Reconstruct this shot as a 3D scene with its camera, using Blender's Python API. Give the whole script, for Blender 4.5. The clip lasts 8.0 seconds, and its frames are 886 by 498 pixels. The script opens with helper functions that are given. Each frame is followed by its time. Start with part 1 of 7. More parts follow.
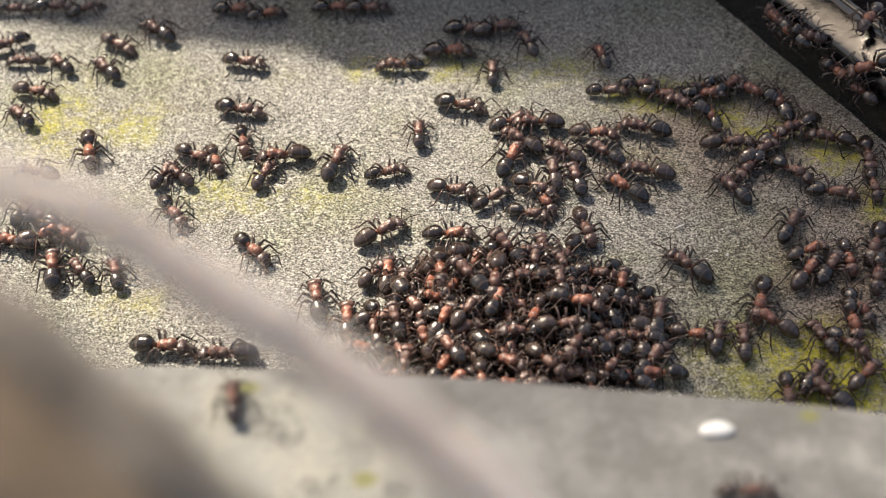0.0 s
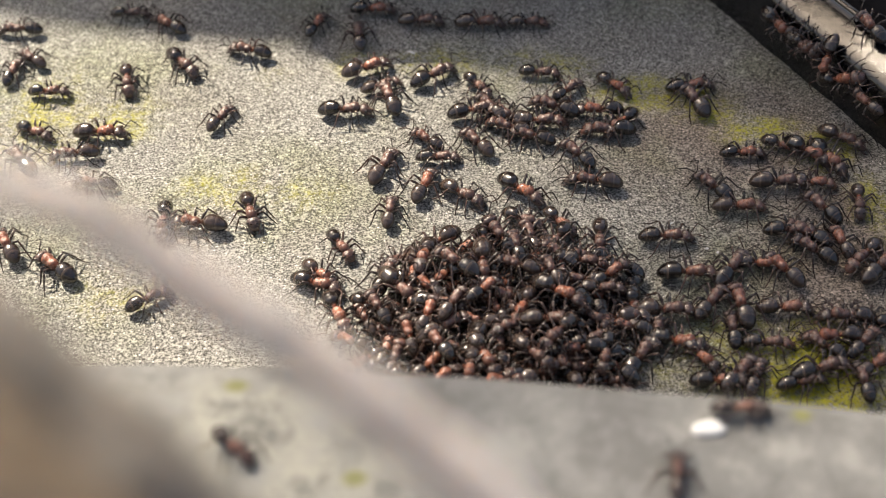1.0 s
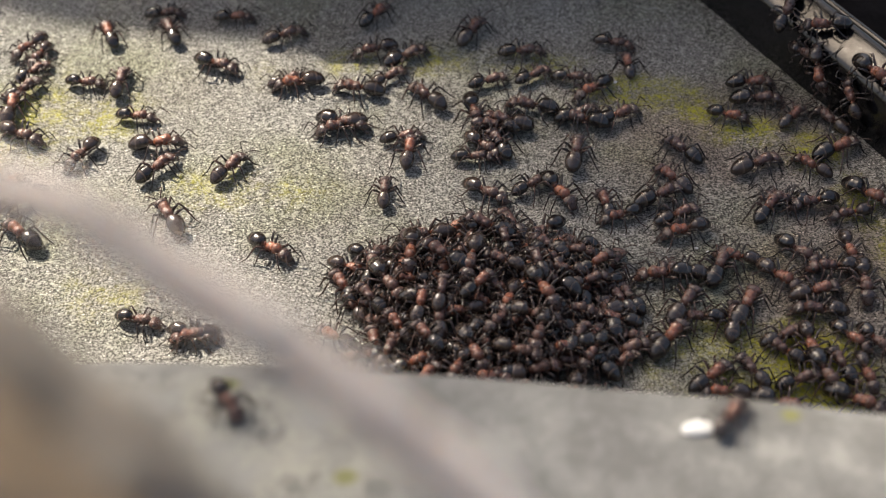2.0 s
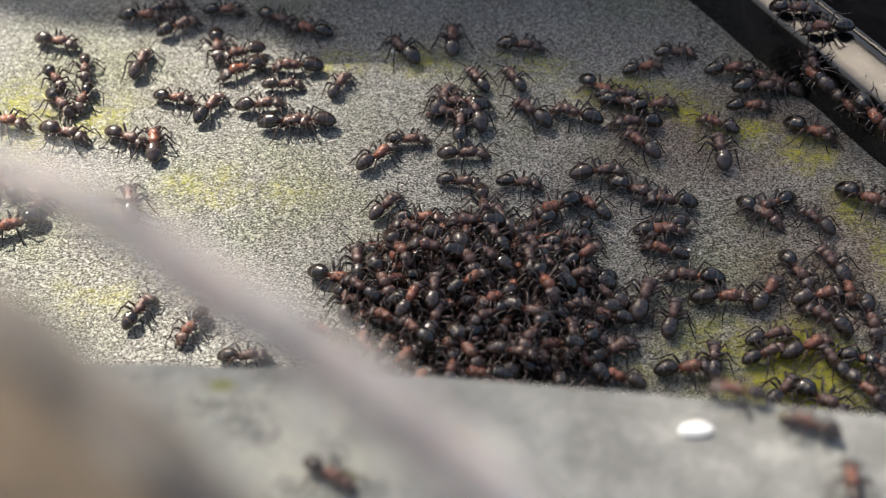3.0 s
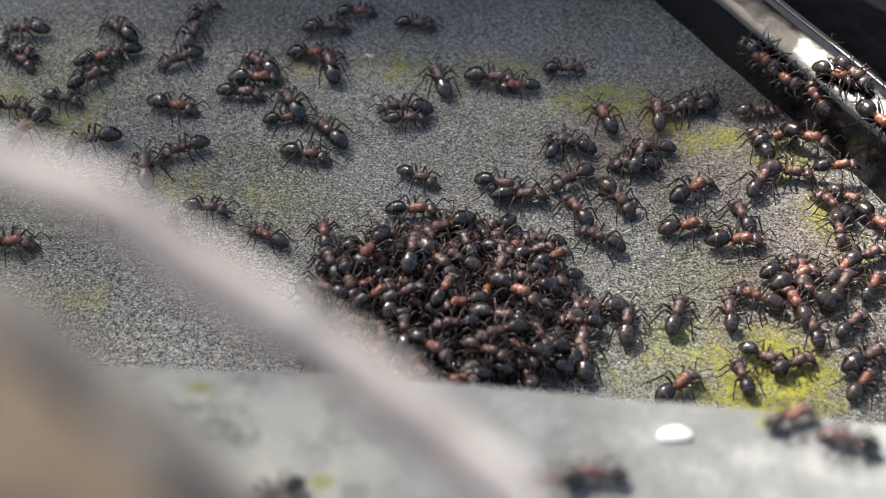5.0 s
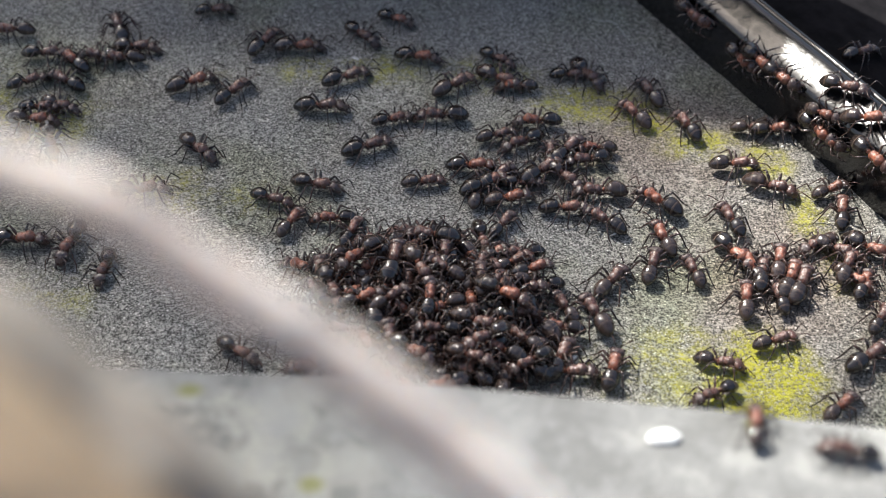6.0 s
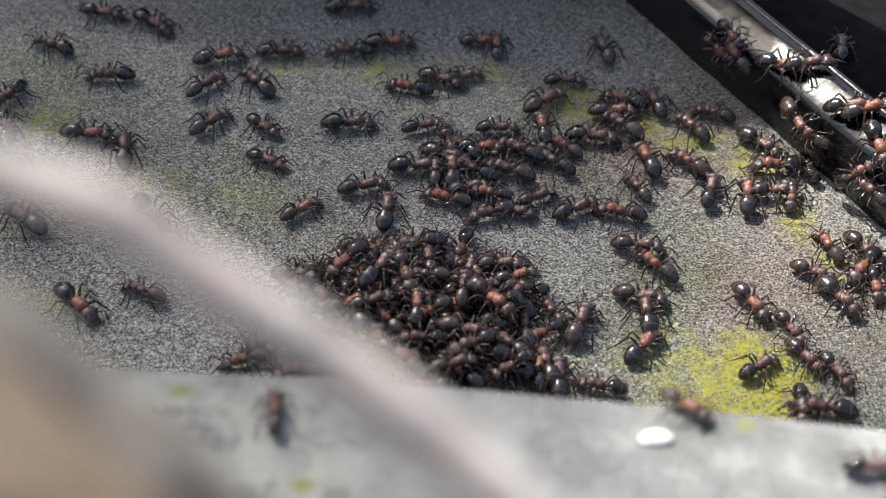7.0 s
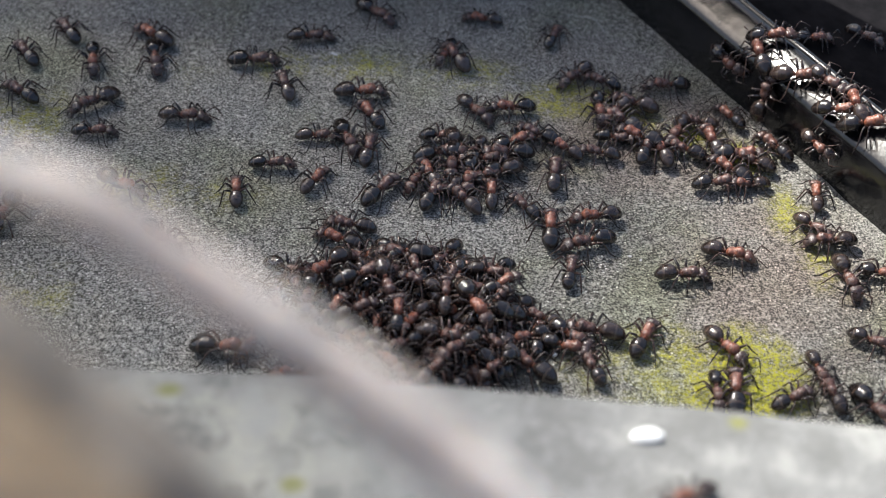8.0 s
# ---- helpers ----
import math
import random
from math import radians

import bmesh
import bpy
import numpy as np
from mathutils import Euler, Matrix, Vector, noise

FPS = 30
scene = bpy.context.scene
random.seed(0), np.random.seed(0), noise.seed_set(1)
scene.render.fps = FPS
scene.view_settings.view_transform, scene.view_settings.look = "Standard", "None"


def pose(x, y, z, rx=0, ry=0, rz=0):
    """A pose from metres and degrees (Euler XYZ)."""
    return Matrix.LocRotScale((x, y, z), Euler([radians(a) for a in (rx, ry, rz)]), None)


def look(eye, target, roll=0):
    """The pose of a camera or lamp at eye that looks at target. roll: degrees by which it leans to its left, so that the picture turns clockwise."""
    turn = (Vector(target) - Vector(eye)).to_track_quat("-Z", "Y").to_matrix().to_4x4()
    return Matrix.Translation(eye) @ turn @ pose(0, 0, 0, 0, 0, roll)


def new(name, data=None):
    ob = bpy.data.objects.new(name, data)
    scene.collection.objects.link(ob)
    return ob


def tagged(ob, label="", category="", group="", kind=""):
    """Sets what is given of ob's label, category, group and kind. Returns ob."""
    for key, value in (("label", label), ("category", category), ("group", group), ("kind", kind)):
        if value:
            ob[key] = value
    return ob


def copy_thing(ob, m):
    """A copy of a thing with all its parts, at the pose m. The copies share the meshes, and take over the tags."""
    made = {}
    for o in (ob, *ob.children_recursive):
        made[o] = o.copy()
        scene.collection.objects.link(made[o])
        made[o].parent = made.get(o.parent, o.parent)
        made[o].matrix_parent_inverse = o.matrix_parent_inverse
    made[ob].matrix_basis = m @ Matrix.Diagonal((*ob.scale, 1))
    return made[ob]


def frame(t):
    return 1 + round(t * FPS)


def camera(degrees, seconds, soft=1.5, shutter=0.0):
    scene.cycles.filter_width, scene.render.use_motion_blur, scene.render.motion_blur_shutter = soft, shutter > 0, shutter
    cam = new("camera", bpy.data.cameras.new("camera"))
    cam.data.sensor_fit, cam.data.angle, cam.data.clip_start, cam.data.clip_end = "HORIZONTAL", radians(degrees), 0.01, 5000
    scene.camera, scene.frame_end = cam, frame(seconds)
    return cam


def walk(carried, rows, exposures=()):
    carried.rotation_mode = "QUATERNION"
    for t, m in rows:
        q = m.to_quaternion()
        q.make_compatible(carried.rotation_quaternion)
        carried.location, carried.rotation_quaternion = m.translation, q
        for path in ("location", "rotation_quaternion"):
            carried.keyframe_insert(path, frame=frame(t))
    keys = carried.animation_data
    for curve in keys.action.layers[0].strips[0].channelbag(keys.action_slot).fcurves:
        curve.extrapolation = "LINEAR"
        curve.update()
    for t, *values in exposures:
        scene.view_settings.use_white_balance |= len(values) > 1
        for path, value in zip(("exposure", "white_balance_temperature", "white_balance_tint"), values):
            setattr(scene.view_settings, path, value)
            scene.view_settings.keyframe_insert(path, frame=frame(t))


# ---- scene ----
# Macro view of wood ants on a weathered grey slab. Lengths in the helpers below are in millimetres.
MM = 0.001

# ---- camera ----
cam = camera(36.0, 8.0, soft=0.5)
cam.data.dof.use_dof = True
cam.data.dof.focus_distance = 0.206
cam.data.dof.aperture_fstop = 22.0
walk(cam, [
    (0.0, pose(0.00261, -0.14480, 0.14478, 45.059, 2.175, 1.093)),
    (0.5, pose(0.00252, -0.14412, 0.14428, 44.943, 1.941, 0.957)),
    (1.0, pose(0.00221, -0.14401, 0.14423, 44.876, 1.697, 0.815)),
    (1.5, pose(0.00221, -0.14418, 0.14478, 44.736, 1.444, 0.781)),
    (3.0, pose(0.00076, -0.14377, 0.14387, 44.884, 0.656, 0.254)),
    (3.5, pose(0.00027, -0.14376, 0.14372, 44.957, 0.345, 0.094)),
    (4.0, pose(0.00000, -0.14363, 0.14362, 44.980, -0.007, 0.000)),
    (4.5, pose(-0.00052, -0.14385, 0.14379, 45.034, -0.436, -0.208)),
    (6.0, pose(-0.00165, -0.14403, 0.14384, 45.257, -1.368, -0.928)),
    (6.5, pose(-0.00219, -0.14411, 0.14395, 45.270, -1.687, -1.126)),
    (7.0, pose(-0.00228, -0.14371, 0.14384, 45.191, -1.837, -1.319)),
    (7.5, pose(-0.00239, -0.14347, 0.14347, 45.192, -2.008, -1.524)),
    (8.0, pose(-0.00231, -0.14310, 0.14324, 45.083, -2.078, -1.701)),
], exposures=[(0.0, 1.08, 7500, 10), (0.5, 1.17, 7500, 10), (1.0, 1.12, 7500, 10), (1.5, 0.90, 7450, 11), (3.0, 1.06, 6820, 7), (3.5, 1.14, 6720, 7), (4.0, 1.25, 6720, 7), (4.5, 1.20, 6600, 7), (6.0, 0.95, 6300, 8), (6.5, 1.06, 6300, 8), (7.0, 0.94, 6300, 8), (7.5, 0.98, 6300, 8), (8.0, 0.93, 6250, 8)])

# ---- light ----
SUN_WAY = Vector((-0.42, 0.46, 0.78)).normalized()      # towards the sun
world = bpy.data.worlds.new("sky")
scene.world = world
world.use_nodes = True
wn = world.node_tree.nodes
sky = wn.new("ShaderNodeTexSky")
sky.sky_type, sky.sun_disc = "NISHITA", False
sky.dust_density, sky.air_density, sky.altitude = 5.0, 1.0, 200
sky.sun_elevation = math.asin(SUN_WAY.z)
sky.sun_rotation = math.atan2(SUN_WAY.x, SUN_WAY.y)
world.node_tree.links.new(sky.outputs[0], wn["Background"].inputs[0])
wn["Background"].inputs[1].default_value = 0.095
sun = new("sun", bpy.data.lights.new("sun", "SUN"))
sun.data.energy, sun.data.angle, sun.data.color = 5.0, radians(0.55), (1.0, 0.95, 0.86)
sun.matrix_world = look(SUN_WAY * 3, (0, 0, 0))


# ---- materials ----
class Mat:
    """A small helper round one node material."""

    def __init__(self, name, rough=0.5, metal=0.0, spec=0.5):
        self.m = bpy.data.materials.new(name)
        self.m.use_nodes = True
        self.t = self.m.node_tree
        self.b = self.t.nodes["Principled BSDF"]
        self.b.inputs["Roughness"].default_value = rough
        self.b.inputs["Metallic"].default_value = metal
        self.b.inputs["Specular IOR Level"].default_value = spec
        self.co = self.t.nodes.new("ShaderNodeTexCoord").outputs["Object"]

    def put(self, socket, value):
        if hasattr(value, "links"):
            self.t.links.new(value, socket)
        else:
            socket.default_value = value

    def noise(self, scale, detail=4.0, rough=0.6, co=None):
        n = self.t.nodes.new("ShaderNodeTexNoise")
        n.inputs["Scale"].default_value, n.inputs["Detail"].default_value, n.inputs["Roughness"].default_value = scale, detail, rough
        self.put(n.inputs["Vector"], co or self.co)
        return n.outputs["Fac"]

    def cells(self, scale, co=None):
        n = self.t.nodes.new("ShaderNodeTexVoronoi")
        n.inputs["Scale"].default_value = scale
        self.put(n.inputs["Vector"], co or self.co)
        return n.outputs["Distance"], n.outputs["Color"]

    def stretch(self, x, y, z, turn=0.0):
        n = self.t.nodes.new("ShaderNodeMapping")
        n.inputs["Scale"].default_value, n.inputs["Rotation"].default_value = (x, y, z), (0, 0, radians(turn))
        self.put(n.inputs["Vector"], self.co)
        return n.outputs[0]

    def span(self, value, a, b, c=0.0, d=1.0):
        n = self.t.nodes.new("ShaderNodeMapRange")
        n.interpolation_type = "SMOOTHSTEP"
        for k, v in enumerate((value, a, b, c, d)):
            self.put(n.inputs[k], v)
        return n.outputs[0]

    def calc(self, op, a, b=0.0):
        n = self.t.nodes.new("ShaderNodeMath")
        n.operation = op
        self.put(n.inputs[0], a), self.put(n.inputs[1], b)
        return n.outputs[0]

    def mix(self, f, a, b, how="MIX"):
        n = self.t.nodes.new("ShaderNodeMix")
        n.data_type, n.blend_type = "RGBA", how
        self.put(n.inputs[0], f)
        self.put(n.inputs[6], (*a, 1) if isinstance(a, tuple) else a)
        self.put(n.inputs[7], (*b, 1) if isinstance(b, tuple) else b)
        return n.outputs[2]

    def spot(self, x, y, rx, ry, inner=0.25):
        """A soft patch round a point of the surface, in millimetres."""
        n = self.t.nodes.new("ShaderNodeMapping")
        n.vector_type = "TEXTURE"
        n.inputs["Location"].default_value = (x * MM, y * MM, 0)
        n.inputs["Scale"].default_value = (rx * MM, ry * MM, 1)
        self.put(n.inputs["Vector"], self.co)
        v = self.t.nodes.new("ShaderNodeVectorMath")
        v.operation = "LENGTH"
        self.put(v.inputs[0], n.outputs[0])
        return self.span(v.outputs["Value"], inner, 1.0, 1.0, 0.0)

    def random(self):
        return self.t.nodes.new("ShaderNodeObjectInfo").outputs["Random"]

    def bump(self, height, strength, distance):
        n = self.t.nodes.new("ShaderNodeBump")
        n.inputs["Strength"].default_value, n.inputs["Distance"].default_value = strength, distance
        self.put(n.inputs["Height"], height)
        self.put(self.b.inputs["Normal"], n.outputs[0])

    def done(self, colour=None, rough=None):
        if colour is not None:
            self.put(self.b.inputs["Base Color"], (*colour, 1) if isinstance(colour, tuple) else colour)
        if rough is not None:
            self.put(self.b.inputs["Roughness"], rough)
        return self.m


def slab_material():
    m = Mat("weathered_slab", 0.8, spec=0.35)
    grain, fine = m.noise(1550, 4, 0.75), m.noise(2950, 3, 0.75)
    fibre = m.noise(1500, 3, 0.7, m.stretch(0.65, 1.0, 1.0, 35))
    broad = m.noise(45, 4, 0.6)
    col = m.mix(m.span(fine, 0.40, 0.60), (0.068, 0.065, 0.060), (0.57, 0.56, 0.53))
    col = m.mix(m.span(grain, 0.53, 0.66, 0, 0.8), col, (0.05, 0.048, 0.045))
    col = m.mix(m.span(fibre, 0.56, 0.64, 0, 0.8), col, (0.72, 0.71, 0.67))
    col = m.mix(m.span(broad, 0.35, 0.7, 0, 0.8), col, (0.84, 0.81, 0.77), "MULTIPLY")
    # near-white specks, glints put into the colour
    glint, _ = m.cells(1400)
    col = m.mix(m.calc("MULTIPLY", m.span(glint, 0.16, 0.24, 1, 0), m.span(m.noise(700, 2), 0.42, 0.52)), col, (0.88, 0.87, 0.84))
    pits, _ = m.cells(1850)
    col = m.mix(m.calc("MULTIPLY", m.span(pits, 0.14, 0.26, 0.9, 0), m.span(m.noise(600, 3), 0.44, 0.54)), col, (0.035, 0.033, 0.030))
    # a thin greenish film and reddish-brown stains
    col = m.mix(m.span(m.noise(38, 5, 0.65), 0.46, 0.70, 0, 0.7), col, (0.88, 0.95, 0.70), "MULTIPLY")
    brown = m.calc("MAXIMUM", m.spot(40, 24, 34, 22), m.spot(56, -6, 26, 30))
    brown = m.calc("MULTIPLY", brown, m.span(m.noise(60, 4), 0.25, 0.6, 0.15, 0.75))
    col = m.mix(brown, col, (0.74, 0.60, 0.53), "MULTIPLY")
    # yellow-green algae in patches
    patches = [
        (-71.4, 31.7, 12.2, 18.6, 0.75),
        (-58.2, 30.7, 10.4, 10.1, 0.72),
        (-18.9, 44.7, 7.8, 6.5, 0.75),
        (-5.2, 45.0, 11.8, 6.7, 0.75),
        (29.9, 35.8, 15.0, 7.0, 1.0),
        (39.0, 30.8, 8.0, 5.6, 0.95),
        (46.5, 25.6, 9.6, 5.4, 0.98),
        (55.6, 20.4, 7.0, 7.2, 1.0),
        (61.0, 8.3, 5.4, 9.7, 0.85),
        (25.3, -22.5, 7.8, 8.3, 0.50),
        (37.0, -22.0, 12.4, 11.7, 0.85),
        (47.5, -24.5, 10.0, 10.4, 2.20),
        (46.0, -28.4, 9.1, 5.9, 2.20),
        (-38.9, 12.8, 12.6, 8.6, 0.66),
        (-25.7, 11.8, 9.1, 5.9, 0.66),
        (-51.6, -9.2, 11.8, 8.9, 0.55),
        (12.3, 43.5, 13.7, 8.2, 0.70),
        (63.7, -1.0, 5.2, 12.1, 0.70),
        (-34.2, 42.3, 8.7, 9.7, 0.35),
        (-13.4, 31.7, 28.0, 9.1, 0.25),
    ]
    algae = None
    for x, y, rx, ry, power in patches:
        one = m.calc("MULTIPLY", m.spot(x, y, rx * 1.45, ry * 1.45, 0.0), power)
        algae = one if algae is None else m.calc("MAXIMUM", algae, one)
    wisps = m.span(m.noise(240, 7, 0.8), 0.36, 0.64)
    dust = m.span(m.noise(1500, 4, 0.85), 0.38, 0.58, 0.12, 1.0)
    algae_f = m.calc("MULTIPLY", m.span(m.calc("MULTIPLY", algae, m.calc("ADD", m.calc("MULTIPLY", wisps, 0.9), 0.35)), 0.16, 1.25, 0, 0.95), dust)
    green = m.mix(m.noise(90, 3), (0.52, 0.50, 0.030), (0.78, 0.74, 0.05))
    col = m.mix(algae_f, col, green)
    h = m.calc("ADD", m.calc("MULTIPLY", grain, 0.6), m.calc("ADD", fine, m.calc("MULTIPLY", algae_f, 0.3)))
    m.bump(h, 1.0, 0.0009)
    return m.done(col, m.span(fine, 0.3, 0.7, 0.6, 0.9))


def ledge_material():
    m = Mat("worn_ledge", 0.7, spec=0.4)
    grain, fine, broad = m.noise(700, 4, 0.7), m.noise(2400, 3), m.noise(35, 5, 0.6)
    col = m.mix(m.span(fine, 0.3, 0.7), (0.15, 0.15, 0.148), (0.235, 0.235, 0.23))
    col = m.mix(m.span(grain, 0.55, 0.8, 0, 0.7), col, (0.16, 0.16, 0.155))
    col = m.mix(m.span(broad, 0.4, 0.7, 0, 0.5), col, (0.24, 0.24, 0.24))
    # cream patch on the left: sunlight put into the ledge's colour
    pale = m.calc("MULTIPLY", m.spot(-20, -66, 22, 14, 0.3), m.span(m.noise(150, 5, 0.7), 0.35, 0.6, 0.2, 0.8))
    col = m.mix(pale, col, (0.42, 0.41, 0.35))
    mottle = m.noise(170, 4, 0.7)
    col = m.mix(m.span(mottle, 0.5, 0.66, 0, 0.75), col, (0.31, 0.31, 0.295))
    col = m.mix(m.span(mottle, 0.50, 0.36, 0, 0.7), col, (0.13, 0.13, 0.125))
    mark = m.calc("MAXIMUM", m.spot(-22.5, -59.0, 1.9, 1.2, 0.2), m.calc("MAXIMUM", m.spot(32.2, -63.1, 1.4, 1.2, 0.2), m.spot(-10.1, -70.1, 1.8, 1.4, 0.2)))
    col = m.mix(m.calc("MULTIPLY", mark, 0.85), col, (0.19, 0.19, 0.05))
    m.bump(m.calc("ADD", grain, fine), 0.5, 0.0004)
    return m.done(col)


def chitin(name, dark, light, rough, rare=0.5):
    """Horny skin: most pieces dark, some of them plainly lighter (rare: from which share on)."""
    m = Mat(name, rough, spec=0.8)
    own = m.span(m.random(), rare - 0.25, rare + 0.3)
    blotch = m.span(m.noise(1100, 4, 0.7), 0.40, 0.60, 0.0, 1.0)
    f = m.calc("ADD", m.calc("MULTIPLY", own, 0.36), m.calc("MULTIPLY", blotch, m.calc("ADD", m.calc("MULTIPLY", own, 0.40), 0.24)))
    col = m.mix(f, dark, light)
    m.bump(m.calc("ADD", m.noise(5000, 3, 0.7), m.calc("MULTIPLY", m.noise(1600, 2), 1.5)), 0.6, 0.00016)
    return m.done(col, m.span(m.noise(1500, 3), 0.3, 0.7, rough * 0.8, rough * 1.35))


def gaster_material():
    m = Mat("black_banded_gaster", 0.2, spec=0.8)
    wave = m.t.nodes.new("ShaderNodeTexWave")
    wave.bands_direction, wave.wave_profile = "X", "SAW"
    wave.inputs["Scale"].default_value, wave.inputs["Distortion"].default_value = 150.0, 0.25
    m.put(wave.inputs["Vector"], m.co)
    col = m.mix(m.span(m.random(), 0.2, 1.0), (0.015, 0.011, 0.010), (0.048, 0.032, 0.027))
    col = m.mix(m.span(wave.outputs["Fac"], 0.8, 1.0, 0, 0.8), col, (0.10, 0.070, 0.055))
    col = m.mix(m.span(m.noise(1100, 4, 0.7), 0.45, 0.7, 0, 0.6), col, (0.014, 0.011, 0.010))
    m.bump(m.calc("ADD", m.calc("ADD", m.noise(6000, 2), m.noise(1500, 2)), wave.outputs["Fac"]), 0.22, 0.00014)
    return m.done(col, m.span(m.noise(1200, 3), 0.3, 0.7, 0.08, 0.20))


def tube_material():
    m = Mat("glossy_black_plastic", 0.12, spec=0.7)
    dirt = m.span(m.noise(420, 6, 0.75), 0.54, 0.75, 0, 0.4)
    col = m.mix(dirt, (0.006, 0.006, 0.007), (0.035, 0.033, 0.03))
    m.bump(m.noise(150, 4), 0.12, 0.0008)
    return m.done(col, m.span(m.noise(700, 5, 0.7), 0.4, 0.8, 0.15, 0.30))


def bark_material(name, a, b):
    m = Mat(name, 0.85, spec=0.3)
    streak = m.noise(500, 4, 0.7, m.stretch(0.12, 1.0, 1.0))
    m.bump(streak, 0.3, 0.0004)
    m.b.inputs["Subsurface Weight"].default_value = 0.7
    m.b.inputs["Subsurface Radius"].default_value = (0.003, 0.0025, 0.002)
    m.b.inputs["Subsurface Scale"].default_value = 1.0
    return m.done(m.mix(m.span(streak, 0.35, 0.65), a, b))


def plain_material(name, a, b, scale, rough=0.8, bump=0.3, spec=0.35):
    m = Mat(name, rough, spec=spec)
    f = m.noise(scale, 5, 0.65)
    m.bump(f, bump, 0.1 / scale)
    return m.done(m.mix(m.span(f, 0.3, 0.7), a, b))


SLAB, LEDGE, TUBE = slab_material(), ledge_material(), tube_material()
HEAD = chitin("dark_brown_head", (0.040, 0.028, 0.027), (0.12, 0.052, 0.038), 0.27, 0.8)
THORAX = chitin("rust_red_thorax", (0.062, 0.037, 0.033), (0.28, 0.090, 0.048), 0.28, 0.73)
LIMB = chitin("dark_brown_limb", (0.022, 0.015, 0.014), (0.085, 0.046, 0.036), 0.22, 0.65)
GASTER = gaster_material()
TWIG = bark_material("pale_dry_twig", (0.58, 0.51, 0.465), (0.74, 0.67, 0.62))
STALK = bark_material("tan_dry_stalk", (0.16, 0.125, 0.088), (0.25, 0.19, 0.133))
GREY_STALK = bark_material("grey_dry_stalk", (0.165, 0.148, 0.133), (0.25, 0.23, 0.208))
WHITE = plain_material("white_fleck", (0.78, 0.78, 0.76), (0.86, 0.86, 0.85), 800, 0.25)
SOIL = plain_material("dark_soil", (0.035, 0.028, 0.02), (0.09, 0.07, 0.05), 60)
LEAF = plain_material("green_leaf", (0.04, 0.08, 0.02), (0.07, 0.12, 0.03), 90, 0.5)
BOARD = plain_material("shade_board", (0.10, 0.085, 0.07), (0.2, 0.17, 0.14), 40)
PANEL = plain_material("black_panel", (0.006, 0.006, 0.007), (0.014, 0.013, 0.015), 300, 0.9, 0.3, 0.05)


# ---- mesh helpers ----
def part(name, bm, material, parent=None, label=""):
    mesh = bpy.data.meshes.new(name)
    for f in bm.faces:
        f.smooth = True
    bm.to_mesh(mesh)
    bm.free()
    mesh.materials.append(material)
    ob = new(name, mesh)
    ob.parent = parent
    return tagged(ob, label) if label else ob


def lathe(bm, stations, sides=14, flat=1.0, tip=True):
    """A round body along x from stations of (x, z, radius) in mm; flat: height over width."""
    rings = []
    for x, z, r in stations:
        rings.append([bm.verts.new((x * MM, r * math.cos(a) * MM, (z + r * flat * math.sin(a)) * MM))
                      for a in (2 * math.pi * k / sides for k in range(sides))])
    for a, b in zip(rings, rings[1:]):
        for k in range(sides):
            bm.faces.new((a[k], b[k], b[(k + 1) % sides], a[(k + 1) % sides]))
    if tip:
        bm.faces.new(rings[0]), bm.faces.new(rings[-1][::-1])
    bmesh.ops.recalc_face_normals(bm, faces=bm.faces)
    return bm


def tube(bm, points, radii, sides=6):
    """A tapering limb through points (mm), with its radius at each."""
    pts = [Vector(p) for p in points]
    rings = []
    for k, p in enumerate(pts):
        d = (pts[min(k + 1, len(pts) - 1)] - pts[max(k - 1, 0)]).normalized()
        u = d.cross(Vector((0.1, 0.2, 1.0))).normalized()
        v = d.cross(u)
        rings.append([bm.verts.new((p + radii[k] * (math.cos(a) * u + math.sin(a) * v)) * MM)
                      for a in (2 * math.pi * j / sides for j in range(sides))])
    for a, b in zip(rings, rings[1:]):
        for k in range(sides):
            bm.faces.new((a[k], a[(k + 1) % sides], b[(k + 1) % sides], b[k]))
    bm.faces.new(rings[0][::-1]), bm.faces.new(rings[-1])
    return bm


def sweep(points, radius, sides=20, wobble=0.0, seed=0, thin=1.0):
    """A smooth stalk through points (mm) with an uneven surface."""
    pts = []
    for k in range(len(points) - 1):
        p0, p1, p2, p3 = (Vector(points[min(max(k + j, 0), len(points) - 1)]) for j in (-1, 0, 1, 2))
        for s in range(10):
            t = s / 10
            pts.append(0.5 * ((2 * p1) + (p2 - p0) * t + (2 * p0 - 5 * p1 + 4 * p2 - p3) * t * t + (3 * p1 - p0 - 3 * p2 + p3) * t ** 3))
    pts.append(Vector(points[-1]))
    bm = bmesh.new()
    radii = [radius * (thin + (1 - thin) * min(1.0, 1.6 * k / len(pts))) * (1 + wobble * noise.noise(p * 0.25 + Vector((seed, 0, 0)))) for k, p in enumerate(pts)]
    return tube(bm, pts, radii, sides)


# ---- the place ----
def slab_height(x, y):
    """Gentle unevenness of the slab, metres in and out."""
    return 0.0006 * noise.noise(Vector((x * 35, y * 35, 0.3))) + 0.00025 * noise.noise(Vector((x * 140, y * 140, 4.0)))


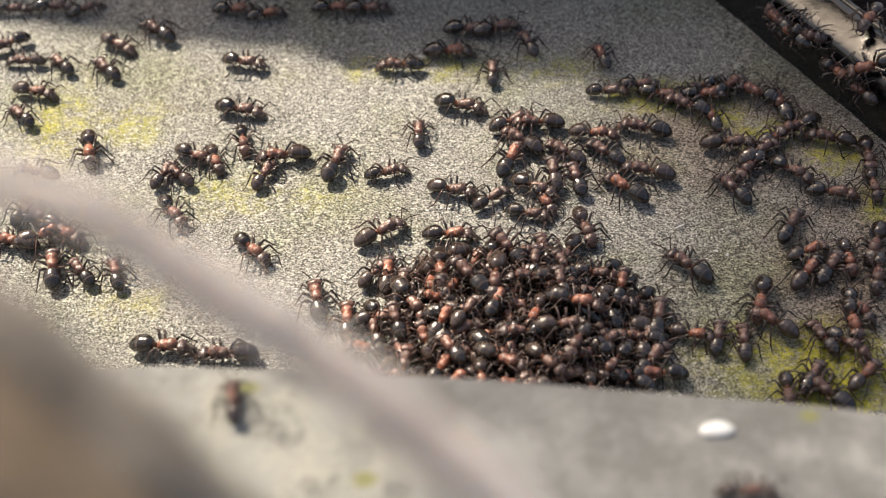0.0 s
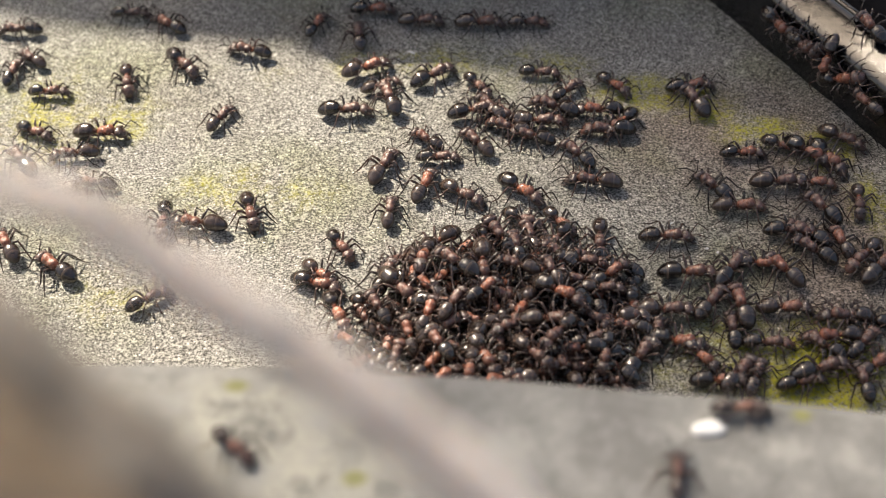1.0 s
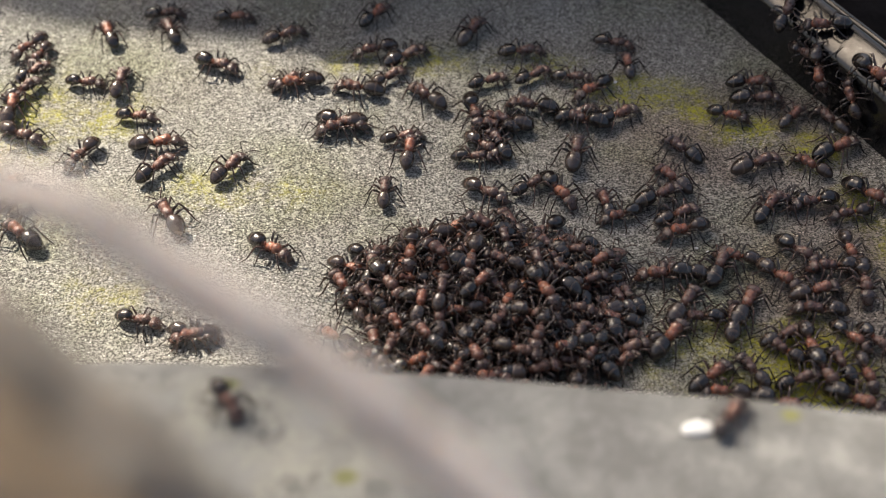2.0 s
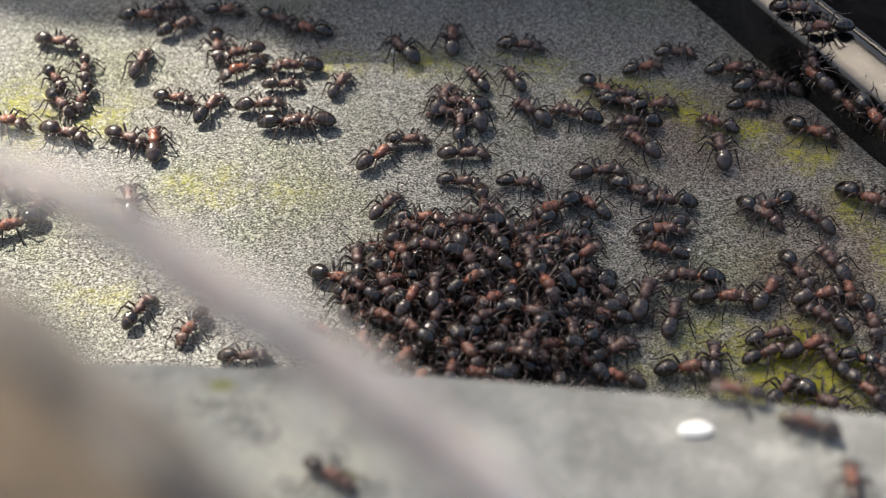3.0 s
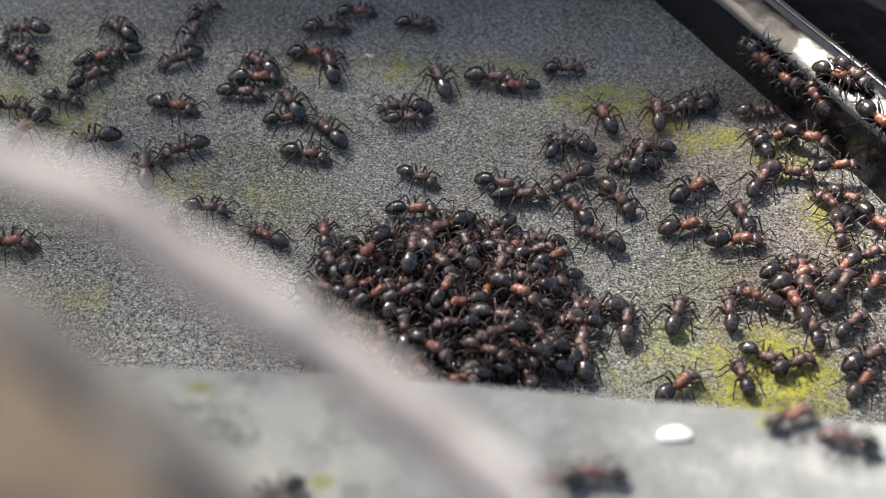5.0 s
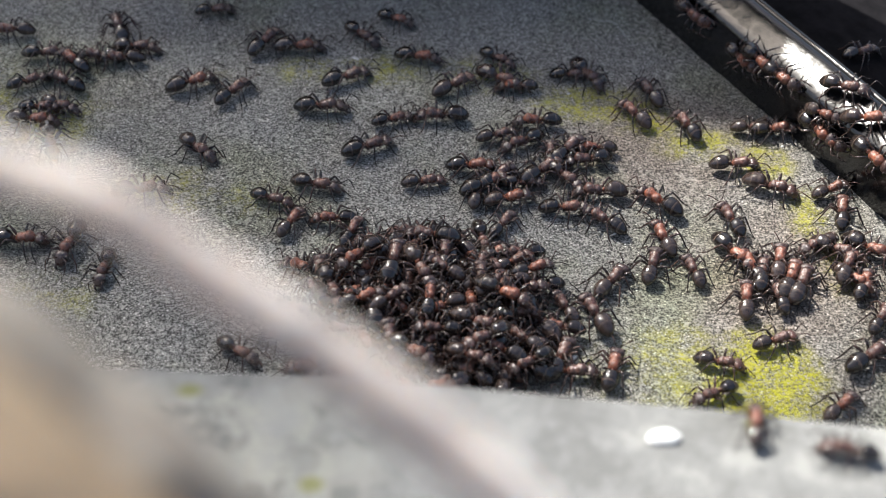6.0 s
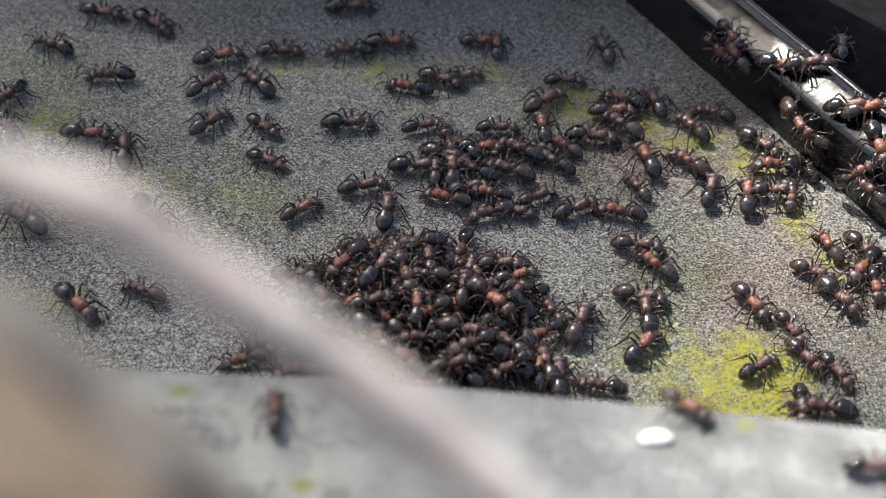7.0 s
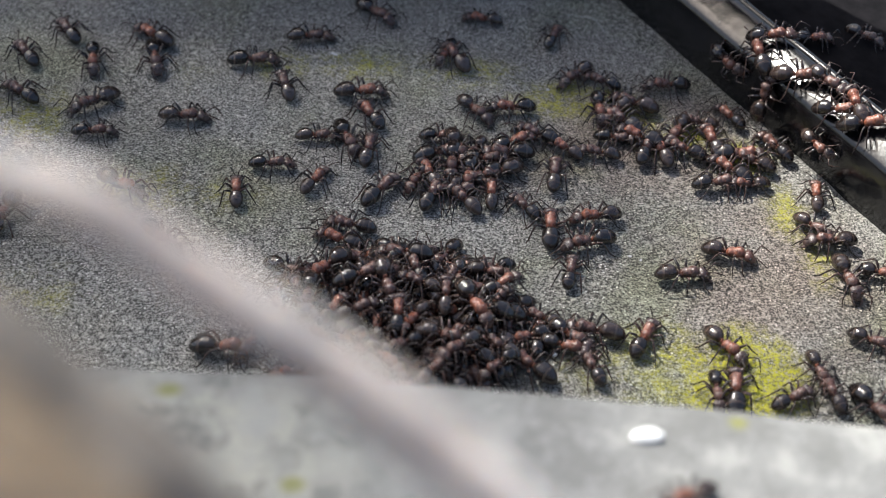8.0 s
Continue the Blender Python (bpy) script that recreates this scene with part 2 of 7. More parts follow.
def build_slab():
    bm = bmesh.new()
    nx, ny = 260, 200
    x0, x1, y0, y1 = -0.13, 0.13, -0.07, 0.13
    g = [[bm.verts.new((x0 + (x1 - x0) * i / nx, y0 + (y1 - y0) * j / ny, 0)) for i in range(nx + 1)] for j in range(ny + 1)]
    for row in g:
        for v in row:
            v.co.z = slab_height(v.co.x, v.co.y)
    for j in range(ny):
        for i in range(nx):
            bm.faces.new((g[j][i], g[j][i + 1], g[j + 1][i + 1], g[j + 1][i]))
    # skirt and underside
    rim = [g[0][i] for i in range(nx + 1)] + [g[j][nx] for j in range(1, ny + 1)] + [g[ny][i] for i in range(nx - 1, -1, -1)] + [g[j][0] for j in range(ny - 1, 0, -1)]
    low = [bm.verts.new((v.co.x, v.co.y, -0.02)) for v in rim]
    for k in range(len(rim)):
        n = (k + 1) % len(rim)
        bm.faces.new((rim[k], low[k], low[n], rim[n]))
    bm.faces.new(low[::-1])
    ob = part("slab", bm, SLAB)
    return tagged(ob, "weathered grey stone slab with yellow-green algae patches", "slab", kind="structure")


LEDGE_TOP = 40.0


def ledge_edge(x):
    """The far edge of the ledge: y over x, mm."""
    return -56.55 - 0.08743 * x - 0.00076 * x * x


def build_ledge():
    """A raised slab before the camera; its far edge is rounded and slightly worn."""
    bm = bmesh.new()
    xs = [-130 + 2 * k for k in range(131)]
    profile = [(0.0, -6.0), (0.0, 20.0), (0.0, 36.6), (-0.4, 38.4), (-1.3, 39.6), (-2.6, 40.0), (-8, 40.0), (-20, 40.0), (-40, 40.0), (-70, 40.0), (-110, 40.0), (-110, -6.0)]
    rows = []
    for x in xs:
        edge = ledge_edge(x) - 0.3 * noise.noise(Vector((x * 0.08, 2.2, 0)))
        rows.append([bm.verts.new((x * MM, (edge + d) * MM, (z + (0.2 * noise.noise(Vector((x * 0.05, d * 0.05, 7))) if z > 37 else 0)) * MM)) for d, z in profile])
    n = len(profile)
    for a, b in zip(rows, rows[1:]):
        for k in range(n):
            bm.faces.new((a[k], a[(k + 1) % n], b[(k + 1) % n], b[k]))
    bm.faces.new(rows[0]), bm.faces.new(rows[-1][::-1])
    bmesh.ops.recalc_face_normals(bm, faces=bm.faces)
    ob = part("ledge", bm, LEDGE)
    return tagged(ob, "raised grey stone ledge with a rounded worn edge", "ledge", kind="structure")


TUBE_AX = Vector((0.48, -0.877, 0)).normalized()          # along the rim
TUBE_SIDE = Vector((-TUBE_AX.y, TUBE_AX.x, 0))             # across it, away from the slab
TUBE_U = 67.6                                              # where its near wall meets the slab, mm along TUBE_SIDE
# section of the rim: across and up, mm
TUBE_TOP = [(0.0, 0.0), (0.08, 2.0), (0.25, 6.0), (0.4, 8.6), (0.62, 9.5), (1.05, 9.95), (2.2, 10.6), (3.5, 11.35), (4.8, 12.05), (5.7, 12.4), (6.4, 12.3), (6.9, 11.5), (7.2, 10.0),
            (7.7, 9.0), (8.3, 8.9), (8.6, 9.4), (8.9, 10.0), (9.3, 10.4), (9.9, 10.3), (10.4, 9.6), (10.6, 7.5)]


def build_tube():
    thing = new("black_rim")
    thing.matrix_world = Matrix.Translation((TUBE_SIDE * TUBE_U + TUBE_AX * -15) * MM) @ TUBE_AX.to_track_quat("X", "Z").to_matrix().to_4x4()

    def strip(name, section, label=""):
        bm = bmesh.new()
        rows = []
        for k in range(91):
            x = -90 + 2 * k
            wave = Vector((0, 0.12 * noise.noise(Vector((x * 0.06, 0, 1))), 0.15 * noise.noise(Vector((x * 0.05, 4, 0)))))
            rows.append([bm.verts.new((Vector((x, u, z)) + (wave if z > 1 else wave * 0)) * MM) for u, z in section])
        n = len(section)
        for p, q in zip(rows, rows[1:]):
            for k in range(n):
                bm.faces.new((p[k], p[(k + 1) % n], q[(k + 1) % n], q[k]))
        bm.faces.new(rows[0]), bm.faces.new(rows[-1][::-1])
        bmesh.ops.recalc_face_normals(bm, faces=bm.faces)
        return part(name, bm, TUBE, thing, label)

    strip("rim_wall", [(0.0, -1.0)] + TUBE_TOP[:14] + [(7.7, -1.0)])
    strip("ridge", [(7.72, -1.0), (7.72, 9.0)] + TUBE_TOP[14:] + [(10.6, -1.0)], "glossy black moulded ridge along the rim")
    return tagged(thing, "glossy black plastic tray rim lying across the slab corner", "rim")


CRATE_TOP = 7.0


def build_panel():
    """The flat dark lid that begins behind the rim."""
    bm = bmesh.new()
    bmesh.ops.create_cube(bm, size=1.0, matrix=Matrix.Diagonal((0.24, 0.09, 0.03, 1)))
    bmesh.ops.bevel(bm, geom=bm.edges[:], offset=0.0015, segments=3, affect="EDGES")
    ob = part("plastic_crate", bm, PANEL)
    at = TUBE_SIDE * (TUBE_U + 11.8 + 45) + TUBE_AX * 25
    ob.matrix_world = Matrix.Translation(Vector((at.x, at.y, CRATE_TOP - 15)) * MM) @ TUBE_AX.to_track_quat("X", "Z").to_matrix().to_4x4()
    return tagged(ob, "matt black plastic crate lid behind the glossy rim", "crate")


def build_ground():
    bm = bmesh.new()
    bmesh.ops.create_grid(bm, x_segments=40, y_segments=40, size=400)
    ob = part("ground", bm, SOIL)
    ob.location.z = -0.021
    return tagged(ob, "dark bare soil round the slab", "ground", kind="structure")


def build_shade_screen():
    """A made-up plank screen beyond the view, added so its shade lies on the far strip of the slab."""
    thing = new("plank_screen")
    along = Vector((math.cos(radians(-10.5)), math.sin(radians(-10.5)), 0))
    top = Vector((0, 0.0495, 0)) + SUN_WAY * 0.64
    for k in range(20):
        bm = bmesh.new()
        reach = 0.045 - 0.05 * k
        # plank heights are fitted to the wanted shade edge
        h = top.z + 0.0006 * math.sin(k * 2.1) + 0.021 + 0.16 * max(0.0, reach - 0.005) - 0.06 * min(0.08, max(0.0, -0.02 - reach))
        at = top + along * reach
        bmesh.ops.create_cube(bm, size=1.0, matrix=Matrix.Translation((at.x, at.y, h / 2 - 0.021)) @ Matrix.Rotation(radians(-10.5), 4, "Z") @ Matrix.Diagonal((0.0492, 0.016, h, 1)))
        bmesh.ops.bevel(bm, geom=bm.edges[:], offset=0.002, segments=2, affect="EDGES")
        part("plank", bm, BOARD, thing)
    return tagged(thing, "added plank shade screen, unseen, standing beyond the slab", "screen")


build_ground()
build_slab()
build_ledge()
build_tube()
build_panel()
build_shade_screen()


def build_sky_blocker():
    """Made-up black panels, three of rising height, just past the slab in view; they block sky to darken its far strip.
    """
    thing = new("plastic_divider")
    for x0, x1, y, top in ((-62.0, 11.6, 88.0, 72.0), (12.0, 21.6, 88.0, 88.0), (22.0, 46.0, 88.0, 110.0)):
        bm = bmesh.new()
        bmesh.ops.create_cube(bm, size=1.0, matrix=Matrix.Translation(Vector(((x0 + x1) / 2, y, top / 2)) * MM) @ Matrix.Diagonal(((x1 - x0) * MM, 0.004, top * MM, 1)))
        bmesh.ops.bevel(bm, geom=bm.edges[:], offset=0.0012, segments=2, affect="EDGES")
        part("panel", bm, PANEL, thing)
    return tagged(thing, "added matt black sky blocker, unseen, standing across the slab", "divider")


build_sky_blocker()


# ---- stalks before the lens ----
def build_twig():
    thing = new("dry_twig")
    upper = [(-20.8, -110.7, 117.7), (-17.5, -110.7, 116.1), (-14.3, -110.7, 114.3), (-11.4, -110.9, 113.0), (-8.3, -111.4, 110.2), (-5.6, -112.1, 108.4)]
    lower = [(-5.6, -112.1, 108.4), (-2.9, -112.9, 106.5), (-0.3, -113.9, 104.3), (2.3, -115.0, 102.1), (5.1, -117.0, 99.0), (7.4, -116.1, 93.5), (10.4, -114.8, 86.2), (14.0, -112.0, 70.0), (24.0, -116.0, 41.0)]
    part("shoot", sweep(upper, 0.98, 20, 0.14, 3, 0.5), TWIG, thing)
    part("stem", sweep(lower, 1.32, 20, 0.12, 7, 0.72), TWIG, thing)
    bm = bmesh.new()
    way = (Vector(lower[1]) - Vector(upper[-2])).normalized()
    tube(bm, [Vector(lower[0]) + way * d for d in (-1.1, -0.6, 0.0, 0.6, 1.1)], [0.9, 1.06, 1.14, 1.08, 0.94], 16)
    part("node", bm, TWIG, thing, "swollen pale node between shoot and stem")
    return tagged(thing, "pale dry plant stem arching in front of the ledge", "twig")


def build_stalks():
    a = part("dry_stalk", sweep([(-20.4, -114.5, 112.0), (-15.2, -118.6, 110.7), (-12.5, -120.5, 110.2), (-10.3, -122.0, 108.7), (-8.5, -123.7, 107.0), (-8.1, -124.1, 103.2), (-7.4, -124.7, 98.1), (-6.6, -125.5, 91.2), (-5.5, -126.6, 81.9), (-4.0, -128.0, 70.0), (0.0, -131.0, 41.0)], 2.5, 20, 0.15, 9), STALK)
    tagged(a, "thick tan dry stalk close to the lens", "stalk")
    b = part("dry_stalk", sweep([(-22.9, -106.9, 106.8), (-16.2, -111.2, 105.3), (-12.9, -113.0, 103.5), (-9.5, -115.8, 102.2), (-6.6, -118.2, 99.8), (-4.6, -118.5, 94.3), (-2.0, -119.0, 87.0), (4.0, -120.0, 70.0), (10.0, -124.0, 41.0)], 2.5, 20, 0.15, 5), GREY_STALK)
    tagged(b, "thick greyish dry stalk close to the lens", "stalk")


build_twig()
build_stalks()


# ---- small flecks ----
def blob(name, x, y, z, rx, ry, rz, turn, material, label, category):
    bm = bmesh.new()
    bmesh.ops.create_icosphere(bm, subdivisions=3, radius=1.0)
    for v in bm.verts:
        n = 1 + 0.22 * noise.noise(v.co * 1.7 + Vector((x, y, 0)))
        v.co = Vector((v.co.x * rx * n, v.co.y * ry * n, v.co.z * rz * n)) * MM
    ob = part(name, bm, material)
    ob.matrix_world = pose(x * MM, y * MM, z * MM, 0, 0, turn)
    return tagged(ob, label, category)


# the first, large fleck is a white shape put in for a bright glint
blob("white_fleck", 23.2, -64.8, 40.25, 1.7, 0.85, 0.5, 8, WHITE, "glossy white blob in place of a glint on the grey ledge", "fleck")
blob("white_sliver", -10.3, 47.6, 0.35, 0.75, 0.22, 0.25, -25, WHITE, "tiny white sliver lying on the slab", "fleck")
blob("white_crumb", 35.0, -1.1, 0.2, 0.28, 0.22, 0.2, 0, WHITE, "tiny white crumb on the slab", "fleck")
blob("white_crumb", 22.0, -20.5, 0.3, 0.4, 0.32, 0.3, 40, WHITE, "tiny white crumb on the slab", "fleck")
blob("white_crumb", 9.5, 39.0, 0.2, 0.3, 0.2, 0.2, 70, WHITE, "tiny white crumb on the slab", "fleck")
blob("white_crumb", 26.0, 38.5, 0.2, 0.3, 0.2, 0.2, 10, WHITE, "tiny white crumb on the slab", "fleck")
blob("white_crumb", 60.0, 25.0, 0.25, 0.3, 0.2, 0.25, 20, WHITE, "tiny white crumb on the slab", "fleck")
blob("white_crumb", 36.5, -1.9, 0.2, 0.26, 0.2, 0.2, 50, WHITE, "tiny white crumb on the slab", "fleck")
blob("white_splinter", 30.2, 4.2, 0.3, 0.75, 0.13, 0.16, 30, WHITE, "thin pale splinter lying on the slab", "splinter")
fibre_bm = bmesh.new()
tube(fibre_bm, [(33.0, 58.5, 0.9), (34.6, 58.2, 1.3), (36.0, 57.0, 1.4), (37.0, 55.3, 1.1), (37.6, 53.8, 0.5)], [0.03, 0.045, 0.045, 0.04, 0.03])
tagged(part("pale_fibre", fibre_bm, WHITE), "short pale curled fibre lying on the slab", "fibre")


# ---- unseen bough and tree, added to shade the slab ----
def build_shade_bough():
    """A made-up leafy bough far up the sunbeam, added so its thin shade drifts over the slab."""
    thing = new("leafy_bough")
    q = SUN_WAY.to_track_quat("Z", "Y").to_matrix().to_4x4() @ Matrix.Rotation(radians(-72), 4, "Z")
    bm = bmesh.new()
    rng = random.Random(5)
    for k in range(5500):
        x, y = rng.uniform(-125, 100), rng.uniform(-168, 195)
        # ragged outline, wide in its middle, narrow towards the tip, fitted to the wanted shade
        low = -98 + 23 * min(1.0, max(0.0, (20 - y) / 50))
        high = 78 - 55 * min(1.0, max(0.0, (y - 15) / 110))
        if y > 140:
            low = -75
        full = 0.92 if abs(x - 8) < 40 and y < 60 else 0.78
        if x < 15 and 45 < y < 130:
            full = 0.5
        if rng.random() > full * min(1.0, (x - low + 14) / 28, (high + 14 - x) / 28):
            continue
        m = Matrix.Translation(Vector((x, y, rng.uniform(-30, 30))) * MM) @ Euler((rng.uniform(-0.7, 0.7), rng.uniform(-0.7, 0.7), rng.uniform(0, 6.3))).to_matrix().to_4x4()
        s = rng.uniform(2.6, 4.4) * MM
        outline = [(-1.5, 0, 0), (-0.7, 0.62, 0.1), (0.4, 0.6, 0.12), (1.6, 0, 0), (0.4, -0.6, 0.12), (-0.7, -0.62, 0.1)]
        top = [bm.verts.new(m @ Vector((a * s, b * s, c * s))) for a, b, c in outline]
        bm.faces.new(top)
    # a dense clump in the middle and a side sprig, added to shade rim and twig
    for x, y in [(rng.gauss(8, 17), rng.gauss(-18, 15)) for _ in range(150)] + [(rng.gauss(-128, 9), rng.gauss(98, 11)) for _ in range(95)]:
        m = Matrix.Translation(Vector((x, y, rng.uniform(-15, 15))) * MM) @ Euler((rng.uniform(-0.7, 0.7), rng.uniform(-0.7, 0.7), rng.uniform(0, 6.3))).to_matrix().to_4x4()
        s = rng.uniform(2.6, 4.4) * MM
        bm.faces.new([bm.verts.new(m @ Vector((a * s, b * s, c * s))) for a, b, c in outline])
    part("leaves", bm, LEAF, thing)
    bm = bmesh.new()
    tube(bm, [(2, 60, -3), (-60, 86, 2), (-132, 100, 0)], [0.9, 0.7, 0.4], 6)
    part("side_shoot", bm, STALK, thing)
    bm = bmesh.new()
    tube(bm, [(0, -172, 0), (2, -70, 3), (-1, 0, 0), (2, 60, -3), (0, 125, 0)], [2.0, 1.8, 1.5, 1.2, 0.8], 8)
    part("limb", bm, STALK, thing)
    tagged(thing, "added leafy bough, unseen, moved to shade the slab", "branch")
    return thing, q


bough, bough_turn = build_shade_bough()


def build_bough_tree():
    """A made-up tree out of view that bears the shade bough, off to the sunny side."""
    thing = new("tree")
    tip = SUN_WAY * 3.4 + bough_turn @ Vector((0, 0.128, 0))
    foot = Vector((tip.x + 1.3, tip.y + 0.35, -0.02))
    bm = bmesh.new()
    tube(bm, [foot / MM, (foot + Vector((0.03, -0.02, 0.9))) / MM, (foot + Vector((0.01, -0.03, 1.8))) / MM, (foot + Vector((0.05, -0.04, 2.9))) / MM], [95, 80, 66, 40], 14)
    part("trunk", bm, GREY_STALK, thing)
    bm = bmesh.new()
    tube(bm, [(foot + Vector((0.02, -0.03, 1.7))) / MM, ((foot + Vector((0, 0, 1.95))).lerp(tip, 0.5) + Vector((0, 0, 0.1))) / MM, tip / MM], [34, 20, 6], 10)
    part("limb", bm, GREY_STALK, thing)
    bm = bmesh.new()
    rng = random.Random(8)
    top = foot + Vector((0.05, -0.04, 3.0))
    clumps = [top + Vector((rng.gauss(0, 0.22), rng.gauss(0, 0.22), rng.gauss(0.05, 0.2))) for _ in range(26)]
    for c in clumps:
        tube(bm, [(foot + Vector((0.05, -0.04, 2.6))) / MM, (foot + Vector((0.05, -0.04, 2.75))).lerp(c, 0.5) / MM, c / MM], [14, 8, 3], 5)
    part("limb", bm, GREY_STALK, thing)
    bm = bmesh.new()
    for c in clumps:
        for _ in range(60):
            p = c + Vector((rng.gauss(0, 0.09), rng.gauss(0, 0.09), rng.gauss(0, 0.07)))
            m = Matrix.Translation(p) @ Euler((rng.uniform(-0.9, 0.9), rng.uniform(-0.9, 0.9), rng.uniform(0, 6.3))).to_matrix().to_4x4()
            s = rng.uniform(0.014, 0.026)
            bm.faces.new([bm.verts.new(m @ Vector((a * s, e * s, d * s))) for a, e, d in ((-1.5, 0, 0), (-0.7, 0.62, 0.1), (0.4, 0.6, 0.12), (1.6, 0, 0), (0.4, -0.6, 0.12), (-0.7, -0.62, 0.1))])
    part("crown", bm, LEAF, thing)
    return tagged(thing, "added small leafy tree, unseen, with a rough grey-brown trunk", "tree")


build_bough_tree()


# ---- ants ----
def leg_points(side, pair):
    """Hip, knee, ankle and foot of one leg, mm, in the ant's space."""
    hip = ((1.35, 0.42, 1.25), (0.55, 0.45, 1.15), (-0.15, 0.42, 1.15))[pair]
    knee = ((2.25, 1.6, 2.35), (0.55, 1.95, 2.5), (-1.15, 1.8, 2.6))[pair]
    ankle = ((2.85, 2.45, 0.6), (0.45, 2.95, 0.7), (-2.25, 2.7, 0.7))[pair]
    foot = ((3.45, 2.85, 0.03), (0.55, 3.6, 0.03), (-3.25, 3.25, 0.03))[pair]
    return [Vector((p[0], p[1] * side, p[2])) for p in (hip, knee, ankle, foot)]


def build_ant(size, gaster_size, label):
    """One wood ant that faces +x, with its feet at z = 0."""
    thing = new("ant")
    g = gaster_size
    bm = bmesh.new()
    lathe(bm, [(0.0, 0.0, 0.12), (-0.12 * g, 0.05, 0.450 * g), (-0.45 * g, 0.12, 0.882 * g), (-0.95 * g, 0.17, 1.152 * g), (-1.0 * g, 0.17, 1.129 * g), (-1.5 * g, 0.15, 1.242 * g),
               (-2.05 * g, 0.05, 1.179 * g), (-2.1 * g, 0.05, 1.152 * g), (-2.6 * g, -0.08, 1.026 * g), (-2.95 * g, -0.2, 0.810 * g), (-2.99 * g, -0.2, 0.783 * g), (-3.25 * g, -0.3, 0.540 * g), (-3.42 * g, -0.38, 0.30 * g), (-3.48 * g, -0.42, 0.06)], 18, 0.92)
    gaster = part("gaster", bm, GASTER, thing)
    gaster.location = Vector((-0.74, 0, 1.62)) * MM
    bm = bmesh.new()
    lathe(bm, [(-0.5, 1.38, 0.16), (-0.4, 1.44, 0.46), (-0.15, 1.56, 0.66), (0.15, 1.64, 0.73), (0.45, 1.64, 0.725), (0.65, 1.66, 0.715), (0.85, 1.71, 0.75), (1.05, 1.77, 0.81), (1.4, 1.85, 0.86), (1.75, 1.84, 0.80), (2.05, 1.76, 0.58), (2.3, 1.7, 0.30)], 14, 1.02)
    for v in bm.verts:
        v.co += v.co.normalized() * 0.07 * MM * noise.noise(v.co * 1700)
    part("thorax", bm, THORAX, thing)
    # the upright scale of the waist
    bm = bmesh.new()
    lathe(bm, [(-1.0, 1.45, 0.14), (-0.82, 1.5, 0.26), (-0.74, 1.66, 0.36), (-0.66, 1.62, 0.34), (-0.52, 1.45, 0.2), (-0.36, 1.42, 0.14)], 10, 1.3)
    part("waist_scale", bm, THORAX, thing)
    bm = bmesh.new()
    lathe(bm, [(-0.08, 0.0, 0.24), (0.02, 0.02, 0.58), (0.25, 0.03, 0.76), (0.6, 0.0, 0.8), (0.95, -0.07, 0.72), (1.25, -0.15, 0.58), (1.5, -0.22, 0.44), (1.62, -0.26, 0.3)], 14, 0.70)
    head = part("head", bm, HEAD, thing)
    head.matrix_basis = pose(2.2 * MM, 0, 1.72 * MM, 0, 22, 0) @ Matrix.Diagonal((1.22, 1.32, 1.25, 1))
    for s in (1, -1):
        bm = bmesh.new()
        part("mandible", tube(bm, [(1.35, 0.36 * s, -0.28), (1.62, 0.44 * s, -0.35), (1.85, 0.38 * s, -0.42), (2.1, 0.12 * s, -0.48)], [0.17, 0.17, 0.13, 0.04]), HEAD, head)
        bm = bmesh.new()
        bmesh.ops.create_icosphere(bm, subdivisions=2, radius=0.19 * MM, matrix=Matrix.Translation(Vector((0.7, 0.66 * s, 0.26)) * MM))
        part("eye", bm, GASTER, head, "glossy black compound eye")
    for s in (1, -1):
        bm = bmesh.new()
        tube(bm, [(0, 0, 0), (0.75, 0.75 * s, 0.55), (1.05, 1.05 * s, 0.6), (1.6, 1.0 * s, 0.15), (2.35, 0.8 * s, -0.65)], [0.09, 0.08, 0.09, 0.09, 0.06], 5)
        feeler = part("antenna", bm, LIMB, thing)
        feeler.location = Vector((3.5, 0.3 * s, 1.85)) * MM
    for pair in range(3):
        for s in (1, -1):
            hip, knee, ankle, foot = leg_points(s, pair)
            bm = bmesh.new()
            mid = (hip + knee) / 2 + Vector((0, 0, 0.12))
            tube(bm, [(0, 0, 0), hip.lerp(knee, 0.12) - hip + Vector((0, 0, -0.12)), mid - hip, knee - hip, knee.lerp(ankle, 0.04) - hip], [0.21, 0.16, 0.21, 0.14, 0.11], 6)
            leg = part("leg", bm, LIMB, thing)
            leg.location = hip * MM
            bm = bmesh.new()
            tube(bm, [knee.lerp(hip, 0.03) - hip, knee.lerp(ankle, 0.25) - hip, ankle - hip, foot - hip], [0.11, 0.14, 0.10, 0.055], 6)
            part("shin", bm, LIMB, leg)
    thing.scale = (size,) * 3
    return tagged(thing, label, "ant", "wood ants")


PROTO = [
    build_ant(1.04, 0.95, "glossy black and rust-red wood ant on the slab"),
    build_ant(0.92, 0.93, "smaller dark brown and red wood ant on the slab"),
    build_ant(1.1, 1.02, "large wood ant with a swollen glossy black gaster"),
    build_ant(0.74, 0.88, "small dark wood ant crossing the raised ledge"),
]


